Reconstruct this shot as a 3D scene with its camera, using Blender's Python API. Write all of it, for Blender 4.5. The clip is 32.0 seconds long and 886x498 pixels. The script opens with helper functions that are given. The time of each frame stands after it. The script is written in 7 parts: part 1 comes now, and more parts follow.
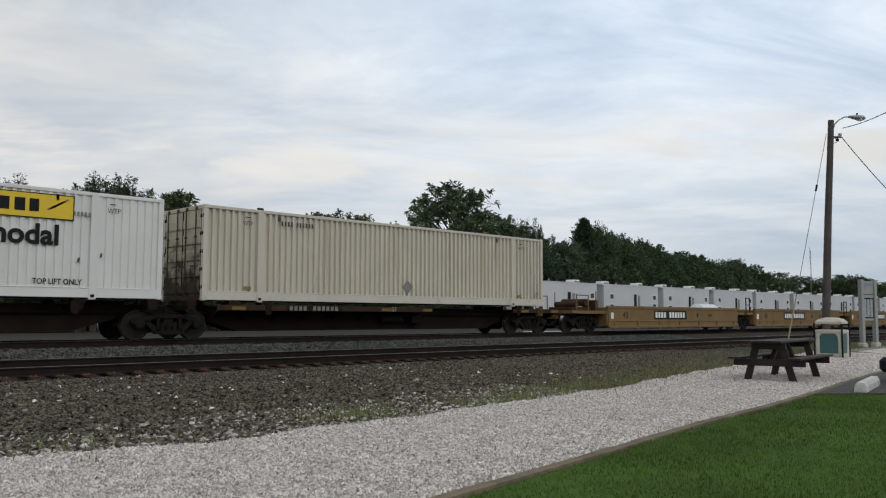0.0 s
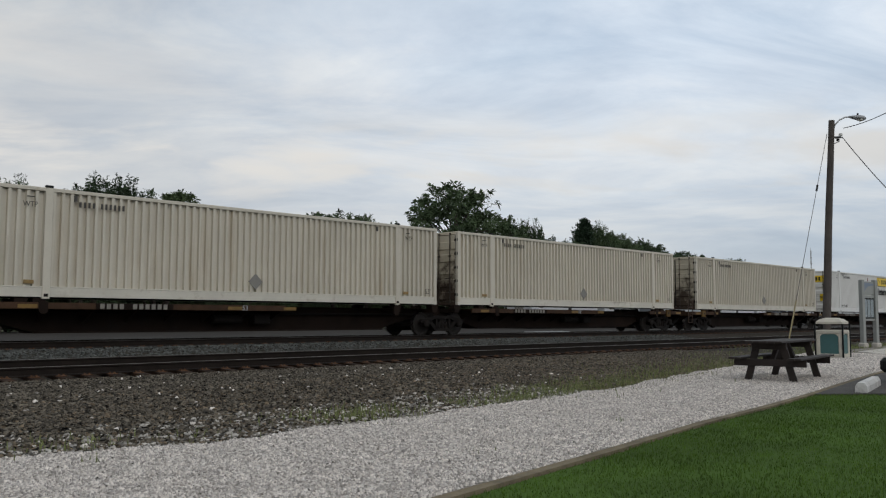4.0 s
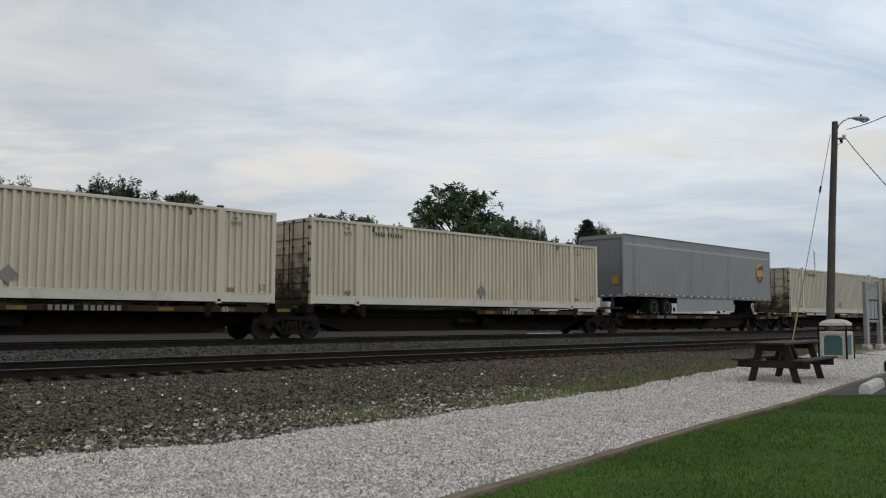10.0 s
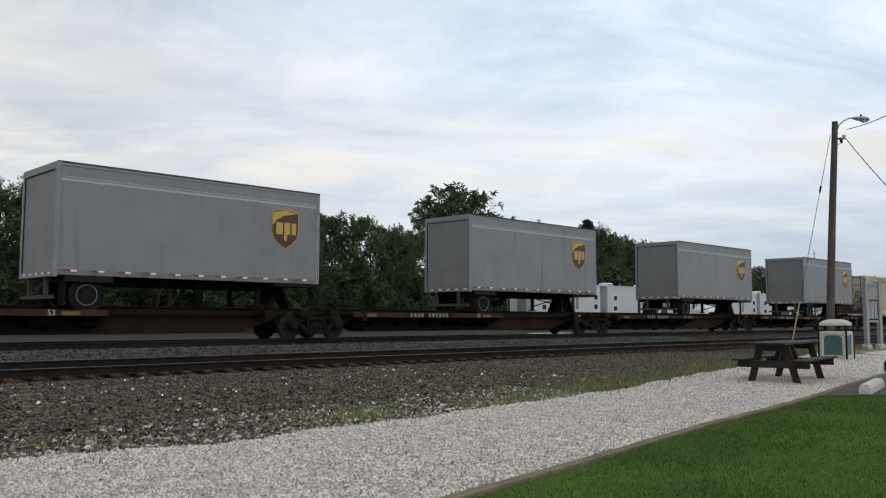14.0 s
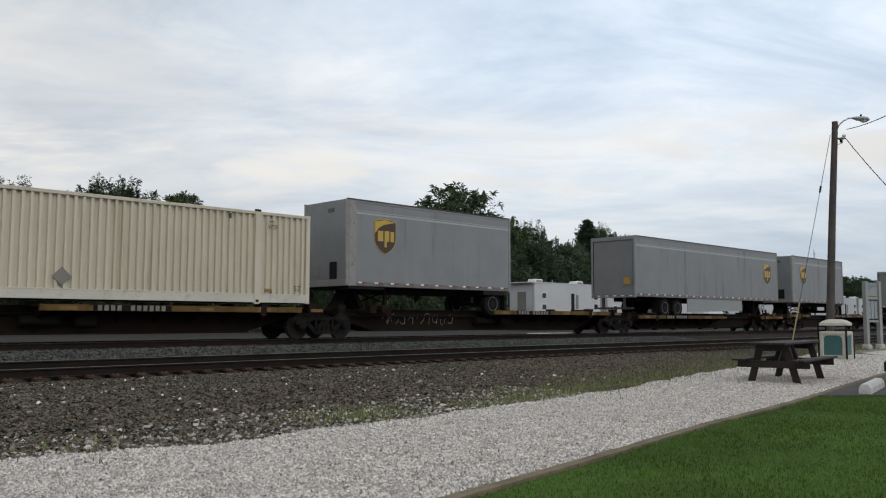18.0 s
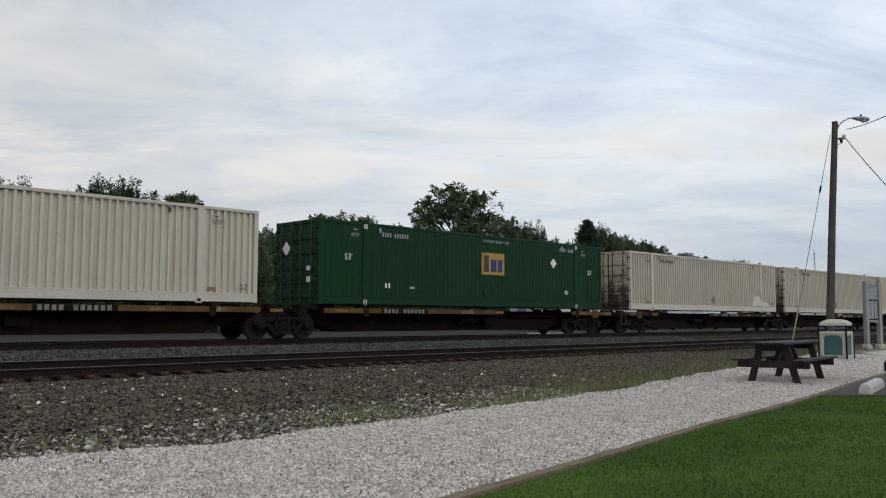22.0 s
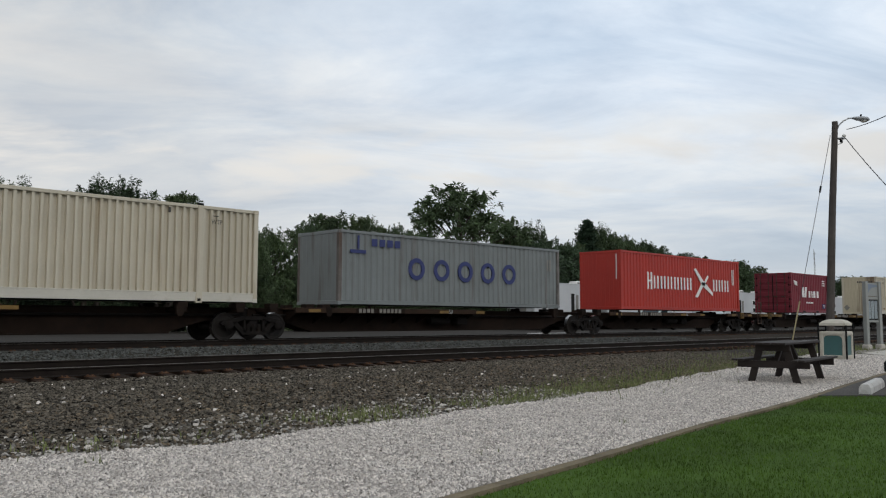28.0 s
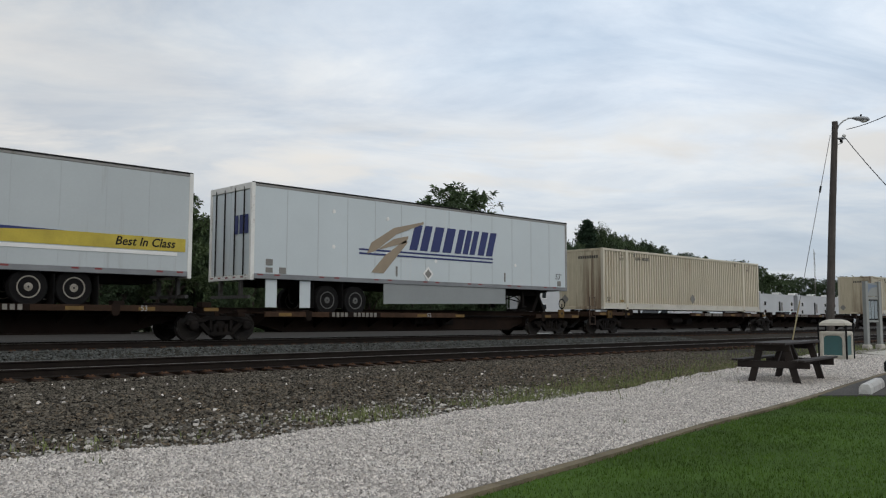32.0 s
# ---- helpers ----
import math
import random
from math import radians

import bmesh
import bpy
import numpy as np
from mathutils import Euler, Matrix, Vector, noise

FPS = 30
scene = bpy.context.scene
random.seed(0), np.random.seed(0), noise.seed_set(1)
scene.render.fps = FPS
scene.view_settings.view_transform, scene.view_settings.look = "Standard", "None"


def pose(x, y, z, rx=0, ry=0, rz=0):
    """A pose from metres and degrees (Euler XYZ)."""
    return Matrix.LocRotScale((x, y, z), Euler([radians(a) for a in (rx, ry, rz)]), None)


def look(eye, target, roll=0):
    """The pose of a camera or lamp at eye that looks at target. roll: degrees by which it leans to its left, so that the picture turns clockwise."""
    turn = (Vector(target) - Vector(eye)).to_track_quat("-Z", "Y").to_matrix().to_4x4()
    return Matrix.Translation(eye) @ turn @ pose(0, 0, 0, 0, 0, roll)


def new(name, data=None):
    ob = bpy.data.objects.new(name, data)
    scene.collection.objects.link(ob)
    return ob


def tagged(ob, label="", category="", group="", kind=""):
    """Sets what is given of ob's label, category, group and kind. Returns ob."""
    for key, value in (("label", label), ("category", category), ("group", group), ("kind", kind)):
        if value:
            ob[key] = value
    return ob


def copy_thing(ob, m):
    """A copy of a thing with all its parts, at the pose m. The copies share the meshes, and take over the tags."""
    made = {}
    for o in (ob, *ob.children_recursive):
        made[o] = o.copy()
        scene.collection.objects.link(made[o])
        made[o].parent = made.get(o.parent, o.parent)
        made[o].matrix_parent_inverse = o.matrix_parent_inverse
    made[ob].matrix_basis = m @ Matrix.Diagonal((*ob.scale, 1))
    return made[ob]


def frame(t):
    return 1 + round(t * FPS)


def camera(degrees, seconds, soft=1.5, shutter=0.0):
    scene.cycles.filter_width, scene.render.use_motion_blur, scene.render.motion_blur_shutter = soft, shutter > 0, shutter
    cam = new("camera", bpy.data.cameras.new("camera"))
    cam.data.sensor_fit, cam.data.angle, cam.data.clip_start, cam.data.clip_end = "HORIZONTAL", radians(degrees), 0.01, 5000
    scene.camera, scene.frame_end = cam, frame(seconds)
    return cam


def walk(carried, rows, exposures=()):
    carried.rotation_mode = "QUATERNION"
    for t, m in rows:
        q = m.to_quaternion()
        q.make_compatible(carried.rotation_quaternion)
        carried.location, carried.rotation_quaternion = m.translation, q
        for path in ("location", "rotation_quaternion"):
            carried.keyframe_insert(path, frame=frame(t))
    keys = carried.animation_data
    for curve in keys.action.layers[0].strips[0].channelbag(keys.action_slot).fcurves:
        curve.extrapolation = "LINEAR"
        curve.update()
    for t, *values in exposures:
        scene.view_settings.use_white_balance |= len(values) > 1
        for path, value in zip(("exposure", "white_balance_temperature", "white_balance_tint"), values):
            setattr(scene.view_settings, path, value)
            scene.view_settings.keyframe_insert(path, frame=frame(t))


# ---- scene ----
# Plan: x runs along the tracks, y away from the camera, z = 0 at the rail head of the far track.
# ---------------------------------------------------------------- camera
YAW, PITCH, ROLL = 44.404, 4.790, 0.155
EYE = (0.0, 0.0, 0.6656)


def aim(dyaw=0.0, dpitch=0.0):
    a, b = radians(YAW + dyaw), radians(PITCH + dpitch)
    way = Vector((math.sin(a) * math.cos(b), math.cos(a) * math.cos(b), math.sin(b)))
    return look(EYE, Vector(EYE) + way, ROLL)


cam = camera(55.785, 32.0, soft=1.2)
walk(cam, [(0.0, aim(0.232, -0.116)), (3.6, aim(0.232, -0.116)), (5.4, aim(-0.05, 0.0)),
           (6.1, aim(-0.05, 0.0)), (6.5, aim()), (32.0, aim())],
     [(0.0, 0.0), (1.0, -0.04), (3.0, -0.12), (7.0, -0.14), (9.0, -0.12), (11.0, -0.10), (12.5, 0.02), (14.0, 0.12),
      (18.0, 0.07), (20.0, -0.04), (21.0, -0.12), (22.0, -0.02), (25.0, 0.0), (28.0, -0.03), (32.0, -0.03)])

# ---------------------------------------------------------------- light: an overcast evening sky, soft sun behind the camera
world = bpy.data.worlds.new("overcast_sky")
scene.world = world
world.use_nodes = True
wn, wl = world.node_tree.nodes, world.node_tree.links
wn.clear()
w_out = wn.new("ShaderNodeOutputWorld")
w_bg = wn.new("ShaderNodeBackground")
w_sky = wn.new("ShaderNodeTexSky")
w_sky.sky_type, w_sky.sun_disc = "NISHITA", False
w_sky.sun_elevation, w_sky.sun_rotation = radians(38), radians(200)
w_tc = wn.new("ShaderNodeTexCoord")
w_sep = wn.new("ShaderNodeSeparateXYZ")
wl.new(w_tc.outputs["Generated"], w_sep.inputs[0])


def wmath(op, a, b=None, clamp=False):
    n = wn.new("ShaderNodeMath")
    n.operation, n.use_clamp = op, clamp
    for i, v in enumerate((a, b)):
        if v is None:
            continue
        if isinstance(v, (int, float)):
            n.inputs[i].default_value = v
        else:
            wl.new(v, n.inputs[i])
    return n.outputs[0]


def wmix(fac, a, b, blend="MIX"):
    n = wn.new("ShaderNodeMix")
    n.data_type, n.blend_type = "RGBA", blend
    for sock, v in ((n.inputs["Factor"], fac), (n.inputs["A"], a), (n.inputs["B"], b)):
        if isinstance(v, (int, float)):
            sock.default_value = v
        elif isinstance(v, tuple):
            sock.default_value = (*v, 1)
        else:
            wl.new(v, sock)
    return n.outputs["Result"]


# cloud layer: directions projected on a flat deck, so that clouds flatten into bands towards the horizon
w_up = wmath("ADD", wmath("MAXIMUM", w_sep.outputs[2], 0.0), 0.16)
w_comb = wn.new("ShaderNodeCombineXYZ")
wl.new(wmath("DIVIDE", w_sep.outputs[0], w_up), w_comb.inputs[0])
wl.new(wmath("DIVIDE", w_sep.outputs[1], w_up), w_comb.inputs[1])
w_map = wn.new("ShaderNodeMapping")
w_turn = wn.new("ShaderNodeMapping")
w_turn.inputs["Rotation"].default_value = (0, 0, radians(44))
wl.new(w_comb.outputs[0], w_turn.inputs[0])
w_map.inputs["Scale"].default_value = (0.62, 0.95, 1)
w_map.inputs["Location"].default_value = (5.3, 2.4, 0)
wl.new(w_turn.outputs[0], w_map.inputs[0])
w_side = wn.new("ShaderNodeVectorMath")
w_side.operation = "DOT_PRODUCT"
wl.new(w_tc.outputs["Generated"], w_side.inputs[0])
w_side.inputs[1].default_value = (0.714, -0.70, 0.0)


def wnoise(scale, detail, rough, dist=0.0):
    n = wn.new("ShaderNodeTexNoise")
    n.inputs["Scale"].default_value, n.inputs["Detail"].default_value = scale, detail
    n.inputs["Roughness"].default_value, n.inputs["Distortion"].default_value = rough, dist
    wl.new(w_map.outputs[0], n.inputs["Vector"])
    return n.outputs["Fac"]


def wramp(fac, stops):
    n = wn.new("ShaderNodeValToRGB")
    wl.new(fac, n.inputs[0])
    els = n.color_ramp.elements
    while len(els) < len(stops):
        els.new(0.5)
    for e, (p, c) in zip(els, stops):
        e.position, e.color = p, (*c, 1)
    return n.outputs[0]


CLOUD = wramp(wnoise(1.55, 8, 0.60, 0.6), [(0.30, (0.52, 0.62, 0.745)), (0.46, (0.71, 0.79, 0.885)), (0.58, (0.88, 0.92, 0.955)), (0.72, (1.0, 1.0, 0.99))])
FINE = wramp(wnoise(3.2, 8, 0.6), [(0.3, (0.92, 0.925, 0.94)), (0.7, (1.08, 1.075, 1.06))])
clouds = wmix(1.0, CLOUD, FINE, "MULTIPLY")
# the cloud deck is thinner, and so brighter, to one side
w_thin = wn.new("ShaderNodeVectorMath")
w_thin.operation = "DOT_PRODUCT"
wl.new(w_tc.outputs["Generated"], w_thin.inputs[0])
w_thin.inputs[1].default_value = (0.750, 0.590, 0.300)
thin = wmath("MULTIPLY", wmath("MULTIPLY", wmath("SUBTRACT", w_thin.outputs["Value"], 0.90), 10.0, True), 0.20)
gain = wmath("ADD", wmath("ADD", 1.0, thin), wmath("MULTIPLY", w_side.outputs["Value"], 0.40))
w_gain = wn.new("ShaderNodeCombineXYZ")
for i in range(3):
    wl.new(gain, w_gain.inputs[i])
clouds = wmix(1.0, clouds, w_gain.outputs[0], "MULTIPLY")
# pale warm gaps in a belt above the horizon
belt = wramp(w_sep.outputs[2], [(0.11, (0, 0, 0)), (0.165, (0.8, 0.8, 0.8)), (0.195, (0.8, 0.8, 0.8)), (0.25, (0, 0, 0))])
gaps = wramp(wnoise(2.2, 6, 0.55, 0.3), [(0.49, (0, 0, 0)), (0.63, (1, 1, 1))])
clouds = wmix(wmix(1.0, belt, gaps, "MULTIPLY"), clouds, (1.08, 1.02, 0.93))
# a paler, warmer haze low over the horizon
low = wmath("SUBTRACT", 1.0, wmath("MULTIPLY", w_sep.outputs[2], 3.2), True)
hazy = wmix(wmath("ADD", 0.55, w_side.outputs["Value"], True), (0.92, 0.88, 0.83), (0.40, 0.465, 0.54))
clouds = wmix(wmath("MULTIPLY", low, 0.78), clouds, hazy)
w_dim = wmix(1.0, w_sky.outputs[0], (0.1, 0.1, 0.1), "MULTIPLY")
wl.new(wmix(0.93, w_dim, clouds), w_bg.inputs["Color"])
w_bg.inputs["Strength"].default_value = 0.905
wl.new(w_bg.outputs[0], w_out.inputs[0])

sun = new("sun", bpy.data.lights.new("sun", "SUN"))
sun.data.energy, sun.data.angle, sun.data.color = 0.46, radians(30), (1.0, 0.90, 0.77)
sun.matrix_world = look((-20, -45, 50), (10, 20, 0))

# ---------------------------------------------------------------- materials


def mat(name, col, rough=0.6, metal=0.0, var=0.14, scale=1.5, fine=30.0, bump=0.15, dirt=None, amount=0.35, streak=False, rnd=False, detail=6, island=False, shade=0.0, spec=0.5, each=0.0, grad=None, cover=0.75):
    """A procedural surface: broad and fine variation, dirt or rust in patches or running streaks, fine relief."""
    m = bpy.data.materials.new(name)
    m.use_nodes = True
    n, l = m.node_tree.nodes, m.node_tree.links
    b = n["Principled BSDF"]
    b.inputs["Metallic"].default_value = metal
    b.inputs["Specular IOR Level"].default_value = spec
    tc = n.new("ShaderNodeTexCoord")
    vec = tc.outputs["Object"]
    info = n.new("ShaderNodeObjectInfo")
    if rnd:
        add = n.new("ShaderNodeVectorMath")
        add.operation = "MULTIPLY_ADD"
        comb = n.new("ShaderNodeCombineXYZ")
        l.new(info.outputs["Random"], comb.inputs[0])
        l.new(info.outputs["Random"], comb.inputs[1])
        l.new(comb.outputs[0], add.inputs[0])
        add.inputs[1].default_value = (37.0, 91.0, 0.0)
        l.new(vec, add.inputs[2])
        vec = add.outputs[0]

    def noi(sc, det, stretch=None, rough_=0.6):
        v = vec
        if stretch:
            mp = n.new("ShaderNodeMapping")
            mp.inputs["Scale"].default_value = stretch
            l.new(v, mp.inputs[0])
            v = mp.outputs[0]
        t = n.new("ShaderNodeTexNoise")
        t.inputs["Scale"].default_value, t.inputs["Detail"].default_value, t.inputs["Roughness"].default_value = sc, det, rough_
        l.new(v, t.inputs["Vector"])
        return t.outputs["Fac"]

    def ramp(fac, a, bb, c0, c1):
        r = n.new("ShaderNodeValToRGB")
        r.color_ramp.elements[0].position, r.color_ramp.elements[0].color = a, (*c0, 1)
        r.color_ramp.elements[1].position, r.color_ramp.elements[1].color = bb, (*c1, 1)
        l.new(fac, r.inputs[0])
        return r.outputs[0]

    def mix(fac, a, bb, blend="MIX"):
        x = n.new("ShaderNodeMix")
        x.data_type, x.blend_type = "RGBA", blend
        for sock, v in ((x.inputs["Factor"], fac), (x.inputs["A"], a), (x.inputs["B"], bb)):
            if isinstance(v, (int, float)):
                sock.default_value = v
            elif isinstance(v, tuple):
                sock.default_value = (*v, 1)
            else:
                l.new(v, sock)
        return x.outputs["Result"]

    lo = tuple(c * (1 - var) for c in col)
    hi = tuple(min(1.0, c * (1 + var)) for c in col)
    big = noi(scale, detail)
    color = ramp(big, 0.3, 0.7, lo, hi)
    grain = noi(fine, 4)
    color = mix(1.0, color, ramp(grain, 0.25, 0.75, (1 - var * 0.7,) * 3, (1 + var * 0.35,) * 3), "MULTIPLY")
    if island or rnd:
        src = n.new("ShaderNodeNewGeometry").outputs["Random Per Island"] if island else info.outputs["Random"]
        k = shade if shade else (0.35 if island else 0.05)
        color = mix(1.0, color, ramp(src, 0.0, 1.0, (1 - k,) * 3, (1 + k,) * 3), "MULTIPLY")
    if each:
        color = mix(1.0, color, ramp(info.outputs["Random"], 0.0, 1.0, (1 - each, 1 - each * 0.8, 1 - each * 0.5), (1 + each * 1.2, 1 + each, 1 + each * 0.5)), "MULTIPLY")
    rough_fac = ramp(grain, 0.2, 0.8, (max(0.02, rough - 0.1),) * 3, (min(1, rough + 0.12),) * 3)
    if dirt:
        d = noi(1.0, 7, (2.6, 2.6, 0.16), 0.65) if streak else noi(scale * 1.7, 8, None, 0.7)
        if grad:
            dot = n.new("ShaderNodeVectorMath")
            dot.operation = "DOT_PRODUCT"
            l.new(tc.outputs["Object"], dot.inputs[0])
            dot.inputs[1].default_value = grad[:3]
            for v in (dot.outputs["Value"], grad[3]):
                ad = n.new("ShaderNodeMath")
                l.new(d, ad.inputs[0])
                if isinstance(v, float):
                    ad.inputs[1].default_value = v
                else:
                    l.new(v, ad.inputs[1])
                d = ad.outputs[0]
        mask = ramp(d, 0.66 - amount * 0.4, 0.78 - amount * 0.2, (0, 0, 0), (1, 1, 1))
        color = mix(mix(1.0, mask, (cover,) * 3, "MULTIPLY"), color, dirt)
        rough_fac = mix(mask, rough_fac, (0.9,) * 3)
    l.new(color, b.inputs["Base Color"])
    l.new(rough_fac, b.inputs["Roughness"])
    if bump:
        bp = n.new("ShaderNodeBump")
        bp.inputs["Strength"].default_value, bp.inputs["Distance"].default_value = bump, 0.02
        l.new(grain, bp.inputs["Height"])
        l.new(bp.outputs[0], b.inputs["Normal"])
    return m


def glass_mat(name, col):
    m = bpy.data.materials.new(name)
    m.use_nodes = True
    b = m.node_tree.nodes["Principled BSDF"]
    b.inputs["Base Color"].default_value = (*col, 1)
    b.inputs["Roughness"].default_value, b.inputs["Metallic"].default_value = 0.08, 0.0
    b.inputs["IOR"].default_value = 1.5
    return m


M_CREAM = mat("cream_container_paint", (0.545, 0.506, 0.422), 0.55, var=0.06, scale=0.6, fine=18, bump=0.06, dirt=(0.38, 0.31, 0.21), amount=0.22, streak=True, rnd=True)
M_CREAM_WARM = mat("yellowed_cream_container_paint", (0.555, 0.504, 0.396), 0.55, var=0.06, scale=0.6, fine=18, bump=0.06, dirt=(0.34, 0.265, 0.165), amount=0.26, streak=True, rnd=True)
M_CREAM_RAIL = mat("pale_rail_paint", (0.56, 0.53, 0.455), 0.6, var=0.08, scale=1.0, fine=18, bump=0.06, dirt=(0.30, 0.25, 0.18), amount=0.25, rnd=True)
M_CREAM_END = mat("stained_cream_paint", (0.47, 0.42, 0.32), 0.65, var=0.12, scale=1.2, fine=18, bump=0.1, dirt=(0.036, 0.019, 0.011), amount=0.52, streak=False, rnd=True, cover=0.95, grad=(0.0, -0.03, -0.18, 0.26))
M_CREAM_FRONT = mat("rust_streaked_cream_paint", (0.53, 0.465, 0.33), 0.6, var=0.10, scale=0.9, fine=18, bump=0.1, dirt=(0.105, 0.046, 0.022), amount=0.53, streak=True, rnd=True, cover=0.72, grad=(0.0, -0.19, -0.045, 0.03))
M_WHITE = mat("white_container_paint", (0.665, 0.66, 0.635), 0.5, var=0.04, scale=0.7, fine=20, bump=0.05, dirt=(0.55, 0.52, 0.46), amount=0.08, streak=True, rnd=True)
M_ROD = mat("grimy_lock_rod", (0.060, 0.048, 0.038), 0.6, 0.3, var=0.3, scale=3, fine=30, bump=0.1, dirt=(0.05, 0.03, 0.02), amount=0.45)
M_WHITE_END = mat("grimy_white_paint", (0.72, 0.71, 0.67), 0.55, var=0.08, scale=1.4, fine=20, bump=0.08, dirt=(0.25, 0.19, 0.14), amount=0.22, rnd=True)
M_GREEN = mat("green_container_paint", (0.0032, 0.036, 0.0105), 0.55, spec=0.18, var=0.12, scale=0.8, fine=20, bump=0.05, dirt=(0.010, 0.032, 0.014), amount=0.1, streak=True, rnd=True)
M_COSCO = mat("weathered_grey_container_paint", (0.182, 0.199, 0.198), 0.6, var=0.10, scale=0.8, fine=18, bump=0.08, dirt=(0.085, 0.050, 0.032), amount=0.27, streak=True)
M_RUSTPOST = mat("rusted_corner_paint", (0.150, 0.140, 0.130), 0.8, var=0.3, scale=2.5, fine=20, bump=0.2, dirt=(0.075, 0.035, 0.018), amount=0.55, streak=True)
M_RED = mat("bright_red_container_paint", (0.39, 0.024, 0.013), 0.5, var=0.08, scale=0.8, fine=20, bump=0.05, dirt=(0.25, 0.03, 0.025), amount=0.1, streak=True)
M_CRIMSON = mat("crimson_container_paint", (0.175, 0.010, 0.022), 0.55, var=0.12, scale=0.9, fine=20, bump=0.06, dirt=(0.075, 0.014, 0.018), amount=0.2)
M_GREYTR = mat("pale_grey_trailer_skin", (0.203, 0.212, 0.219), 0.45, var=0.09, scale=0.8, fine=34, bump=0.05, dirt=(0.135, 0.135, 0.13), amount=0.22, streak=True, rnd=True)
M_GREYDOOR = mat("roller_door_grey", (0.178, 0.182, 0.182), 0.5, var=0.12, scale=1.0, fine=22, bump=0.05, dirt=(0.13, 0.125, 0.115), amount=0.12)
M_ALU = mat("dull_aluminium", (0.22, 0.225, 0.23), 0.5, 0.3, var=0.10, scale=2.0, fine=30, bump=0.05)
M_WHTR = mat("white_trailer_skin", (0.56, 0.61, 0.622), 0.42, var=0.035, scale=0.5, fine=14, bump=0.03, dirt=(0.60, 0.60, 0.58), amount=0.14, streak=True)
M_WHTR2 = mat("greyed_white_trailer_skin", (0.48, 0.515, 0.52), 0.45, var=0.05, scale=0.5, fine=14, bump=0.03, dirt=(0.34, 0.34, 0.33), amount=0.18, streak=True)
M_CORNER = mat("worn_aluminium_corner", (0.27, 0.262, 0.245), 0.5, 0.2, var=0.14, scale=3.0, fine=30, bump=0.08, dirt=(0.14, 0.12, 0.10), amount=0.3)
M_SKIRT = mat("grey_side_skirt", (0.255, 0.270, 0.268), 0.5, var=0.06, scale=1.0, fine=16, bump=0.04)
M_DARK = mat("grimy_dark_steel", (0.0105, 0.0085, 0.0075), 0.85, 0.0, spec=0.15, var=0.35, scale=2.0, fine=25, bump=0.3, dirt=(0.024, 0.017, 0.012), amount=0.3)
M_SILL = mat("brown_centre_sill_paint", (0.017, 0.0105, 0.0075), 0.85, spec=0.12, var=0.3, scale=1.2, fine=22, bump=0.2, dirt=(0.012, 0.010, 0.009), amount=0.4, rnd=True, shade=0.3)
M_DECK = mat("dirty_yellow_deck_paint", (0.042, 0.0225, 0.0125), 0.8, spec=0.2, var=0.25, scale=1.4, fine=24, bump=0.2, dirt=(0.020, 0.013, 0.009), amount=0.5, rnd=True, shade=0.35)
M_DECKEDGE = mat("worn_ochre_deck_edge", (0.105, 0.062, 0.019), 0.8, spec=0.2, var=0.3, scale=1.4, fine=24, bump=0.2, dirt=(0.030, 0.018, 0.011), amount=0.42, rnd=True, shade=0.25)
M_YELLOW = mat("ochre_well_car_paint", (0.172, 0.104, 0.034), 0.75, var=0.14, scale=1.0, fine=22, bump=0.12, dirt=(0.10, 0.058, 0.026), amount=0.3, streak=True, rnd=True)
M_LADDER = mat("rusty_ladder_steel", (0.075, 0.048, 0.034), 0.8, var=0.3, scale=3, fine=30, bump=0.2)
M_WHEEL = mat("wheel_steel", (0.018, 0.015, 0.013), 0.75, 0.1, spec=0.3, var=0.3, scale=4, fine=40, bump=0.2)
M_TREAD = mat("polished_tread", (0.45, 0.45, 0.45), 0.25, 1.0, var=0.1, scale=4, fine=60, bump=0.05)
M_TYRE = mat("tyre_rubber", (0.011, 0.0105, 0.0105), 0.9, spec=0.12, var=0.25, scale=4, fine=50, bump=0.2)
M_RIM = mat("light_wheel_rim", (0.30, 0.27, 0.225), 0.45, 0.3, var=0.18, scale=6, fine=50, bump=0.05, dirt=(0.12, 0.09, 0.07), amount=0.3)
M_RAIL = mat("rusty_rail_steel", (0.015, 0.0108, 0.0085), 0.85, 0.0, spec=0.2, var=0.3, scale=3, fine=60, bump=0.25)
M_HEAD = mat("worn_rail_head", (0.17, 0.155, 0.14), 0.36, 0.75, var=0.2, scale=3, fine=60, bump=0.05)
M_TIE = mat("weathered_tie_timber", (0.027, 0.018, 0.013), 0.95, spec=0.1, var=0.4, scale=3, fine=40, bump=0.5, dirt=(0.075, 0.036, 0.018), amount=0.42, rnd=True, shade=0.3)
M_BROWN = mat("shield_brown", (0.055, 0.026, 0.012), 0.4, var=0.08, bump=0.0)
M_GOLD = mat("shield_gold", (0.50, 0.33, 0.06), 0.4, var=0.06, bump=0.0)
M_RIMGREY = mat("dull_wheel_rim", (0.10, 0.097, 0.09), 0.5, 0.3, var=0.25, scale=6, fine=50, bump=0.05)
M_GUARD = mat("grimy_guard_steel", (0.060, 0.058, 0.055), 0.7, 0.0, spec=0.2, var=0.3, scale=5, fine=40, bump=0.1, dirt=(0.035, 0.026, 0.020), amount=0.4)
M_LOWRAIL = mat("dirty_aluminium_rail", (0.175, 0.168, 0.158), 0.6, 0.1, var=0.15, scale=1.5, fine=30, bump=0.08, dirt=(0.075, 0.055, 0.042), amount=0.42, rnd=True)
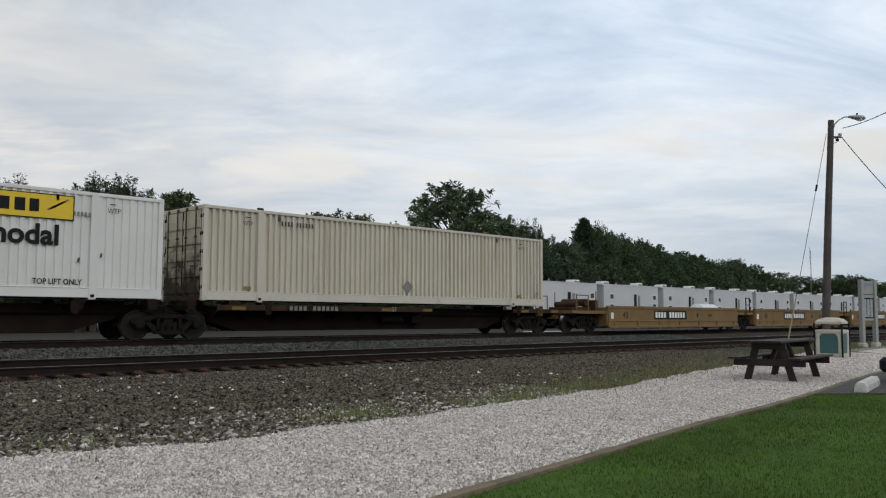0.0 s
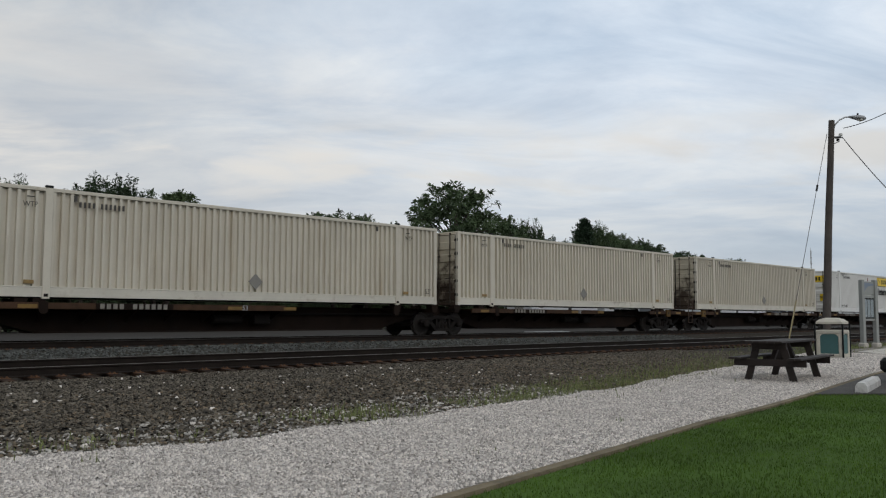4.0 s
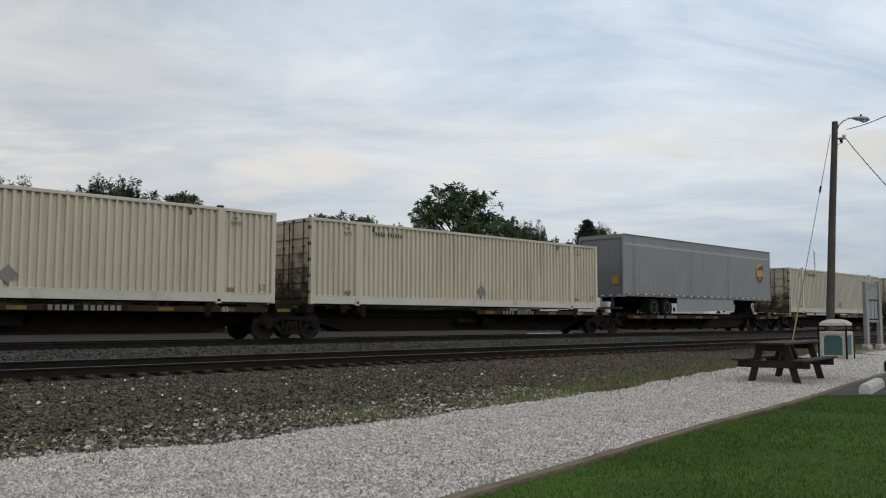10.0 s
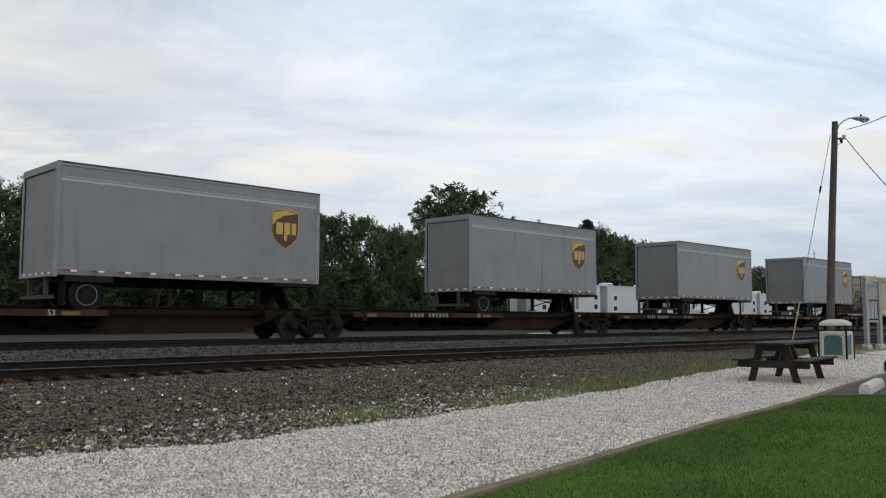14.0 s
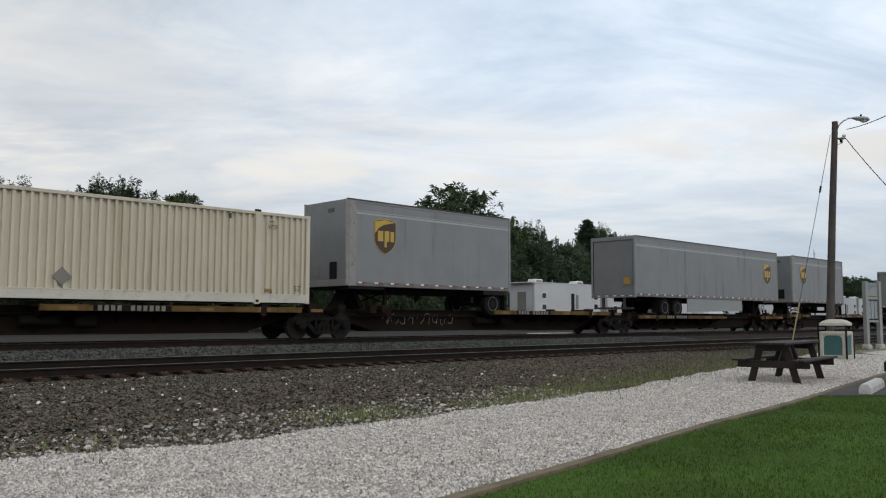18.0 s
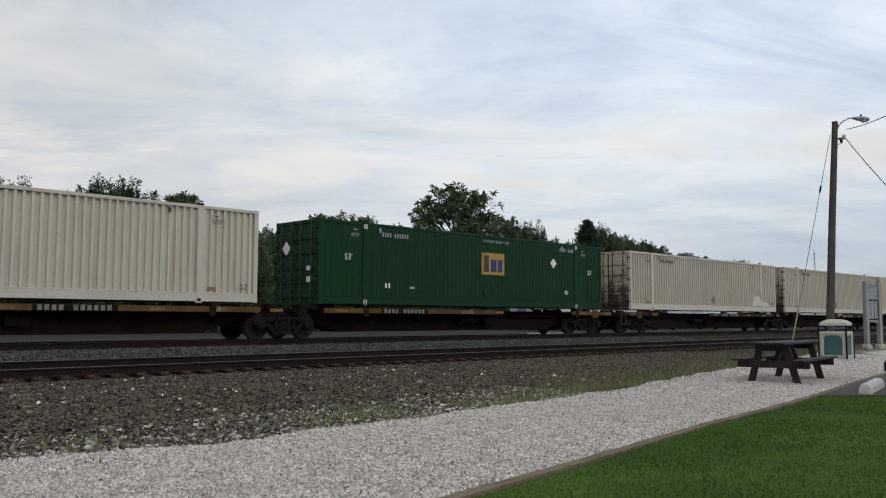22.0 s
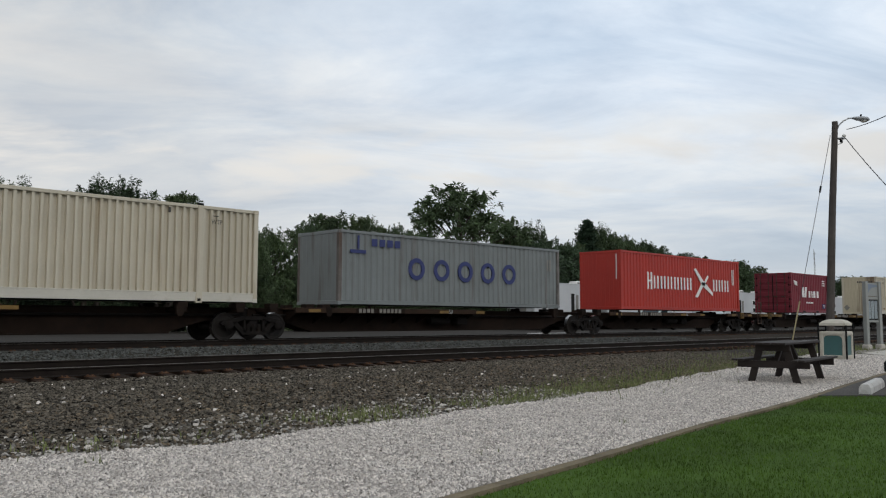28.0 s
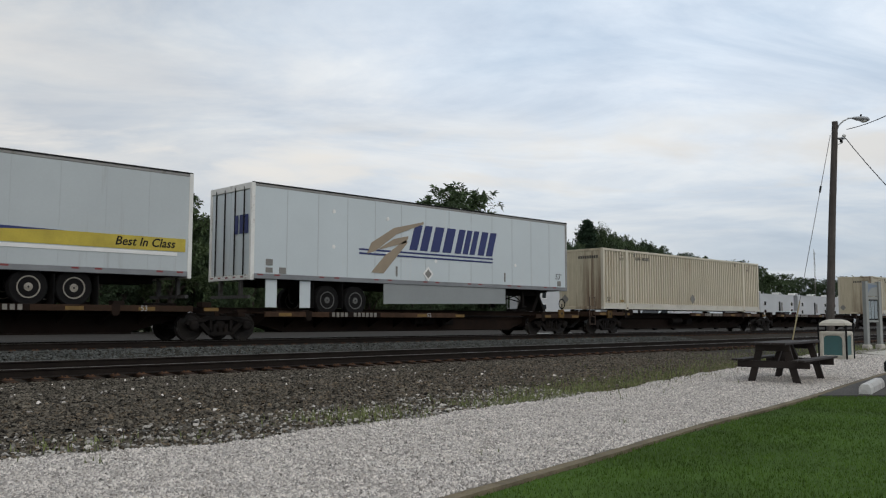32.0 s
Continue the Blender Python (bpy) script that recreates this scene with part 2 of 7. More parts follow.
M_ROOFEDGE = mat("worn_roof_edge", (0.085, 0.072, 0.062), 0.75, var=0.3, scale=1.2, fine=30, bump=0.1, dirt=(0.030, 0.022, 0.018), amount=0.5, spec=0.2, rnd=True)
M_RIMDARK = mat("dark_wheel_disc", (0.014, 0.0135, 0.0135), 0.7, 0.0, spec=0.15, var=0.2, scale=6, fine=50, bump=0.05)
M_NAVY = mat("navy_marking", (0.022, 0.032, 0.13), 0.6, var=0.08, bump=0.0)
M_BLACK = mat("black_marking", (0.012, 0.013, 0.013), 0.6, spec=0.15, var=0.1, bump=0.0)
M_INK = mat("faded_black_stencil", (0.055, 0.051, 0.045), 0.7, var=0.3, scale=8, bump=0.0)
M_GREYMARK = mat("grey_marking", (0.21, 0.20, 0.18), 0.6, var=0.15, bump=0.0)
M_DIMMARK = mat("dirty_white_stencil", (0.20, 0.185, 0.16), 0.7, var=0.3, scale=6, bump=0.0)
M_WMARK = mat("white_marking", (0.78, 0.77, 0.74), 0.5, var=0.06, bump=0.0)
M_YMARK = mat("yellow_marking", (0.72, 0.50, 0.02), 0.45, var=0.06, bump=0.0)
M_PATCH = mat("dull_yellow_reflector", (0.17, 0.095, 0.016), 0.6, var=0.3, scale=3, bump=0.0)
M_OCHRE = mat("dull_ochre_sticker", (0.26, 0.17, 0.06), 0.6, var=0.3, scale=8, bump=0.0)
M_ORANGE = mat("ochre_emblem_panel", (0.40, 0.235, 0.045), 0.5, var=0.12, bump=0.0)
M_REDMARK = mat("red_reflector", (0.20, 0.03, 0.028), 0.4, var=0.1, bump=0.0)
M_TAN = mat("tan_swoosh", (0.30, 0.235, 0.16), 0.45, var=0.08, bump=0.0)
M_JOINT = mat("grey_panel_joint", (0.47, 0.50, 0.505), 0.5, var=0.06, bump=0.0)
M_FADEDYEL = mat("faded_yellow_band", (0.50, 0.39, 0.045), 0.5, var=0.15, scale=2.0, bump=0.0)
M_LINE = mat("pale_stripe", (0.36, 0.37, 0.38), 0.4, var=0.05, bump=0.0)

# ---------------------------------------------------------------- mesh building


class Mesh:
    """Collects solids and gives one mesh."""

    def __init__(self):
        self.v, self.f = [], []

    def add(self, verts, faces):
        o = len(self.v)
        self.v.extend(tuple(p) for p in verts)
        self.f.extend(tuple(i + o for i in q) for q in faces)
        return self

    def box(self, x0, x1, y0, y1, z0, z1, c=0.0):
        if c <= 0:
            v = [(x, y, z) for x in (x0, x1) for y in (y0, y1) for z in (z0, z1)]
            return self.add(v, [(0, 1, 3, 2), (4, 6, 7, 5), (0, 4, 5, 1), (2, 3, 7, 6), (0, 2, 6, 4), (1, 5, 7, 3)])
        # chamfered box: each corner split in three
        xs, ys, zs = (x0, x1), (y0, y1), (z0, z1)
        v, ix = [], {}
        for i in (0, 1):
            for j in (0, 1):
                for k in (0, 1):
                    sx, sy, sz = (c, -c)[i], (c, -c)[j], (c, -c)[k]
                    for a, d in enumerate(((0, sy, sz), (sx, 0, sz), (sx, sy, 0))):
                        ix[i, j, k, a] = len(v)
                        v.append((xs[i] + d[0], ys[j] + d[1], zs[k] + d[2]))
        f = []
        for i in (0, 1):
            f.append([ix[i, j, k, 0] for j, k in ((0, 0), (1, 0), (1, 1), (0, 1))][:: 1 if i else -1])
            f.append([ix[j, i, k, 1] for j, k in ((0, 0), (1, 0), (1, 1), (0, 1))][:: -1 if i else 1])
            f.append([ix[j, k, i, 2] for j, k in ((0, 0), (1, 0), (1, 1), (0, 1))][:: 1 if i else -1])
        for i in (0, 1):
            for j in (0, 1):
                f.append((ix[i, j, 0, 0], ix[i, j, 1, 0], ix[i, j, 1, 1], ix[i, j, 0, 1])[:: 1 if i == j else -1])
                f.append((ix[i, 0, j, 0], ix[i, 0, j, 2], ix[i, 1, j, 2], ix[i, 1, j, 0])[:: -1 if i == j else 1])
                f.append((ix[0, i, j, 1], ix[1, i, j, 1], ix[1, i, j, 2], ix[0, i, j, 2])[:: -1 if i == j else 1])
                for k in (0, 1):
                    f.append((ix[i, j, k, 0], ix[i, j, k, 1], ix[i, j, k, 2])[:: 1 if (i + j + k) % 2 else -1])
        return self.add(v, f)

    def prism(self, poly, a, b, axis="y"):
        """poly of (p, q) pushed from a to b along axis; for y: (x, z); x: (y, z); z: (x, y)."""
        put = {"y": lambda p, q, r: (p, r, q), "x": lambda p, q, r: (r, p, q), "z": lambda p, q, r: (p, q, r)}[axis]
        n = len(poly)
        v = [put(p, q, r) for r in (a, b) for p, q in poly]
        return self.add(v, [tuple(range(n)), tuple(range(2 * n - 1, n - 1, -1))] + [(i, n + i, n + (i + 1) % n, (i + 1) % n) for i in range(n)])

    def tube(self, p, q, r, n=10, r2=None):
        p, q = Vector(p), Vector(q)
        w = (q - p).normalized()
        s = w.orthogonal().normalized()
        t = w.cross(s)
        r2 = r if r2 is None else r2
        v = [c + (s * math.cos(a) + t * math.sin(a)) * k for c, k in ((p, r), (q, r2)) for a in (2 * math.pi * i / n for i in range(n))]
        return self.add(v, [tuple(range(n - 1, -1, -1)), tuple(range(n, 2 * n))] + [(i, (i + 1) % n, n + (i + 1) % n, n + i) for i in range(n)])

    def turn(self, prof, c, n=24, axis="y"):
        """A lathe: prof of (offset along axis, radius) round an axis through c."""
        v, f, m = [], [], len(prof)
        for i in range(n):
            a = 2 * math.pi * i / n
            for o, r in prof:
                d = (r * math.cos(a), o, r * math.sin(a)) if axis == "y" else (r * math.cos(a), r * math.sin(a), o)
                v.append((c[0] + d[0], c[1] + d[1], c[2] + d[2]))
        for i in range(n):
            j = (i + 1) % n
            for k in range(m - 1):
                f.append((i * m + k, j * m + k, j * m + k + 1, i * m + k + 1))
        if prof[0] != prof[-1]:
            f += [tuple(i * m for i in range(n)), tuple(i * m + m - 1 for i in range(n - 1, -1, -1))]
        return self.add(v, f)

    def get(self, name, smooth=False):
        me = bpy.data.meshes.new(name)
        me.from_pydata(self.v, [], self.f)
        bm = bmesh.new()
        bm.from_mesh(me)
        bmesh.ops.recalc_face_normals(bm, faces=bm.faces)
        bm.to_mesh(me)
        bm.free()
        if smooth:
            me.shade_smooth()
        return me


def part(name, shape, material, parent=None, label="", smooth=False):
    me = shape.get(name, smooth) if isinstance(shape, Mesh) else shape
    if not me.materials:
        me.materials.append(material)
    ob = new(name, me)
    ob.parent = parent
    if label:
        tagged(ob, label)
    return ob


def fast_mesh(name, verts, faces):
    """A mesh of many like faces from arrays."""
    me = bpy.data.meshes.new(name)
    k = faces.shape[1]
    me.vertices.add(len(verts))
    me.vertices.foreach_set("co", verts.astype(np.float32).ravel())
    me.loops.add(faces.size)
    me.loops.foreach_set("vertex_index", faces.astype(np.int32).ravel())
    me.polygons.add(len(faces))
    me.polygons.foreach_set("loop_start", np.arange(0, faces.size, k, dtype=np.int32))
    me.polygons.foreach_set("loop_total", np.full(len(faces), k, dtype=np.int32))
    me.update(calc_edges=True)
    return me


def words(text, size, name, material, parent, where, label="", italic=0.0, squeeze=1.0, bold=0.0):
    """Painted lettering that faces the camera side (towards -y), as a mesh."""
    cu = bpy.data.curves.new(name, "FONT")
    cu.body, cu.size, cu.align_x, cu.extrude, cu.shear, cu.resolution_u, cu.offset = text, size, "LEFT", 0.001, italic, 3, bold
    tmp = bpy.data.objects.new(name, cu)
    me = bpy.data.meshes.new_from_object(tmp)
    bpy.data.objects.remove(tmp)
    bpy.data.curves.remove(cu)
    me.transform(Matrix.Translation(where) @ Matrix.Rotation(radians(90), 4, "X") @ Matrix.Diagonal((squeeze, 1, 1, 1)))
    me.materials.clear()
    return part(name, me, material, parent, label)


def root(name, label, category, group="", m=None):
    ob = tagged(new(name), label, category, group)
    if m is not None:
        ob.matrix_basis = m
    return ob


# ---------------------------------------------------------------- ground, ballast, gravel, lawn
GROUND = -0.5
EDGE = [(-14, 8.9), (-4, 8.15), (2.3, 7.45), (4.0, 6.95), (5.7, 7.25), (8.5, 7.45), (11.8, 7.9), (16.4, 9.0), (21.8, 10.2), (31, 11.9), (60, 14.2), (300, 14.8)]


def edge_y(x):
    return float(np.interp(x, [p[0] for p in EDGE], [p[1] for p in EDGE])) + 0.22 * noise.noise((x * 0.9, 3.3, 0)) + 0.1 * noise.noise((x * 3.1, 8.3, 0))


KERB_X = [-6.0, 4.1, 5.5, 7.1, 8.8, 10.7, 13.3, 16.2, 19.7, 60.0]
KERB_Y = [2.58, 4.00, 4.19, 4.49, 4.76, 4.98, 5.36, 5.88, 6.45, 12.0]


def kerb_y(x):
    return float(np.interp(x, KERB_X, KERB_Y)) if np.isscalar(x) else np.interp(x, KERB_X, KERB_Y)


PROFILE_Y = [6.0, 7.5, 9.0, 11.0, 13.5, 15.4, 16.0, 16.22, 16.46, 17.1, 18.0, 19.8, 20.4, 21.3, 22.0, 26.2, 27.2, 28.6, 34.0, 38.0]
PROFILE_Z = [-0.52, -0.515, -0.51, -0.51, -0.515, -0.525, -0.52, -0.525, -0.572, -0.545, -0.48, -0.47, -0.40, -0.26, -0.19, -0.19, -0.22, -0.24, -0.24, -0.48]


def bed_z(y):
    return float(np.interp(y, PROFILE_Y, PROFILE_Z))


M_SOIL = mat("grassy_soil", (0.062, 0.068, 0.032), 0.95, var=0.35, scale=0.3, fine=6, bump=0.5, spec=0.12)
M_BALLAST = mat("brown_ballast_bed", (0.036, 0.030, 0.023), 0.95, var=0.30, scale=0.8, fine=22, bump=0.9, dirt=(0.026, 0.023, 0.020), amount=0.35, spec=0.12)
M_STONE = mat("brown_grey_ballast_stone", (0.096, 0.083, 0.065), 0.9, var=0.25, scale=3, fine=40, bump=0.4, island=True, shade=0.95, spec=0.12)
M_STONE_BLUE = mat("blue_grey_ballast_stone", (0.092, 0.096, 0.090), 0.9, var=0.25, scale=3, fine=40, bump=0.4, island=True, shade=0.45, spec=0.12)
M_STONE_TAN = mat("tan_ballast_stone", (0.140, 0.108, 0.074), 0.9, var=0.3, scale=3, fine=40, bump=0.4, island=True, shade=0.7, spec=0.12)
M_STONE_PALE = mat("pale_limestone_lump", (0.31, 0.29, 0.26), 0.9, var=0.2, scale=4, fine=40, bump=0.3, island=True, shade=0.8, spec=0.12)
M_GRAVEL = mat("white_gravel_bed", (0.235, 0.213, 0.190), 0.95, var=0.22, scale=0.9, fine=28, bump=0.9, spec=0.12)
M_CHIP = mat("white_gravel_chip", (0.560, 0.515, 0.472), 0.9, var=0.14, scale=5, fine=40, bump=0.3, island=True, shade=0.5, spec=0.12)
M_LAWN = mat("lawn_soil", (0.048, 0.092, 0.013), 0.95, var=0.3, scale=0.8, fine=30, bump=0.6, spec=0.12)
M_BLADE = mat("grass_blade", (0.066, 0.124, 0.014), 0.65, var=0.45, scale=1.1, fine=6, bump=0.0, island=True, shade=0.28, spec=0.25)
M_WEED = mat("weed_blade", (0.170, 0.195, 0.075), 0.75, var=0.25, scale=1.2, fine=6, bump=0.0, island=True, shade=0.4, spec=0.25)
M_KERB = mat("weathered_kerb_timber", (0.180, 0.148, 0.098), 0.9, var=0.3, scale=2, fine=30, bump=0.4, dirt=(0.10, 0.085, 0.065), amount=0.4, spec=0.12)
M_ASPHALT = mat("worn_asphalt", (0.085, 0.080, 0.075), 0.9, var=0.2, scale=0.9, fine=60, bump=0.4, spec=0.12)
M_CONC = mat("pale_concrete", (0.47, 0.44, 0.39), 0.85, var=0.15, scale=1.2, fine=40, bump=0.3, dirt=(0.20, 0.18, 0.16), amount=0.25, spec=0.12)
M_STOP = mat("chipped_white_concrete", (0.55, 0.54, 0.52), 0.85, var=0.15, scale=3, fine=40, bump=0.4, dirt=(0.22, 0.21, 0.20), amount=0.35)


def sheet(name, xs, ys, zfun, material, label, category):
    v = np.array([(x, y, zfun(x, y)) for y in ys for x in xs])
    nx = len(xs)
    a = (np.arange(len(ys) - 1)[:, None] * nx + np.arange(nx - 1)[None, :]).ravel()
    me = fast_mesh(name, v, np.stack([a, a + 1, a + nx + 1, a + nx], 1))
    ob = part(name, me, material)
    return tagged(ob, label, category, kind="structure")


gx = [-3000, -400, -80, -20, 20, 60, 120, 200, 400, 3000]
sheet("ground", gx, [-3000, -400, -60, 0, 30, 60, 200, 3000], lambda x, y: -0.64, M_SOIL, "flat soil and rough grass reaching the horizon", "ground")
bx = list(np.arange(-14, 30, 0.22)) + list(np.arange(30, 80, 1.0)) + list(np.arange(80, 420, 10.0))
by = list(np.arange(7.0, 16.0, 0.2)) + [16.0, 16.4, 17, 18, 19, 19.8, 20.4, 21.0, 21.5, 22.0, 23, 24, 25, 26.2, 27.2, 28.6, 31, 34, 38]
sheet("ballast", bx, by, lambda x, y: bed_z(y) + (0.030 * noise.noise((x * 1.6, y * 1.6, 0)) + 0.02 * noise.noise((x * 5, y * 5, 4)) if y < 16 else 0.0), M_BALLAST,
      "brown and grey crushed-stone railway ballast with dirt between", "ballast")
M_ROAD = mat("grey_service_gravel", (0.046, 0.042, 0.038), 0.95, var=0.15, scale=0.7, fine=15, bump=0.5, spec=0.12)
sheet("service_road", [-30, 0, 40, 90, 200, 420], [27.6, 31, 34, 37.5, 42, 47, 52], lambda x, y: -0.2, M_ROAD, "plain grey gravel yard beyond the rails", "gravel road")


def gravel_pad():
    """White gravel between the timber edging and the ballast, a slab with a rough far edge."""
    v, f = [], []
    xs = list(np.arange(-14, 30, 0.3)) + list(np.arange(30, 90, 3.0))
    n = 14
    for x in xs:
        y0, y1 = kerb_y(x) - 0.02, edge_y(x)
        y0 = min(y0, y1 - 0.5)
        for k in range(n):
            y = y0 + (y1 - y0) * k / (n - 1)
            z = GROUND + 0.012 + 0.018 * noise.noise((x * 1.3, y * 1.3, 7)) - (0.03 if k == n - 1 else 0)
            v.append((x, y, max(z, bed_z(y) + 0.004 if k < n - 1 else -1)))
    for i in range(len(xs) - 1):
        for k in range(n - 1):
            a = i * n + k
            f.append((a, a + n, a + n + 1, a + 1))
    ob = part("gravel_path", fast_mesh("gravel_path", np.array(v), np.array(f)), M_GRAVEL)
    tagged(ob, "path of coarse white limestone gravel beside the tracks", "gravel path", kind="structure")


gravel_pad()

rng = np.random.default_rng(7)


def stones(name, pos, size, material, label, flat=0.7):
    """Many small angular stones, each a skewed ridged lump, half sunk where it lies."""
    n = len(pos)
    base = np.array([(-1, -1, -0.6), (1, -1, -0.6), (1, 1, -0.6), (-1, 1, -0.6), (-0.45, 0, 1), (0.45, 0, 1)], float)
    tris = np.array([(0, 1, 5), (0, 5, 4), (2, 3, 4), (2, 4, 5), (1, 2, 5), (3, 0, 4)])
    jit = base[None] * (0.5 + 0.6 * rng.random((n, 6, 3)))
    jit[:, 4:, 0] += (rng.random((n, 2)) - 0.5) * 0.7
    jit[:, 4:, 1] += (rng.random((n, 2)) - 0.5) * 1.1
    s = size[:, None, None] * np.stack([0.7 + 0.7 * rng.random(n), 0.6 + 0.5 * rng.random(n), flat * (0.5 + 0.7 * rng.random(n))], 1)[:, None, :]
    jit = jit * s * 0.55
    a, b = rng.random(n) * 6.283, (rng.random(n) - 0.5) * 1.5
    ca, sa, cb, sb = np.cos(a), np.sin(a), np.cos(b), np.sin(b)
    x, y, z = jit[..., 0], jit[..., 1], jit[..., 2]
    y, z = y * cb[:, None] - z * sb[:, None], y * sb[:, None] + z * cb[:, None]
    x, y = x * ca[:, None] - y * sa[:, None], x * sa[:, None] + y * ca[:, None]
    v = np.stack([x, y, z], 2) + pos[:, None, :]
    f = (np.arange(n)[:, None, None] * 6 + tris[None]).reshape(-1, 3)
    ob = part(name, fast_mesh(name, v.reshape(-1, 3), f), material)
    return tagged(ob, label, "stones", kind="stuff")


def scatter(n, x0, x1, yfun0, yfun1, near=1.0):
    """Points denser towards the camera end."""
    x = x0 + (x1 - x0) * rng.random(n) ** near
    lo, hi = np.array([yfun0(a) for a in x]), np.array([yfun1(a) for a in x])
    y = lo + (hi - lo) * rng.random(n)
    return x, y


x, y = scatter(200000, 1.2, 22, lambda a: kerb_y(a) + 0.0, edge_y, 1.7)
xn_, yn_ = scatter(30000, 0.0, 1.0, lambda a: 0.0, lambda a: 1.0)
xn_ = 1.2 - 7.0 * (1 - np.sqrt(xn_))
lo_, hi_ = kerb_y(xn_), np.array([edge_y(a) for a in xn_])
x, y = np.concatenate([x, xn_]), np.concatenate([y, lo_ + (hi_ - lo_) * yn_])
z = np.array([GROUND + 0.018 + 0.018 * noise.noise((a * 1.3, b * 1.3, 7)) for a, b in zip(x, y)])
stones("white_gravel", np.stack([x, y, z], 1), 0.013 + 0.022 * rng.random(len(x)) ** 1.4, M_CHIP, "loose white limestone chips lying on the gravel path", 1.05)
x, y = scatter(16000, 20, 29.5, lambda a: kerb_y(a) + 0.3, lambda a: max(edge_y(a), kerb_y(a) + 0.6), 1.3)
z = np.full(len(x), GROUND + 0.03)
xb_, yb_ = scatter(14000, -13, 1.2, lambda a: kerb_y(a) + 0.05, edge_y)
x, y, z = np.concatenate([x, xb_]), np.concatenate([y, yb_]), np.concatenate([z, np.full(len(xb_), GROUND + 0.03)])
stones("white_gravel", np.stack([x, y, z], 1), 0.03 + 0.03 * rng.random(len(x)), M_CHIP, "loose white limestone chips on the far path")
x, y = scatter(110000, 0.8, 28, lambda a: edge_y(a) - 0.05, lambda a: 16.42, 1.7)
xb_, yb_ = scatter(12000, -13, 0.8, lambda a: edge_y(a) - 0.05, lambda a: 16.42)
x, y = np.concatenate([x, xb_]), np.concatenate([y, yb_])
z = np.array([bed_z(b) for b in y]) + 0.018
stones("ballast_stone", np.stack([x, y, z], 1), 0.022 + 0.046 * rng.random(len(x)) ** 2, M_STONE, "brown-grey crushed stones on the ballast shoulder")
x, y = scatter(20000, 2.0, 38, lambda a: 19.0, lambda a: 22.6, 1.5)
z = np.array([bed_z(b) for b in y]) + 0.02
stones("track_ballast_stone", np.stack([x, y, z], 1), 0.035 + 0.045 * rng.random(len(x)), M_STONE_BLUE, "blue-grey crushed stones between the two tracks")
x, y = scatter(4000, -3.0, 11, lambda a: edge_y(a) - 0.1, lambda a: edge_y(a) + 1.9, 1.0)
y = np.array([edge_y(a) for a in x]) + (y - np.array([edge_y(a) for a in x])) ** 2 * 0.5
z = np.array([bed_z(b) for b in y]) + 0.03
stones("limestone_lump", np.stack([x, y, z], 1), 0.018 + 0.046 * rng.random(len(x)) ** 2, M_STONE_PALE, "larger pale limestone lumps along the gravel edge")

x, y = scatter(13000, -8.0, 22, lambda a: edge_y(a), lambda a: edge_y(a) + 5.2, 1.0)
y = np.array([edge_y(a) for a in x]) + (y - np.array([edge_y(a) for a in x])) ** 1.6 * 0.40
z = np.array([bed_z(b) for b in y]) + 0.026
stones("tan_ballast_stone", np.stack([x, y, z], 1), 0.020 + 0.036 * rng.random(len(x)) ** 2, M_STONE_TAN, "tan and rust-brown stones among the ballast")
x, y = scatter(200, 1.0, 14, lambda a: edge_y(a) + 0.3, lambda a: 16.0, 1.4)
z = np.array([bed_z(b) for b in y]) + 0.035
stones("pale_fleck", np.stack([x, y, z], 1), 0.03 + 0.03 * rng.random(len(x)), M_CHIP, "scattered white stones on the ballast shoulder")


def blades(name, x, y, z, h, w, material, label, category):
    n = len(x)
    a = rng.random(n) * 6.283
    lean = 0.5 * h * rng.random(n)
    b = rng.random(n) * 6.283
    dx, dy = np.cos(a) * w * 0.5, np.sin(a) * w * 0.5
    ox, oy = np.cos(b) * lean, np.sin(b) * lean
    v = np.stack([np.stack([x - dx, y - dy, z], 1), np.stack([x + dx, y + dy, z], 1),
                  np.stack([x + ox * 0.4 + dx * 0.7, y + oy * 0.4 + dy * 0.7, z + h * 0.6], 1), np.stack([x + ox * 0.4 - dx * 0.7, y + oy * 0.4 - dy * 0.7, z + h * 0.6], 1),
                  np.stack([x + ox, y + oy, z + h], 1), np.stack([x + ox + dx * 0.1, y + oy + dy * 0.1, z + h], 1)], 1).reshape(-1, 3)
    i = np.arange(n) * 6
    f = np.concatenate([np.stack([i, i + 1, i + 2, i + 3], 1), np.stack([i + 3, i + 2, i + 5, i + 4], 1)])
    ob = part(name, fast_mesh(name, v, f), material)
    return tagged(ob, label, category, kind="stuff")


# lawn behind the timber edging, ending at the asphalt
LAWN_END = [(13.0, 5.33), (14.2, 4.3), (16.5, 2.2), (20.0, -1.0)]


def lawn_x(yv):
    return float(np.interp(-yv, [-p[1] for p in LAWN_END], [p[0] for p in LAWN_END]))


lv, lf = [], []
lys = np.linspace(-4, 5.3, 40)
for yy in lys:
    xa, xb = max(-6.0, float(np.interp(yy, KERB_Y, KERB_X))), lawn_x(yy)
    for k in range(30):
        xx = xa + (xb - xa) * k / 29
        lv.append((xx, yy - 0.15, GROUND + 0.0 + 0.012 * noise.noise((xx * 0.7, yy * 0.7, 2))))
for i in range(39):
    for k in range(29):
        a = i * 30 + k
        lf.append((a, a + 1, a + 31, a + 30))
tagged(part("lawn", fast_mesh("lawn", np.array(lv), np.array(lf)), M_LAWN), "mown dark green lawn inside the timber edging", "lawn", kind="structure")
n = 140000
yy = -0.5 + 5.8 * rng.random(n)
xb = np.array([lawn_x(b) for b in yy])
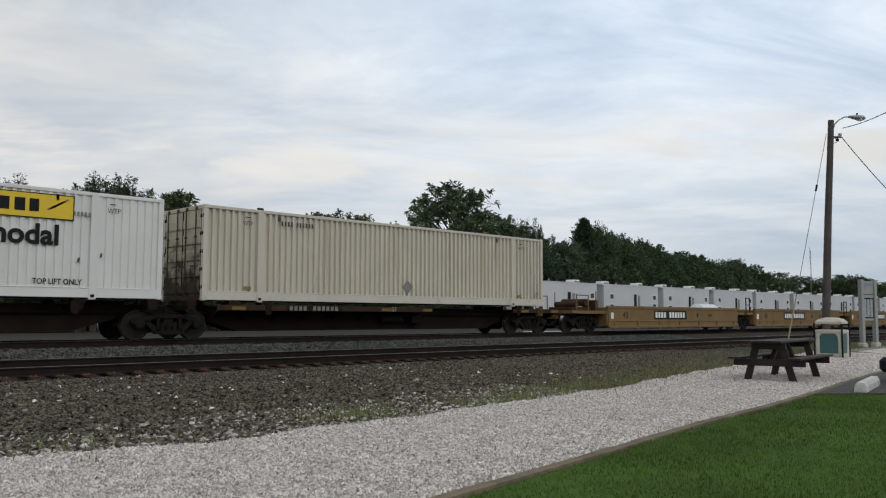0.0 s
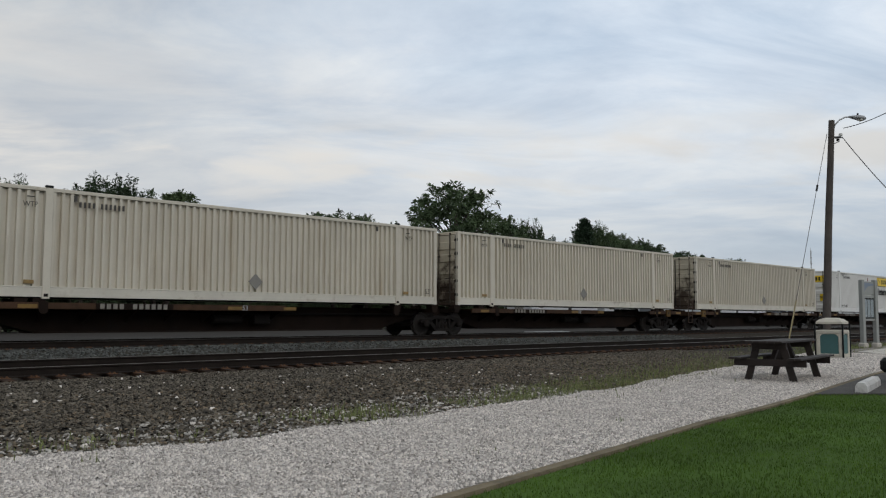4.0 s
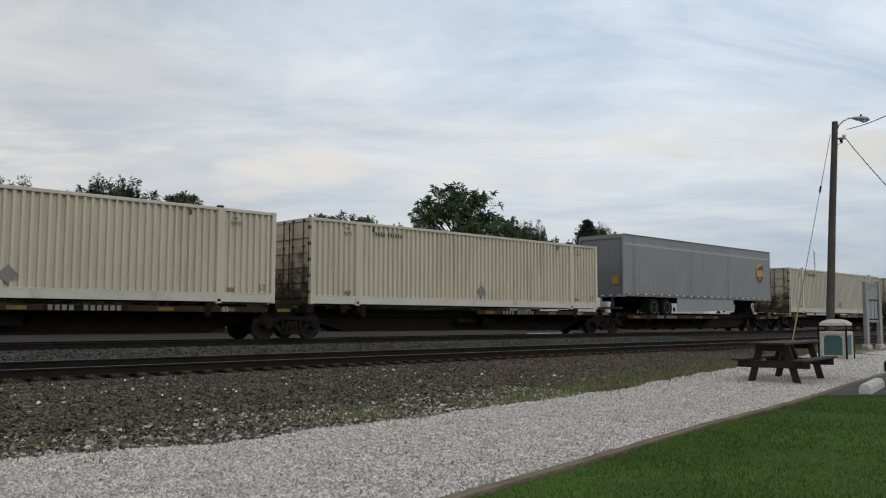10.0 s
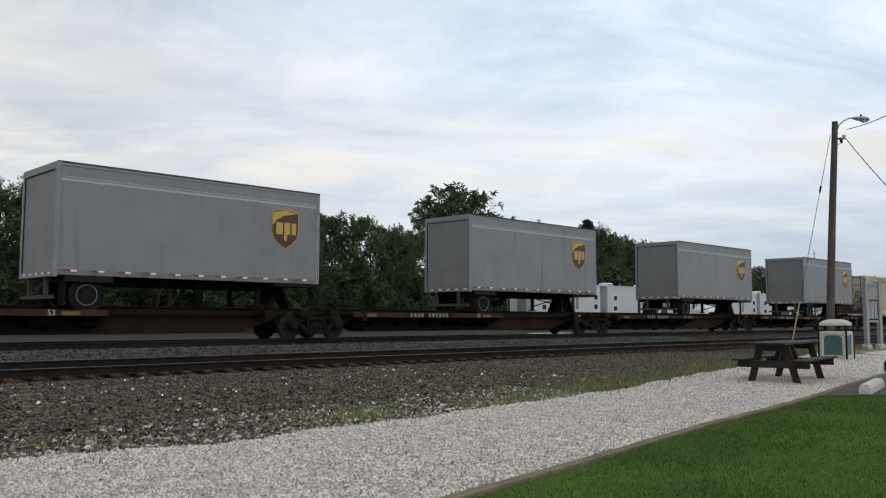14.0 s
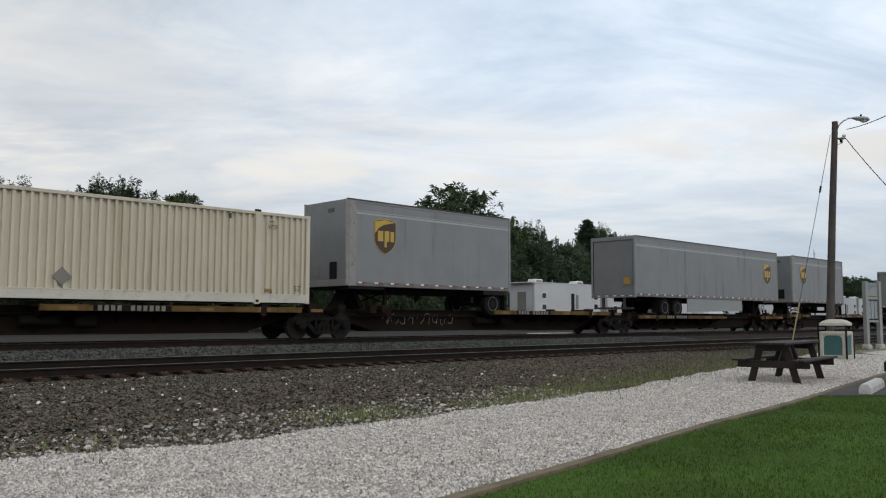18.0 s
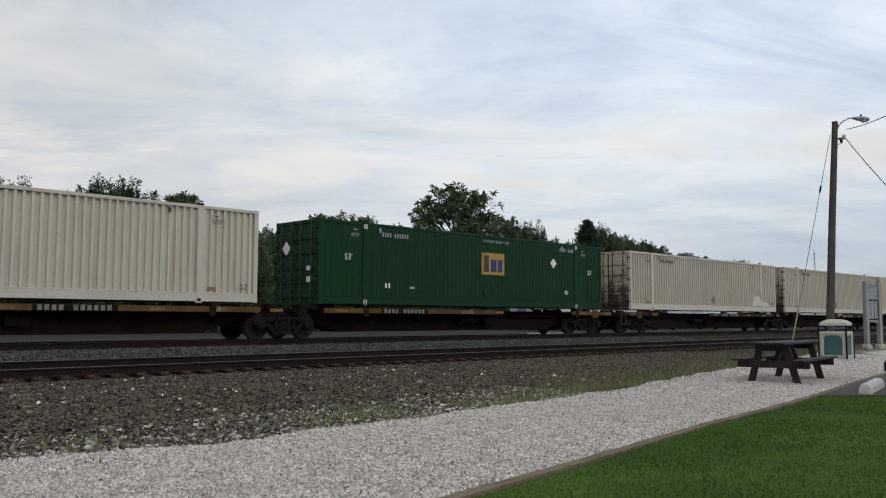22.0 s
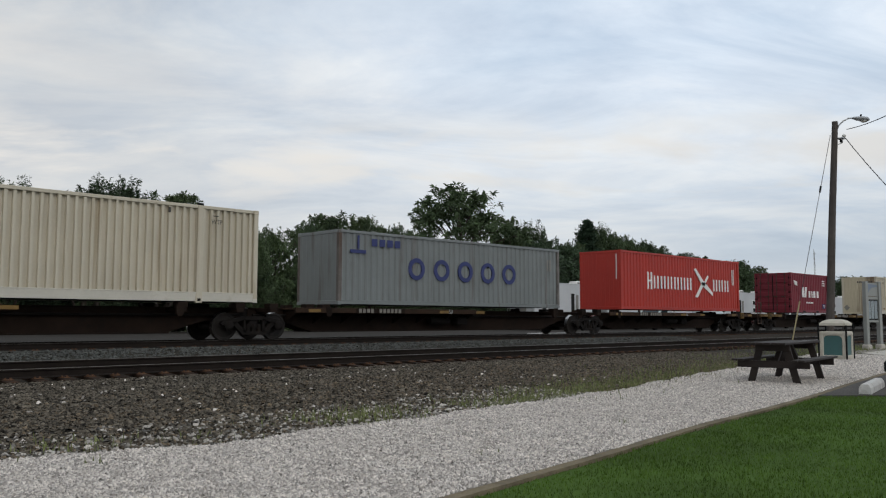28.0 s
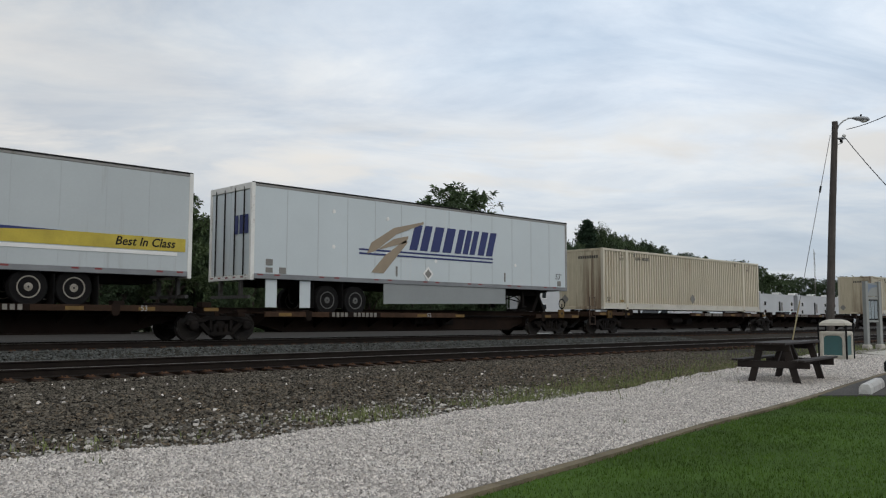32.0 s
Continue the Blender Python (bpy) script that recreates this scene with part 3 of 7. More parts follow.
xx = 2.2 + (xb - 2.2) * rng.random(n) ** 1.3
keep = yy < kerb_y(xx) - 0.16 + 0.03 * rng.random(len(xx))
xx, yy = xx[keep], yy[keep]
xe, ye = -5.8 + 25 * rng.random(60000), -4.1 + 9.4 * rng.random(60000)
keep = (ye < kerb_y(xe) - 0.2) & ~((xe > 2.2) & (ye > -0.5)) & (xe < np.array([lawn_x(b) for b in ye]))
xx, yy = np.concatenate([xx, xe[keep]]), np.concatenate([yy, ye[keep]])
# thinning out towards the camera, with no hard border
n = 45000
xs_, ys_ = 2.2 - 5.0 * (1 - np.sqrt(rng.random(n))), -0.5 + 5.4 * rng.random(n)
xt_, yt_ = 2.2 + 10.0 * rng.random(n), -0.5 - 3.5 * (1 - np.sqrt(rng.random(n)))
xq_, yq_ = np.concatenate([xs_, xt_]), np.concatenate([ys_, yt_])
keep = (yq_ < kerb_y(xq_) - 0.18) & (xq_ < np.array([lawn_x(b) for b in yq_]))
xx, yy = np.concatenate([xx, xq_[keep]]), np.concatenate([yy, yq_[keep]])
hh = (0.014 + 0.020 * rng.random(len(xx))) * (1 + 0.35 * np.array([noise.noise((a * 0.9, b * 0.9, 5)) for a, b in zip(xx, yy)]))
blades("lawn_grass", xx, yy, np.full(len(xx), GROUND - 0.004), hh, 0.0045 + 0.004 * rng.random(len(xx)), M_BLADE, "short mown green grass blades", "grass")


def weeds():
    pts = []
    for cx, cy, k, s in [(6.1, 7.95, 520, 0.45), (6.8, 8.1, 260, 0.4), (2.9, 7.95, 120, 0.35), (4.0, 7.6, 40, 0.3), (9.3, 8.2, 160, 0.4), (10.5, 8.45, 420, 0.6),
                         (11.6, 8.6, 420, 0.6), (12.8, 8.9, 300, 0.6), (14.0, 9.2, 420, 0.8), (15.6, 9.6, 420, 0.8), (17.5, 10.2, 420, 0.9), (19.5, 10.7, 380, 0.9), (22, 11.4, 380, 1.0), (25, 12.3, 380, 1.2), (29, 12.9, 380, 1.5), (34, 13.6, 420, 2.2),
                         (40, 14.2, 420, 2.6), (35.6, 11.7, 260, 1.2), (31.5, 11.3, 200, 1.0), (35.4, 12.9, 600, 1.0), (38.0, 13.0, 600, 1.6), (33.0, 12.5, 400, 1.0), (2.75, 6.4, 8, 0.05), (5.35, 4.65, 12, 0.12), (8.1, 5.0, 12, 0.08)]:
        p = rng.normal(0, s * 0.5, (k, 2)) * (1.8, 1.7) + (0, 0.35)
        pts.append(np.c_[cx + p[:, 0], cy - (0.42 if 2.8 < cx < 33 and cy > 7.5 else 0.0) + p[:, 1]])
    # a thin ragged line along the whole gravel edge
    xs = 8 + 40 * rng.random(5200) ** 1.3
    pts.append(np.c_[xs, np.array([edge_y(a) for a in xs]) + 0.02 + 0.36 * np.abs(rng.normal(0, 1, 5200)) * (0.6 + 0.8 * np.abs(np.sin(xs * 1.7)))])
    p = np.concatenate(pts)
    zz = np.array([max(bed_z(b), GROUND) for b in p[:, 1]])
    blades("edge_weeds", p[:, 0], p[:, 1], zz, 0.025 + 0.095 * rng.random(len(p)) ** 1.9, 0.008 + 0.008 * rng.random(len(p)), M_WEED, "sparse yellow-green weeds along the gravel edge", "weeds")


weeds()

# timber edging, asphalt, pavement
for k in range(11):
    xa, xb_ = -6 + 2.44 * k, -6 + 2.44 * (k + 1) - 0.006
    kb = Mesh().prism([(xa, kerb_y(xa) - 0.125), (xb_, kerb_y(xb_) - 0.125), (xb_, kerb_y(xb_) - 0.025), (xa, kerb_y(xa) - 0.025)], GROUND - 0.08, GROUND + 0.022, "z")
    tagged(part("edging_timber", kb, M_KERB), "weathered grey-brown landscaping timber between lawn and gravel", "edging", "lawn edging", kind="structure")
ap = Mesh().prism([(13.05, 5.30), (14.3, 4.25), (16.6, 2.15), (20.0, -1.0), (40, -1.0), (60, 8), (27, 7.35), (15.9, 5.72)], GROUND - 0.04, GROUND + 0.02, "z")
tagged(part("asphalt", ap, M_ASPHALT), "worn grey asphalt of a small parking area", "asphalt", kind="structure")
pv = Mesh().prism([(27.0, 7.45), (60, 12.0), (60, 13.6), (30.5, 10.6)], GROUND - 0.03, GROUND + 0.045, "z")
tagged(part("pavement", pv, M_CONC), "pale concrete footpath beside the gravel", "pavement", kind="structure")


# ---------------------------------------------------------------- tracks
def rail_part(name, yc, top, x0, x1, parent):
    foot, web, head = 0.07, 0.011, 0.036
    prof = [(-foot, 0), (foot, 0), (foot, 0.012), (web, 0.03), (web, 0.13), (head, 0.145), (head, 0.17), (-head, 0.17), (-head, 0.145), (-web, 0.13), (-web, 0.03), (-foot, 0.012)]
    r = part(name, Mesh().prism([(yc + a, top - 0.178 + b) for a, b in prof], x0, x1, "x"), M_RAIL, parent)
    part("rail_head", Mesh().box(x0, x1, yc - head + 0.004, yc + head - 0.004, top - 0.0085, top, 0.003), M_HEAD, r, "worn bright rail head")


tie_me = None


def track(name, yc, top_near, top_far, x0, x1, ties, label):
    global tie_me
    tr = tagged(new(name), label, "railway track", kind="structure")
    rail_part("rail", yc - 0.755, top_near, x0, x1, tr)
    rail_part("rail", yc + 0.755, top_far, x0, x1, tr)
    if tie_me is None:
        tie_me = Mesh().box(-0.115, 0.115, -1.3, 1.3, -0.17, 0.0, 0.012).get("tie")
        tie_me.materials.append(M_TIE)
    tilt = math.degrees(math.atan2(top_far - top_near, 1.51))
    zmid = (top_near + top_far) / 2 - 0.182
    for k in range(ties):
        t = part("tie", tie_me, M_TIE, tr)
        xk = 0.2 + 0.505 * k + random.uniform(-0.03, 0.03)
        t.matrix_basis = pose(xk, yc + random.uniform(-0.05, 0.05), zmid + random.uniform(-0.008, 0.004), tilt, 0, random.uniform(-1.2, 1.2))
        if k % 1 == 0 and k < 120:
            pl = part("tie_plate", plate_me, M_RUST, tr)
            pl.matrix_basis = pose(xk, yc - 0.755, top_near - 0.178, 0, 0, 0)
    return tr


plate_me = Mesh().box(-0.09, 0.09, -0.18, 0.18, -0.012, 0.004, 0.003).box(-0.06, -0.03, -0.12, -0.09, 0.0, 0.03).box(0.03, 0.06, -0.12, -0.09, 0.0, 0.03).get("tie_plate")
M_RUST = mat("orange_rust", (0.10, 0.046, 0.02), 0.9, var=0.35, scale=5, fine=40, bump=0.3)
plate_me.materials.append(M_RUST)
NEAR_Y = 17.75
TRACK_Y = 24.046
track("near_track", NEAR_Y, -0.300, -0.225, -40, 420, 260, "empty track with brown rails on weathered timber ties")
track("far_track", TRACK_Y, 0.0, 0.0, -120, 420, 150, "track in grey ballast that carries the train")

# ---------------------------------------------------------------- the train
# Each car and load is built about its own left end (x = 0), y = 0 on the track's centre line, z = 0 at the rail head.
SPEED_T = [0.0, 8.0, 16.0, 24.0, 32.0]
SPEED_V = [16.20, 16.85, 17.32, 17.70, 17.55]
BASE = 1.15          # height of a container's floor over the rail
START = 2.2          # where the train's zero stands at the start
FACE = 1.295         # half the width of a load


def travel(t):
    """Metres that the train has run at t seconds."""
    s = 0.0
    for (t0, v0), (t1, v1) in zip(zip(SPEED_T, SPEED_V), zip(SPEED_T[1:], SPEED_V[1:])):
        if t <= t0:
            break
        e = min(t, t1)
        ve = v0 + (v1 - v0) * (e - t0) / (t1 - t0)
        s += (v0 + ve) / 2 * (e - t0)
    return s


def corrugated(x0, x1, z0, z1, y, pitch, depth, flat, slope, thick=0.03, sign=1):
    """A wall pressed into vertical ribs: outer face at y, grooves towards +y times sign."""
    m = Mesh()
    n = max(1, round((x1 - x0) / pitch))
    p = (x1 - x0) / n
    line = []
    for i in range(n):
        a = x0 + i * p
        line += [(a, y), (a + p * flat, y), (a + p * (flat + slope), y + depth * sign), (a + p * (1 - slope), y + depth * sign)]
    line.append((x1, y))
    back = y + sign * (depth + thick)
    v = [(a, b, z) for z in (z0, z1) for a, b in line] + [(x0, back, z0), (x1, back, z0), (x0, back, z1), (x1, back, z1)]
    k = len(line)
    f = [(i, i + 1, k + i + 1, k + i) for i in range(k - 1)]
    f += [(2 * k, 2 * k + 2, 2 * k + 3, 2 * k + 1), tuple(range(k)) + (2 * k + 1, 2 * k), tuple(range(k, 2 * k)) + (2 * k + 3, 2 * k + 2), (0, k, 2 * k + 2, 2 * k), (k - 1, 2 * k - 1, 2 * k + 3, 2 * k + 1)]
    return m.add(v, f)


def bars(parent, x, z, count, w, h, gap, material, y, name="number_bar", skip=()):
    """Writing too small to read: a row of plain bars in one mesh."""
    m = Mesh()
    for i in range(count):
        if i not in skip:
            m.box(x + i * (w + gap), x + i * (w + gap) + w, y - 0.003, y + 0.002, z, z + h)
    return part(name, m, material, parent)


def diamond(parent, x, z, r, material, y, edge=None):
    p = part("placard", Mesh().prism([(x - r, z), (x, z - r), (x + r, z), (x, z + r)], y - 0.006, y + 0.02), material, parent, "diamond-shaped placard holder")
    if edge:
        part("placard_sheet", Mesh().prism([(x - r * 0.8, z), (x, z - r * 0.8), (x + r * 0.8, z), (x, z + r * 0.8)], y - 0.010, y - 0.005), edge, p)
    return p


def container(name, label, L, W, H, skin, end_skin, post_x=None, doors=True, pitch=0.222, rib=(0.088, 0.34, 0.06), rail_h=0.30, rail_mat=None, group="containers on the train", post_mat=None):
    rail_mat = rail_mat or skin
    post_mat = post_mat or skin
    c = root(name, label, "shipping container", group)
    hy = W / 2
    top = 0.11
    xs = [0.09, L - 0.09]
    if post_x:
        xs = [0.09, post_x - 0.11, post_x + 0.11, L - post_x - 0.11, L - post_x + 0.11, L - 0.09]
    for i in range(0, len(xs), 2):
        part("side_panel", corrugated(xs[i], xs[i + 1], rail_h - 0.02, H - top + 0.02, -hy + 0.022, pitch, *rib), skin, c)
    part("side_panel", Mesh().box(0.09, L - 0.09, hy - 0.06, hy - 0.02, rail_h - 0.02, H - top + 0.02), skin, c)
    for s in (-1, 1):
        y0, y1 = sorted((s * hy, s * (hy - 0.085)))
        part("bottom_rail", Mesh().box(0.12, L - 0.12, y0 + 0.006, y1 - 0.006, 0.02, rail_h - 0.03, 0.008).box(0.12, L - 0.12, y0 - 0.004 * (s < 0), y1 + 0.004 * (s > 0), rail_h - 0.035, rail_h, 0.006), rail_mat, c)
        part("top_rail", Mesh().box(0.1, L - 0.1, y0 + 0.004, y1 - 0.004, H - top, H - 0.01, 0.01), skin, c)
        for x0, x1 in ((0.0, 0.15), (L - 0.15, L)):
            y0c, y1c = sorted((s * (hy + 0.002), s * (hy - 0.14)))
            p = part("corner_post", Mesh().box(x0, x1, y0c, y1c, 0.12, H - 0.12, 0.012), post_mat, c)
            part("corner_casting", Mesh().box(x0 - 0.004, x1 + 0.004, y0c - 0.004, y1c + 0.004, 0.0, 0.125, 0.012), rail_mat, p)
            part("corner_casting", Mesh().box(x0 - 0.004, x1 + 0.004, y0c - 0.004, y1c + 0.004, H - 0.125, H, 0.012), skin, p)
        if post_x:
            for px in (post_x, L - post_x):
                y0c, y1c = sorted((s * (hy + 0.012), s * (hy - 0.10)))
                p = part("lift_post", Mesh().box(px - 0.10, px + 0.10, y0c, y1c, -0.03, H - 0.02, 0.012), skin, c)
                part("lift_casting", Mesh().box(px - 0.10, px + 0.10, y0c + 0.01, y1c, H - 0.02, H + 0.055, 0.015), M_BLACK, p, "dark top casting")
                part("lift_pocket", Mesh().box(px - 0.055, px + 0.055, y0c - 0.006, y0c + 0.01, 0.03, 0.11, 0.004), M_DARK, p)
    part("roof", Mesh().box(0.08, L - 0.08, -hy + 0.05, hy - 0.05, H - 0.035, H - 0.018), skin, c)
    part("floor_panel", Mesh().box(0.1, L - 0.1, -hy + 0.06, hy - 0.06, 0.03, 0.16), M_DARK, c)
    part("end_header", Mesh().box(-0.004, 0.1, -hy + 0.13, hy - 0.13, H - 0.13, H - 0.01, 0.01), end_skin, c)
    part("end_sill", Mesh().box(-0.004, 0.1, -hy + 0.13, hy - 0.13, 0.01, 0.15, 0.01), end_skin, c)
    if doors:
        for s in (-1, 1):
            y0, y1 = sorted((s * 0.006, s * (hy - 0.14)))
            dm = Mesh().box(0.02, 0.07, y0, y1, 0.16, H - 0.14, 0.008)
            pitch_z = (H - 0.42) / 5
            for k in range(5):
                zz = 0.21 + k * pitch_z
                dm.box(-0.018, 0.03, y0 + 0.03, y1 - 0.03, zz, zz + pitch_z * 0.62, 0.022)
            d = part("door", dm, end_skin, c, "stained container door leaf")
            for yy in (y0 + 0.26 * (1 if s > 0 else 1), y1 - 0.28):
                part("lock_rod", Mesh().tube((-0.045, yy, 0.10), (-0.045, yy, H - 0.08), 0.021, 8).box(-0.07, 0.0, yy - 0.05, yy + 0.05, 0.5, 0.56).box(-0.07, 0.0, yy - 0.05, yy + 0.05, 1.9, 1.96).box(-0.075, -0.03, yy - 0.02, yy + 0.26, 1.02, 1.06).box(-0.05, 0.01, yy - 0.04, yy + 0.04, 0.08, 0.14).box(-0.05, 0.01, yy - 0.04, yy + 0.04, H - 0.12, H - 0.05), M_ROD, d)
            hm = Mesh()
            for k in range(5):
                zz = 0.35 + k * (H - 0.75) / 4
                hm.box(-0.012, 0.03, s * (hy - 0.15) - 0.045, s * (hy - 0.15) + 0.045, zz, zz + 0.11, 0.008)
                hm.tube((-0.015, s * (hy - 0.02), zz), (-0.015, s * (hy - 0.02), zz + 0.11), 0.018, 8)
            part("hinge", hm, M_DARK, d)
            part("door_seal", Mesh().box(0.0, 0.024, y0, y0 + 0.02, 0.17, H - 0.15).box(0.0, 0.024, y1 - 0.02, y1, 0.17, H - 0.15), M_BLACK, d)
    else:
        part("front_wall", Mesh().box(0.015, 0.07, -hy + 0.13, hy - 0.13, 0.14, H - 0.12, 0.006), end_skin, c, "plain rust-streaked end wall")
        rb = Mesh()
        k = 9
        for i in range(k):
            yy = -hy + 0.24 + (W - 0.48) * i / (k - 1)
            rb.box(0.009, 0.03, yy - 0.055, yy + 0.055, 0.16, H - 0.14, 0.012)
        part("end_rib", rb, end_skin, c)
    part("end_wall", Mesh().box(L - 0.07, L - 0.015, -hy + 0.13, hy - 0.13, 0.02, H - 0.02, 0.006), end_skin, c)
    return c


def domestic53(name, label, skin, end_skin, doors, mark, placard, sheet_m=None, rib=(0.088, 0.34, 0.06)):
    c = container(name, label, 16.154, 2.59, 2.896, skin, end_skin, 1.98, doors, rib=rib, rail_mat=M_CREAM_RAIL if skin in (M_CREAM, M_CREAM_WARM) else None)
    y = -FACE
    bars(c, 2.75, 2.44, 4, 0.062, 0.15, 0.058, mark, y)
    bars(c, 3.33, 2.44, 6, 0.062, 0.15, 0.058, mark, y)
    words("WTP", 0.205, "lettering", mark, c, (1.33, y - 0.004, 2.35), squeeze=0.82)
    bars(c, 1.42, 2.60, 1, 0.20, 0.03, 0.0, mark, y, "marking_bar")
    words("WTP", 0.205, "lettering", mark, c, (14.52, y - 0.004, 2.35), squeeze=0.82)
    bars(c, 14.58, 2.58, 1, 0.17, 0.03, 0.0, mark, y, "marking_bar")
    part("marker_slot", Mesh().box(2.62, 2.70, y - 0.004, y + 0.02, 2.58, 2.74), mark, c)
    part("marker_slot", Mesh().box(13.15, 13.22, y - 0.004, y + 0.02, 2.58, 2.74), mark, c)
    diamond(c, 8.25, 0.62, 0.25, placard, y, sheet_m)
    return c


def shield(parent, x, z, s, y):
    """A brown shield with a gold crest and gold bars, s metres high."""
    def outline(k):
        return [(x + a * s * k, z + (b - 0.5) * k * s) for a, b in
                [(-0.40, 0.93), (-0.2, 0.985), (0.0, 1.0), (0.2, 0.985), (0.40, 0.93), (0.40, 0.42), (0.36, 0.27), (0.24, 0.13), (0.10, 0.04), (0.0, 0.0), (-0.10, 0.04), (-0.24, 0.13), (-0.36, 0.27), (-0.40, 0.42)]]
    e = part("shield_emblem", Mesh().prism(outline(1.0), y - 0.004, y + 0.002), M_GOLD, parent, "brown and gold shield emblem")
    part("shield_field", Mesh().prism(outline(0.955), y - 0.007, y - 0.003), M_BROWN, e)
    part("crest", Mesh().prism([(x - 0.37 * s, z + 0.40 * s), (x, z + 0.468 * s), (x + 0.35 * s, z + 0.41 * s), (x + 0.2 * s, z + 0.38 * s), (x - 0.05 * s, z + 0.33 * s), (x - 0.25 * s, z + 0.22 * s), (x - 0.37 * s, z + 0.08 * s)], y - 0.010, y - 0.006), M_GOLD, e)
    m = Mesh()
    for a, b, c0, c1 in ((-0.27, -0.08, -0.14, 0.15), (-0.03, 0.14, -0.14, 0.16), (-0.03, 0.05, -0.30, -0.13), (0.19, 0.32, -0.14, 0.15)):
        m.box(x + a * s, x + b * s, y - 0.012, y - 0.006, z + c0 * s, z + c1 * s)
    part("emblem_mark", m, M_GOLD, e)
    return e


def road_wheel(parent, x, z, yc, rim_mat, r=0.51):
    w = part("wheel", Mesh().turn([(-0.13, r - 0.09), (-0.14, r - 0.03), (-0.11, r), (0.11, r), (0.14, r - 0.03), (0.13, r - 0.09)], (x, yc, z), 28), M_TYRE, parent, smooth=False)
    part("rim", Mesh().turn([(-0.125, r - 0.22), (-0.142, r - 0.195), (-0.142, r - 0.225), (-0.125, r - 0.235), (0.1, r - 0.24)], (x, yc, z), 24), M_RIM if rim_mat is M_RIM else M_RIMGREY, w, "pale steel wheel rim")
    part("disc", Mesh().turn([(-0.06, r - 0.23), (-0.075, 0.13), (-0.13, 0.11), (-0.14, 0.03), (0.0, 0.03), (0.1, r - 0.24)], (x, yc, z), 24), rim_mat, w, "wheel disc")
    nuts = Mesh()
    for i in range(10):
        a = 6.283 * i / 10
        nuts.tube((x + 0.15 * math.cos(a), yc - 0.12, z + 0.15 * math.sin(a)), (x + 0.15 * math.cos(a), yc - 0.08, z + 0.15 * math.sin(a)), 0.018, 6)
    part("wheel_nut", nuts, M_DARK, w)
    return w


def trailer(name, label, L, skin, end_skin, nose_left=False, axles=(0.95,), skirt=None, rim=None, panels=None, roll=True, stripe=True, low=1.80, top=4.82, mark=M_REDMARK, frame_mat=None, wz=1.29):
    """A road trailer that stands on the car's deck. The rear is at x = 0, or the nose where nose_left."""
    t = root(name, label, "trailer", "trailers on the train")
    frame_mat = frame_mat or M_ALU
    hy = FACE
    fx = (lambda a: L - a) if nose_left else (lambda a: a)

    def bx(m, a, b, *r, c=0.0):
        p, q = sorted((fx(a), fx(b)))
        return m.box(p, q, *r, c)

    z0, z1 = low, top
    n = panels or 1
    for i in range(n):
        m = Mesh()
        p0, p1 = 0.1 + (L - 0.16) * i / n, 0.1 + (L - 0.16) * (i + 1) / n
        bx(m, p0 + 0.004, p1 - 0.004, -hy + 0.012, -hy + 0.04, z0 + 0.16, z1 - 0.1, c=0.003)
        part("side_panel", m, skin, t)
        if panels:
            m = Mesh()
            bx(m, p1 - 0.012, p1 + 0.012, -hy + 0.006, -hy + 0.03, z0 + 0.16, z1 - 0.1)
            part("panel_joint", m, M_JOINT, t)
    part("side_panel", bx(Mesh(), 0.1, L - 0.06, hy - 0.04, hy - 0.012, z0 + 0.16, z1 - 0.1), skin, t)
    for s in (-1, 1):
        y0, y1 = sorted((s * hy, s * (hy - 0.06)))
        part("top_rail", bx(Mesh(), 0.05, L - 0.03, y0, y1, z1 - 0.11, z1, c=0.012), M_ALU if not panels else M_CORNER, t, "aluminium top rail")
        part("bottom_rail", bx(Mesh(), 0.05, L - 0.03, y0, y1, z0, z0 + 0.16, c=0.012), M_ALU if panels else M_LOWRAIL, t, "aluminium bottom rail")
    if stripe:
        part("stripe", bx(Mesh(), 0.15, L - 0.1, -hy + 0.008, -hy + 0.02, z1 - 0.50, z1 - 0.44), M_LINE, t, "thin pale stripe")
        part("stripe", bx(Mesh(), 0.15, L - 0.1, -hy + 0.008, -hy + 0.02, z1 - 0.40, z1 - 0.38), M_LINE, t, "thin pale stripe")
    m1, m2 = Mesh(), Mesh()
    k = 0
    xx = 0.25
    while xx < L - 0.4:
        bx(m1, xx, xx + 0.20, -hy - 0.003, -hy + 0.004, z0 + 0.10, z0 + 0.15)
        if not panels:
            bx(m2, xx + 0.20, xx + 0.36, -hy - 0.003, -hy + 0.004, z0 + 0.10, z0 + 0.15)
        xx += (0.62, 1.75)[k % 2] if panels else 0.74
        k += 1
    part("reflector_tape", m1, mark, t)
    if not panels:
        part("reflector_tape", m2, M_WMARK, t)
    part("roof", bx(Mesh(), 0.04, L - 0.04, -hy + 0.02, hy - 0.02, z1 - 0.03, z1 - 0.005), M_ALU, t)
    part("floor_panel", bx(Mesh(), 0.05, L - 0.05, -hy + 0.03, hy - 0.03, z0 + 0.02, z0 + 0.14), M_DARK, t)
    part("cross_member", bx(Mesh(), 0.8, L - 1.2, -0.5, -0.38, z0 - 0.22, z0 + 0.02).box(*sorted((fx(0.8), fx(L - 1.2))), 0.38, 0.5, z0 - 0.22, z0 + 0.02), M_DARK, t)
    # nose
    part("nose_panel", bx(Mesh(), L - 0.05, L, -hy + 0.10, hy - 0.10, z0, z1 - 0.02, c=0.01), skin, t)
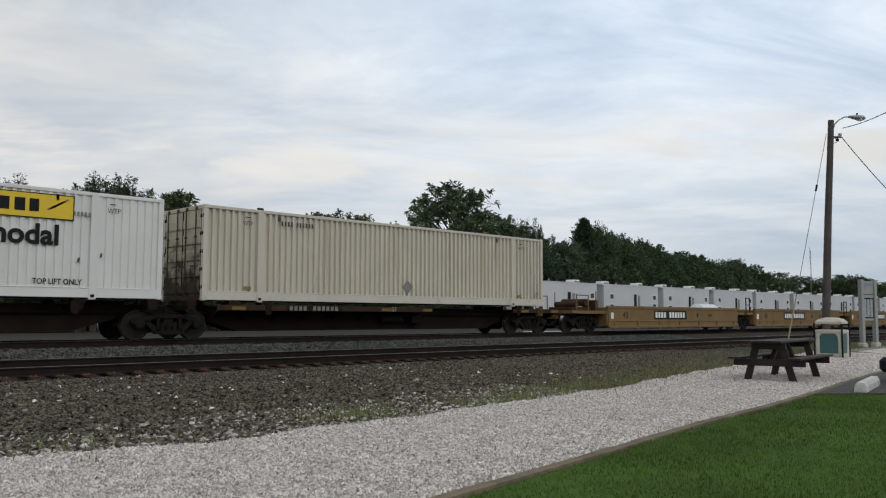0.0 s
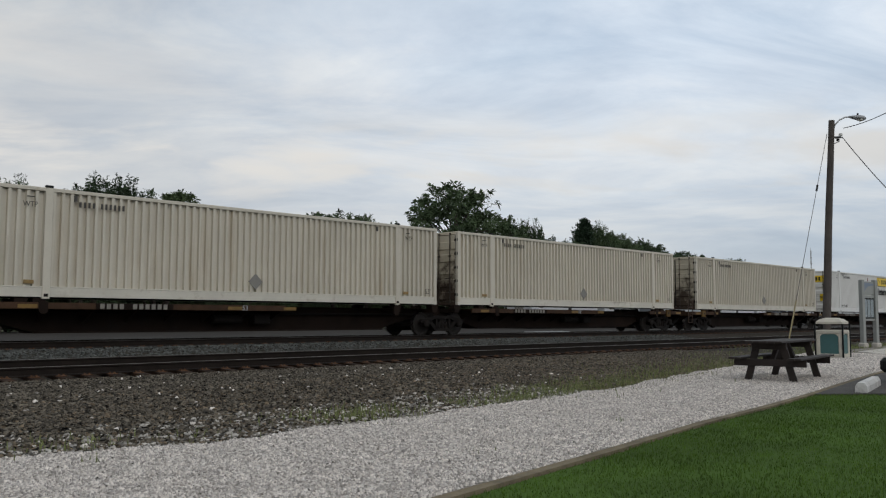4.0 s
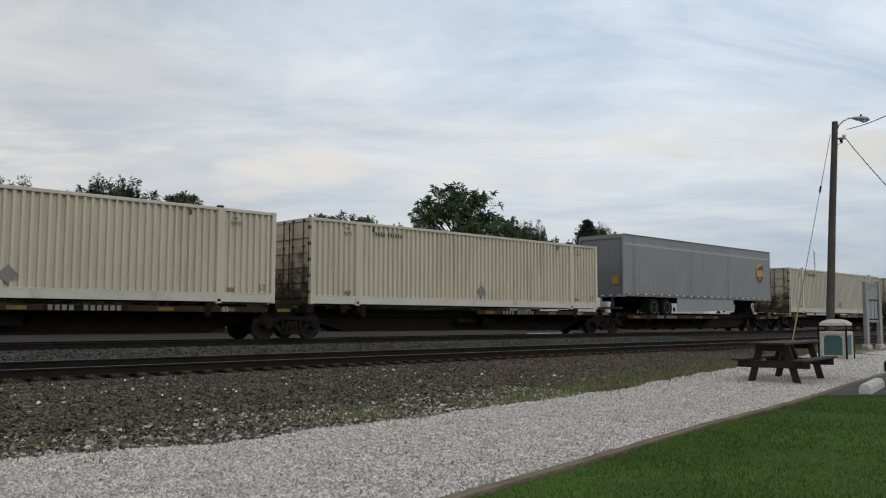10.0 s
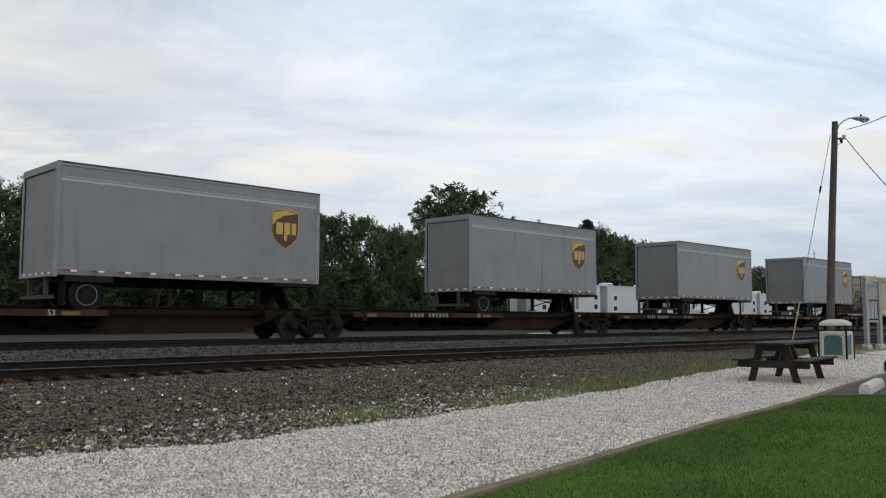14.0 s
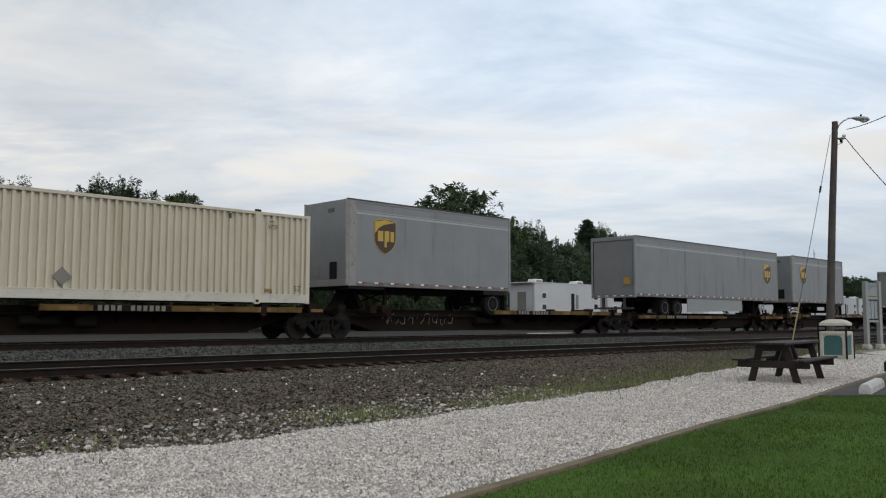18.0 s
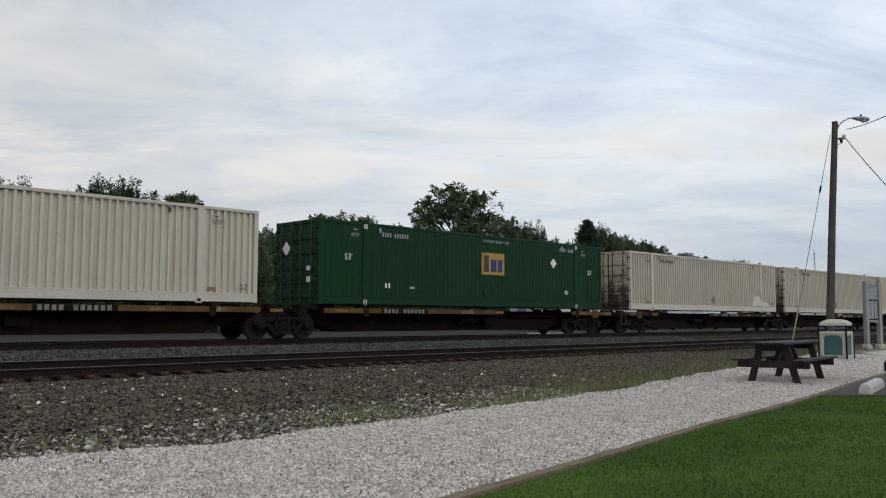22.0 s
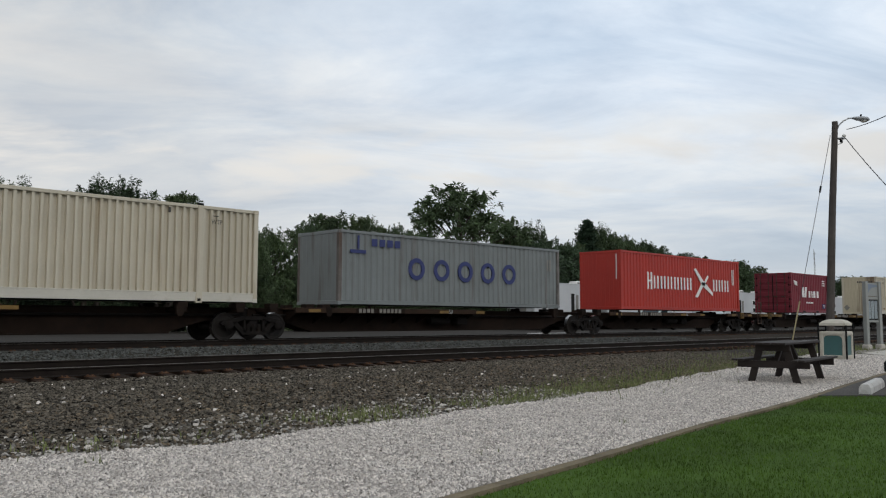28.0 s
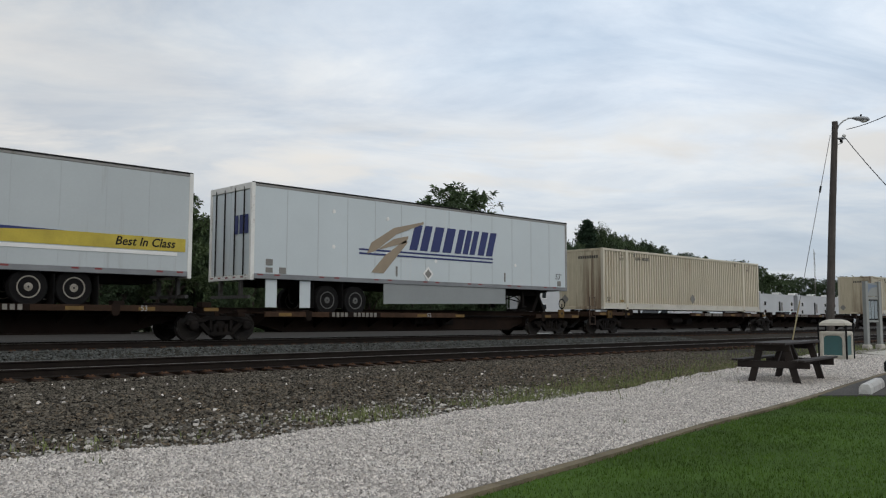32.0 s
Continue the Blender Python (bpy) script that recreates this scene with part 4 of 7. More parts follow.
    for s in (-1, 1):
        y0, y1 = sorted((s * (hy - 0.0), s * (hy - 0.14)))
        part("nose_corner", bx(bx(Mesh(), L - 0.10, L + 0.002, y0, y1, z0, z1, c=0.04), L - (0.42 if nose_left else 0.16), L - 0.09, *sorted((s * (hy + 0.001), s * (hy - 0.03))), z0 + 0.005, z1 - 0.02, c=0.004), M_CORNER, t, "worn aluminium corner panel")
    for s in (-1, 1):
        y0, y1 = sorted((s * (hy + 0.003), s * (hy - 0.05)))
        part("roof_edge", bx(Mesh(), 0.02, L - 0.02, y0, y1, z1 - 0.035, z1 + 0.018), M_RIMDARK if panels else M_ROOFEDGE, t, "worn dark roof edge")
    if nose_left:
        part("marker_lamp", bx(Mesh(), L, L + 0.02, -0.55, -0.2, z1 - 0.42, z1 - 0.28), M_RIMGREY, t)
        part("connector_box", bx(Mesh(), L, L + 0.03, -0.75, -0.35, z0 + 0.25, z0 + 0.85, c=0.01), M_RIMDARK, t, "dark electrical connector box")
        part("connector_box", bx(Mesh(), L, L + 0.03, 0.3, 0.55, z0 + 0.35, z0 + 0.75, c=0.01), M_GREYMARK, t)
        part("nose_plate", bx(Mesh(), L, L + 0.012, -hy + 0.12, hy - 0.12, z0, z0 + 0.22, c=0.004), M_CORNER, t)
    # rear frame and door
    for s in (-1, 1):
        y0, y1 = sorted((s * (hy + 0.004), s * (hy - 0.11)))
        part("rear_post", bx(Mesh(), -0.01, 0.12, y0, y1, z0 - 0.05, z1, c=0.01), frame_mat, t)
    part("rear_header", bx(Mesh(), -0.01, 0.10, -hy + 0.1, hy - 0.1, z1 - 0.20, z1, c=0.01), frame_mat, t)
    part("rear_sill", bx(Mesh(), -0.02, 0.10, -hy + 0.1, hy - 0.1, z0 - 0.04, z0 + 0.12, c=0.01), frame_mat, t)
    if roll:
        prof, h = [(fx(0.06), z1 - 0.21), (fx(0.06), z0 + 0.13)], (z1 - z0 - 0.34) / 9
        for q in range(9):
            s0 = z0 + 0.13 + h * q
            prof += [(fx(0.040), s0), (fx(0.036), s0 + 0.006), (fx(0.036), s0 + h - 0.006)]
        dm = Mesh().prism(prof + [(fx(0.040), z1 - 0.21)], -hy + 0.12, hy - 0.12)
        part("roll_door", dm, end_skin, t, "closed grey roll-up door")
        part("door_seal", bx(Mesh(), 0.02, 0.05, -hy + 0.11, -hy + 0.14, z0 + 0.13, z1 - 0.2).box(*sorted((fx(0.02), fx(0.05))), hy - 0.14, hy - 0.11, z0 + 0.13, z1 - 0.2), M_BLACK, t)
    else:
        for s in (-1, 1):
            y0, y1 = sorted((s * 0.008, s * (hy - 0.12)))
            d = part("door", bx(Mesh(), 0.02, 0.06, y0, y1, z0 + 0.13, z1 - 0.21, c=0.006), end_skin, t, "white swing door")
            for yy in ((y0 + y1) / 2 - 0.25, (y0 + y1) / 2 + 0.3):
                part("lock_rod", Mesh().tube((fx(-0.005), yy, z0 + 0.05), (fx(-0.005), yy, z1 - 0.1), 0.022, 8), M_RIMDARK, d)
    mm, mw = Mesh(), Mesh()
    for i in range(10):
        yy = -hy + 0.16 + i * 0.235
        bx(mm if i % 2 else mw, -0.024, -0.018, yy, yy + 0.16, z0 + 0.03, z0 + 0.075)
    part("reflector_tape", mm, M_REDMARK, t)
    part("reflector_tape", mw, M_WMARK, t)
    # underride guard
    g = Mesh()
    for yy in (-0.62, 0.62):
        bx(g, 0.02, 0.12, yy - 0.06, yy + 0.06, z0 - 0.58, z0)
    bx(g, 0.0, 0.10, -1.15, 1.15, z0 - 0.62, z0 - 0.52)
    part("underride_guard", g, M_GUARD, t, "steel underride guard")
    for ax in axles:
        for yc in (-1.03, 1.03):
            road_wheel(t, fx(ax), wz, yc, rim or M_RIMDARK, 0.49)
        part("axle", Mesh().tube((fx(ax), -1.0, wz), (fx(ax), 1.0, wz), 0.065, 10).box(fx(ax) - 0.4, fx(ax) + 0.4, -0.55, -0.45, wz - 0.02, z0 - 0.02).box(fx(ax) - 0.4, fx(ax) + 0.4, 0.45, 0.55, wz - 0.02, z0 - 0.02), M_DARK, t)
        part("mud_flap", bx(Mesh(), ax - 0.62, ax - 0.60, -1.25, -0.75, 1.02, z0 - 0.05), M_TYRE, t)
    if len(axles) == 1:
        part("wheel_housing", bx(Mesh(), axles[0] - 0.62, axles[0] + 0.66, -hy + 0.02, hy - 0.02, z0 - 0.17, z0 - 0.004, c=0.01), M_RIMDARK, t, "black housing over the wheels")
        part("coupler_plate", bx(Mesh(), L - 1.75, L - 0.12, -hy + 0.04, hy - 0.04, z0 - 0.10, z0 - 0.004, c=0.01), M_RIMDARK, t, "black plate under the nose")
    # landing gear and kingpin stand
    lx = L - 2.6 if L > 10 else L - 2.1
    for yy in (-0.85, 0.85):
        part("landing_leg", bx(Mesh(), lx - 0.06, lx + 0.06, yy - 0.06, yy + 0.06, z0 - 0.70, z0, c=0.008).box(*sorted((fx(lx - 0.14), fx(lx + 0.14))), yy - 0.12, yy + 0.12, z0 - 0.74, z0 - 0.69), M_DARK, t)
    part("landing_brace", Mesh().tube((fx(lx), -0.85, z0 - 0.15), (fx(lx), 0.85, z0 - 0.55), 0.025, 6).tube((fx(lx), 0.85, z0 - 0.15), (fx(lx), -0.85, z0 - 0.55), 0.025, 6).tube((fx(lx), -0.85, z0 - 0.55), (fx(lx - 0.7), -0.6, z0), 0.025, 6), M_DARK, t)
    kx = L - 0.95
    part("kingpin_stand", Mesh().prism([(fx(kx - 0.55), 1.02), (fx(kx - 0.35), 1.02), (fx(kx + 0.12), z0 - 0.04), (fx(kx - 0.08), z0 - 0.04)], -0.45, 0.45).prism([(fx(kx + 0.62), 1.02), (fx(kx + 0.45), 1.02), (fx(kx - 0.05), z0 - 0.04), (fx(kx + 0.1), z0 - 0.04)], -0.3, 0.3).box(*sorted((fx(kx - 0.4), fx(kx + 0.4))), -0.55, 0.55, z0 - 0.08, z0), M_DARK, t, "dark hitch stand under the nose")
    if skirt:
        p, q = skirt
        part("side_skirt", Mesh().prism([(fx(p), z0), (fx(p), z0 - 0.72), (fx(q), z0 - 0.62), (fx(q), z0)], -hy + 0.03, -hy + 0.06), M_SKIRT, t, "grey aerodynamic side skirt")
    return t


# ---- railway trucks and cars
def truck(parent, x, wheel_list, u_list):
    """A two-axle railway truck whose wheelsets turn."""
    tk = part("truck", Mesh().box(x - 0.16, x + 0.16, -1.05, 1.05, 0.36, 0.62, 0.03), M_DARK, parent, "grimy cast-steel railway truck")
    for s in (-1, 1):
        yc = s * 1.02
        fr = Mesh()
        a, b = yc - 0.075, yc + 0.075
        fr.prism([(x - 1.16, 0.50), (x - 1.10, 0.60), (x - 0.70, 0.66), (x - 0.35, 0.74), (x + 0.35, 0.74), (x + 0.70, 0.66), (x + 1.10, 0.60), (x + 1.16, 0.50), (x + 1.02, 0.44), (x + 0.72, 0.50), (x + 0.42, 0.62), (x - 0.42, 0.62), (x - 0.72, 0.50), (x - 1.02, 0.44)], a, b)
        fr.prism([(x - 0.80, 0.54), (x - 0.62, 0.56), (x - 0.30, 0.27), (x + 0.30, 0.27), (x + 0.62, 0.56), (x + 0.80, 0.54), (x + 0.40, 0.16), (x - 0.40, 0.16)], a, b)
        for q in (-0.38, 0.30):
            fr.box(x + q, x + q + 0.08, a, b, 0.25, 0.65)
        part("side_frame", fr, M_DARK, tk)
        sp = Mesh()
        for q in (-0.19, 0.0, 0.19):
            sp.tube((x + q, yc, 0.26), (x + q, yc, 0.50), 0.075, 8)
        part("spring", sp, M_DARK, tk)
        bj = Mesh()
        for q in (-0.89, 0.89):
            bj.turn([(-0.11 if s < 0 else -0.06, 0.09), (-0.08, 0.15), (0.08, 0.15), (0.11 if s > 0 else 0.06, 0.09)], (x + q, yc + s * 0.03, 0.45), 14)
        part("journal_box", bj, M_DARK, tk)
    for q in (-0.89, 0.89):
        ws = Mesh()
        for s in (-1, 1):
            yc = s * 0.755
            ws.turn([(-0.065, 0.12), (-0.05, 0.34), (-0.065, 0.36), (-0.065, 0.425 if s < 0 else 0.45), (0.065, 0.45 if s < 0 else 0.425), (0.065, 0.36), (0.05, 0.34), (0.065, 0.12)], (0, yc, 0), 30)
        ws.tube((0, -1.0, 0), (0, 1.0, 0), 0.085, 12)
        for i in range(3):
            a = 2.1 * i
            ws.tube((0.07 * math.cos(a), -1.14, 0.07 * math.sin(a)), (0.07 * math.cos(a), -1.10, 0.07 * math.sin(a)), 0.022, 6)
        me = WHEEL_CACHE.get("w")
        if me is None:
            me = WHEEL_CACHE["w"] = ws.get("wheelset")
            me.materials.append(M_WHEEL)
            me.materials.append(M_TREAD)
            for f in me.polygons:
                if all(math.hypot(me.vertices[i].co.x, me.vertices[i].co.z) > 0.42 for i in f.vertices):
                    f.material_index = 1
        w = part("wheelset", me, M_WHEEL, tk, "steel wheelset with worn treads")
        w.matrix_basis = pose(x + q, 0, 0.425)
        wheel_list.append((w, x + q, u_list))
    return tk


WHEEL_CACHE = {}
WHEELS = []


def coupler(parent, x, d):
    m = Mesh().box(*sorted((x, x + d * 0.62)), -0.12, 0.12, 0.72, 0.96, 0.02).box(*sorted((x + d * 0.52, x + d * 0.86)), -0.2, 0.2, 0.68, 1.0, 0.05)
    part("coupler", m, M_DARK, parent, "cast knuckle coupler")
    for yy in (-0.46, -0.34):
        hose = Mesh()
        pts = [(x + d * 0.95 * k / 6, yy, 0.30 + 0.46 * (1 - k / 6) ** 2) for k in range(7)]
        for p, q in zip(pts, pts[1:]):
            hose.tube(p, q, 0.026, 8)
        part("air_hose", hose, M_TYRE, parent, "drooping black air hose")


def spine_unit(L, end_left, end_right, u, long_left=True, graffiti=False, text="", bright=False, drop=0.0):
    """One platform unit of an articulated spine car, from joint to joint; L metres long."""
    c = root("spine_car", "ochre and rust-brown intermodal spine car unit on grimy trucks", "rail car", "spine car units")
    i0 = 2.0 if end_left else 0.25
    i1 = L - (2.0 if end_right else 0.25)
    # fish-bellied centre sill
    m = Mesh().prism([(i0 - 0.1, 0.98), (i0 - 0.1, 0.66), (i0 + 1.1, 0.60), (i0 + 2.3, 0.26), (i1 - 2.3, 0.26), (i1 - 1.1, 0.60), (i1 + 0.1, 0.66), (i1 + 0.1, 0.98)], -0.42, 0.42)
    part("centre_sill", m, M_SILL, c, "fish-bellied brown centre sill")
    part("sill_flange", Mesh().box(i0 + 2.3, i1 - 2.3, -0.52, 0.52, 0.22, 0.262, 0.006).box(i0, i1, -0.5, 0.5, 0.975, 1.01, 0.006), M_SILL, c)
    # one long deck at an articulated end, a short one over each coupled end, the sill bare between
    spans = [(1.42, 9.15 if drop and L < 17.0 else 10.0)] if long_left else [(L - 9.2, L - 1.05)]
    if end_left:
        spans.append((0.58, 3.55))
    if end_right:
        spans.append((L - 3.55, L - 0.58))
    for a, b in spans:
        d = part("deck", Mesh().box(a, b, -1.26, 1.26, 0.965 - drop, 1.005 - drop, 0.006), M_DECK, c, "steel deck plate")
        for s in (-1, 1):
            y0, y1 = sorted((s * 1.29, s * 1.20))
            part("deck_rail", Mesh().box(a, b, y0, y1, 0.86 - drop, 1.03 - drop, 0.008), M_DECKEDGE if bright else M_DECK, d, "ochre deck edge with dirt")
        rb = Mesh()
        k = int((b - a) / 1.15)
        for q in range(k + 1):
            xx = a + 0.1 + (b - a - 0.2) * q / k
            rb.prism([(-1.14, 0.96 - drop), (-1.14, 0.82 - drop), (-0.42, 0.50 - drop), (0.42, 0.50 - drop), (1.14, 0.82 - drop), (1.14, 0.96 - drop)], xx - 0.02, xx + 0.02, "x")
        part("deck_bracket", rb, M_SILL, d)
    # container pedestals and hitch
    for px in (i0 + 0.35, i0 + 1.75, L / 2 - 6.2, L / 2 + 6.2, i1 - 0.35):
        for s in (-1, 1):
            y0, y1 = sorted((s * 1.26, s * 0.95))
            if s < 0 and not any(a < px < b for a, b in spans):
                part("cross_bearer", Mesh().box(px - 0.13, px + 0.13, -1.26, 1.26, 0.86 - drop, 0.99 - drop, 0.012), M_SILL, c)
            part("pedestal", Mesh().box(px - 0.16, px + 0.16, y0, y1, 0.99 - drop, (BASE - 0.004) if not drop else 1.08 - drop, 0.01), M_SILL, c)
    for px in (L * 0.5 - 6.1, L * 0.5 + 6.1):
        part("side_bracket", Mesh().prism([(px - 0.12, 1.06 - drop), (px + 0.12, 1.06 - drop), (px + 0.11, 0.80 - drop), (px + 0.06, 0.74 - drop), (px - 0.06, 0.74 - drop), (px - 0.11, 0.80 - drop)], -1.30, -1.2), M_SILL, c)
    for px in ([1.85] if end_left else []) + ([L - 1.85] if end_right else []):
        k = part("lift_bracket", Mesh().box(px - 0.18, px + 0.18, -1.345, -1.25, 0.74, 1.09, 0.012), M_DECKEDGE, c, "ochre lifting bracket")
        part("lift_hole", Mesh().turn([(-0.004, 0.0), (-0.004, 0.055), (0.01, 0.055)], (px, -1.346, 0.93), 14), M_BLACK, k)
    part("hitch", Mesh().box(i1 - 1.6, i1 - 1.1, -0.35, 0.35, 1.0, 1.12, 0.02).tube((i1 - 1.35, -0.3, 1.05), (i1 - 1.9, -0.25, 1.0), 0.05, 8), M_DARK, c)
    # pipes and brake gear under the deck
    part("brake_pipe", Mesh().tube((i0, -0.56, 0.78), (i1, -0.56, 0.78), 0.035, 8), M_DARK, c)
    part("brake_cylinder", Mesh().tube((L * 0.5 - 0.9, -0.66, 0.60), (L * 0.5 + 0.1, -0.66, 0.60), 0.14, 12).box(L * 0.5 + 0.5, L * 0.5 + 1.1, -0.8, -0.48, 0.45, 0.75, 0.02), M_DARK, c)
    a, b = spans[0]
    x0 = a + (3.6 if text else 2.6 if long_left else 1.5)
    dark = (9.35 if text else x0 - 0.12, x0 + 2.12)
    part("number_panel", Mesh().box(*dark, -1.2965, -1.288, 0.866 - drop, 1.026 - drop), M_SILL, c, "dark panel behind the stencilled marks")
    bars(c, x0, 0.875 - drop, 4, 0.115, 0.145, 0.065, M_DIMMARK, -1.2985, "reporting_mark_bar")
    bars(c, x0 + 0.92, 0.875 - drop, 6, 0.115, 0.145, 0.065, M_DIMMARK, -1.2985, "reporting_mark_bar")
    words("53", 0.215, "painted_number", M_LINE, c, (b - 1.6, -1.298, 0.875 - drop), "white painted number")
    if text:
        words(text, 0.135, "lettering", M_LINE, c, (9.5, -1.3005, 0.90), "small white stencilled lettering")
    ym = Mesh()
    for a_, b_ in spans:
        n = int((b_ - a_) / 2.0)
        for q in range(n + 1):
            if dark[0] < a_ + 1.0 + q * 2.0 and a_ + 0.48 + q * 2.0 < dark[1]:
                continue
            ym.box(a_ + 0.5 + q * 2.0, a_ + 0.98 + q * 2.0, -1.296, -1.288, 0.885 - drop, 0.985 - drop)
    part("reflector", ym, M_PATCH, c, "dull yellow reflective patches")
    if graffiti:
        g = Mesh()
        r = random.Random(5)
        for q in range(9):
            gx0, rr = i0 + 3.0 + q * 0.42, r.uniform(0.09, 0.16)
            zc, a0 = r.uniform(0.58, 0.72), r.uniform(0, 6.28)
            arc = [(gx0 + rr * math.cos(a0 + 0.75 * k), -0.426, zc + 1.2 * rr * math.sin(a0 + 0.75 * k)) for k in range(r.choice((4, 6, 7)))]
            for p0, p1 in zip(arc, arc[1:]):
                g.tube(p0, p1, 0.010, 5)
            g.tube((gx0 + 0.1, -0.426, 0.48), (gx0 + r.uniform(0.12, 0.26), -0.426, r.uniform(0.66, 0.84)), 0.010, 5)
        part("sprayed_scrawl", g, M_GREYMARK, c, "pale sprayed scrawl")
    if end_left:
        coupler(c, 0.75, -1.0)
        part("end_sill", Mesh().box(0.45, 0.56, -1.25, 1.25, 0.80, 1.03, 0.01), M_DECK, c)
        lad = Mesh()
        for xx in (0.42, 0.84):
            lad.tube((xx, -1.2, 0.42), (xx, -1.2, 1.72), 0.022, 6)
        for zz in (0.45, 0.80, 1.25, 1.70):
            lad.tube((0.42, -1.2, zz), (0.84, -1.2, zz), 0.018, 6)
        part("end_ladder", lad, M_LADDER, c, "rusty end ladder")
        part("brake_wheel", Mesh().turn([(-0.02, 0.22), (0.0, 0.25), (0.02, 0.22), (0.0, 0.19), (-0.02, 0.22)], (0.62, 0.55, 1.40), 16).tube((0.62, 0.55, 1.0), (0.62, 0.55, 1.40), 0.03, 6), M_DARK, c)
        truck(c, 2.0, WHEELS, u)
    else:
        truck(c, 0.0, WHEELS, u)
        part("articulation", Mesh().turn([(0.55, 0.3), (0.62, 0.42), (0.98, 0.42), (1.02, 0.3)], (0, 0, 0), 16, "z"), M_DARK, c)
    if end_right:
        coupler(c, L - 0.75, 1.0)
        part("end_sill", Mesh().box(L - 0.56, L - 0.45, -1.25, 1.25, 0.80, 1.03, 0.01), M_DECK, c)
        truck(c, L - 2.25, WHEELS, u)
    return c


def well_unit(L, end_left, u):
    """One well of an articulated double-stack car, empty."""
    c = root("well_car", "ochre-painted empty container well car unit with low walls", "rail car", "well car units")
    e0, e1 = (3.0 if end_left else 1.15), L - 1.15
    for s in (-1, 1):
        y0, y1 = sorted((s * 1.42, s * 1.36))
        sd = part("well_side", Mesh().box(e0, e1, y0, y1, 0.24, 1.16, 0.01), M_YELLOW, c, "ochre well side wall")
        part("top_chord", Mesh().box(e0 - 0.1, e1 + 0.1, y0 - 0.03, y1 + 0.03, 1.10, 1.24, 0.012), M_YELLOW, sd)
        part("bottom_chord", Mesh().box(e0, e1, y0 - 0.05, y1 + 0.05, 0.18, 0.30, 0.012).box(e0, e1, y0 - 0.03, y1 + 0.03, 0.50, 0.55, 0.01), M_YELLOW, sd)
        st = Mesh()
        for q in range(7):
            xx = e0 + 0.5 + q * (e1 - e0 - 1.0) / 6
            st.box(xx - 0.06, xx + 0.06, y0 - 0.045, y1 + 0.045, 0.2, 0.52, 0.01)
            st.box(xx - 0.12, xx + 0.12, y0 - 0.02, y1 + 0.02, 0.12, 0.18, 0.01)
        part("stake", st, M_YELLOW, sd)
    part("well_floor", Mesh().box(e0, e1, -1.36, 1.36, 0.2, 0.26).box(e0 + 3, e0 + 3.5, -1.36, 1.36, 0.2, 0.4).box(e1 - 3.5, e1 - 3, -1.36, 1.36, 0.2, 0.4), M_DARK, c)
    for x0, x1 in ((0.35, e0), (e1, L - 0.1)):
        part("end_platform", Mesh().prism([(x0, 0.86), (x1, 0.86), (x1, 1.0), (x0, 1.0)], -1.3, 1.3).box(x0, x1, -0.4, 0.4, 0.62, 0.86), M_YELLOW, c)
        part("bulkhead", Mesh().box(*((x1 - 0.08, x1) if x0 < 1 else (x0, x0 + 0.08)), -1.36, 1.36, 0.3, 1.15, 0.01), M_YELLOW, c)
    if not end_left:
        part("end_ladder", Mesh().tube((0.3, -1.25, 1.0), (0.3, -1.25, 1.9), 0.03, 6).tube((0.75, -1.25, 1.0), (0.75, -1.25, 1.9), 0.03, 6).tube((0.3, -1.25, 1.85), (0.75, -1.25, 1.85), 0.025, 6).tube((0.3, -1.25, 1.45), (0.75, -1.25, 1.45), 0.025, 6), M_DARK, c)
    m = Mesh()
    for yy in (-1.2, 1.2) if end_left else ():
        m.tube((0.8, yy, 1.0), (0.8, yy, 1.75), 0.03, 6).tube((1.7, yy, 1.0), (1.7, yy, 1.7), 0.03, 6).tube((0.8, yy, 1.7), (1.7, yy, 1.7), 0.025, 6).tube((2.3, yy, 1.0), (2.3, yy, 1.9), 0.025, 6)
    if end_left:
        part("hand_rail", m, M_YELLOW, c)
        part("air_reservoir", Mesh().tube((1.9, -0.95, 1.38), (1.9, 0.4, 1.38), 0.17, 14).tube((1.2, -0.9, 1.28), (1.2, 0.3, 1.28), 0.14, 14).box(0.9, 2.4, -0.85, 0.5, 1.0, 1.16, 0.02).box(2.45, 2.6, -1.1, -0.3, 1.0, 1.5, 0.02), M_DECK, c, "ochre brake equipment on the end platform")
    words("40", 0.44, "painted_number", M_BLACK, c, (e0 + 1.2, -1.424, 0.66), "black painted number")
    bars(c, e0 + 9.6, 0.75, 3, 0.08, 0.12, 0.06, M_BLACK, -1.425, "painted_number_bar")
    pl = part("number_board", Mesh().box(e0 + 4.0, e0 + 7.2, -1.432, -1.42, 0.60, 1.04), M_BLACK, c, "black panel with pale lettering bars")
    m = Mesh()
    for q in range(11):
        if q != 4:
            m.box(e0 + 4.12 + q * 0.27, e0 + 4.31 + q * 0.27, -1.437, -1.43, 0.68, 0.96)
    part("lettering_mark", m, M_WMARK, pl)
    bars(c, e0 + 8.3, 0.72, 1, 0.16, 0.2, 0.1, M_BLACK, -1.425, "painted_number_bar")
    part("data_label", Mesh().box(e0 + 0.2, e0 + 0.42, -1.428, -1.42, 0.62, 0.92), M_WMARK, c)
    truck(c, 1.5 if end_left else 0.0, WHEELS, u)
    if end_left:
        coupler(c, 0.55, -1.0)
    return c


# ---- loads
M_FADED = mat("pale_touch_up_paint", (0.60, 0.58, 0.52), 0.6, var=0.08, bump=0.0)
PROTO = {}


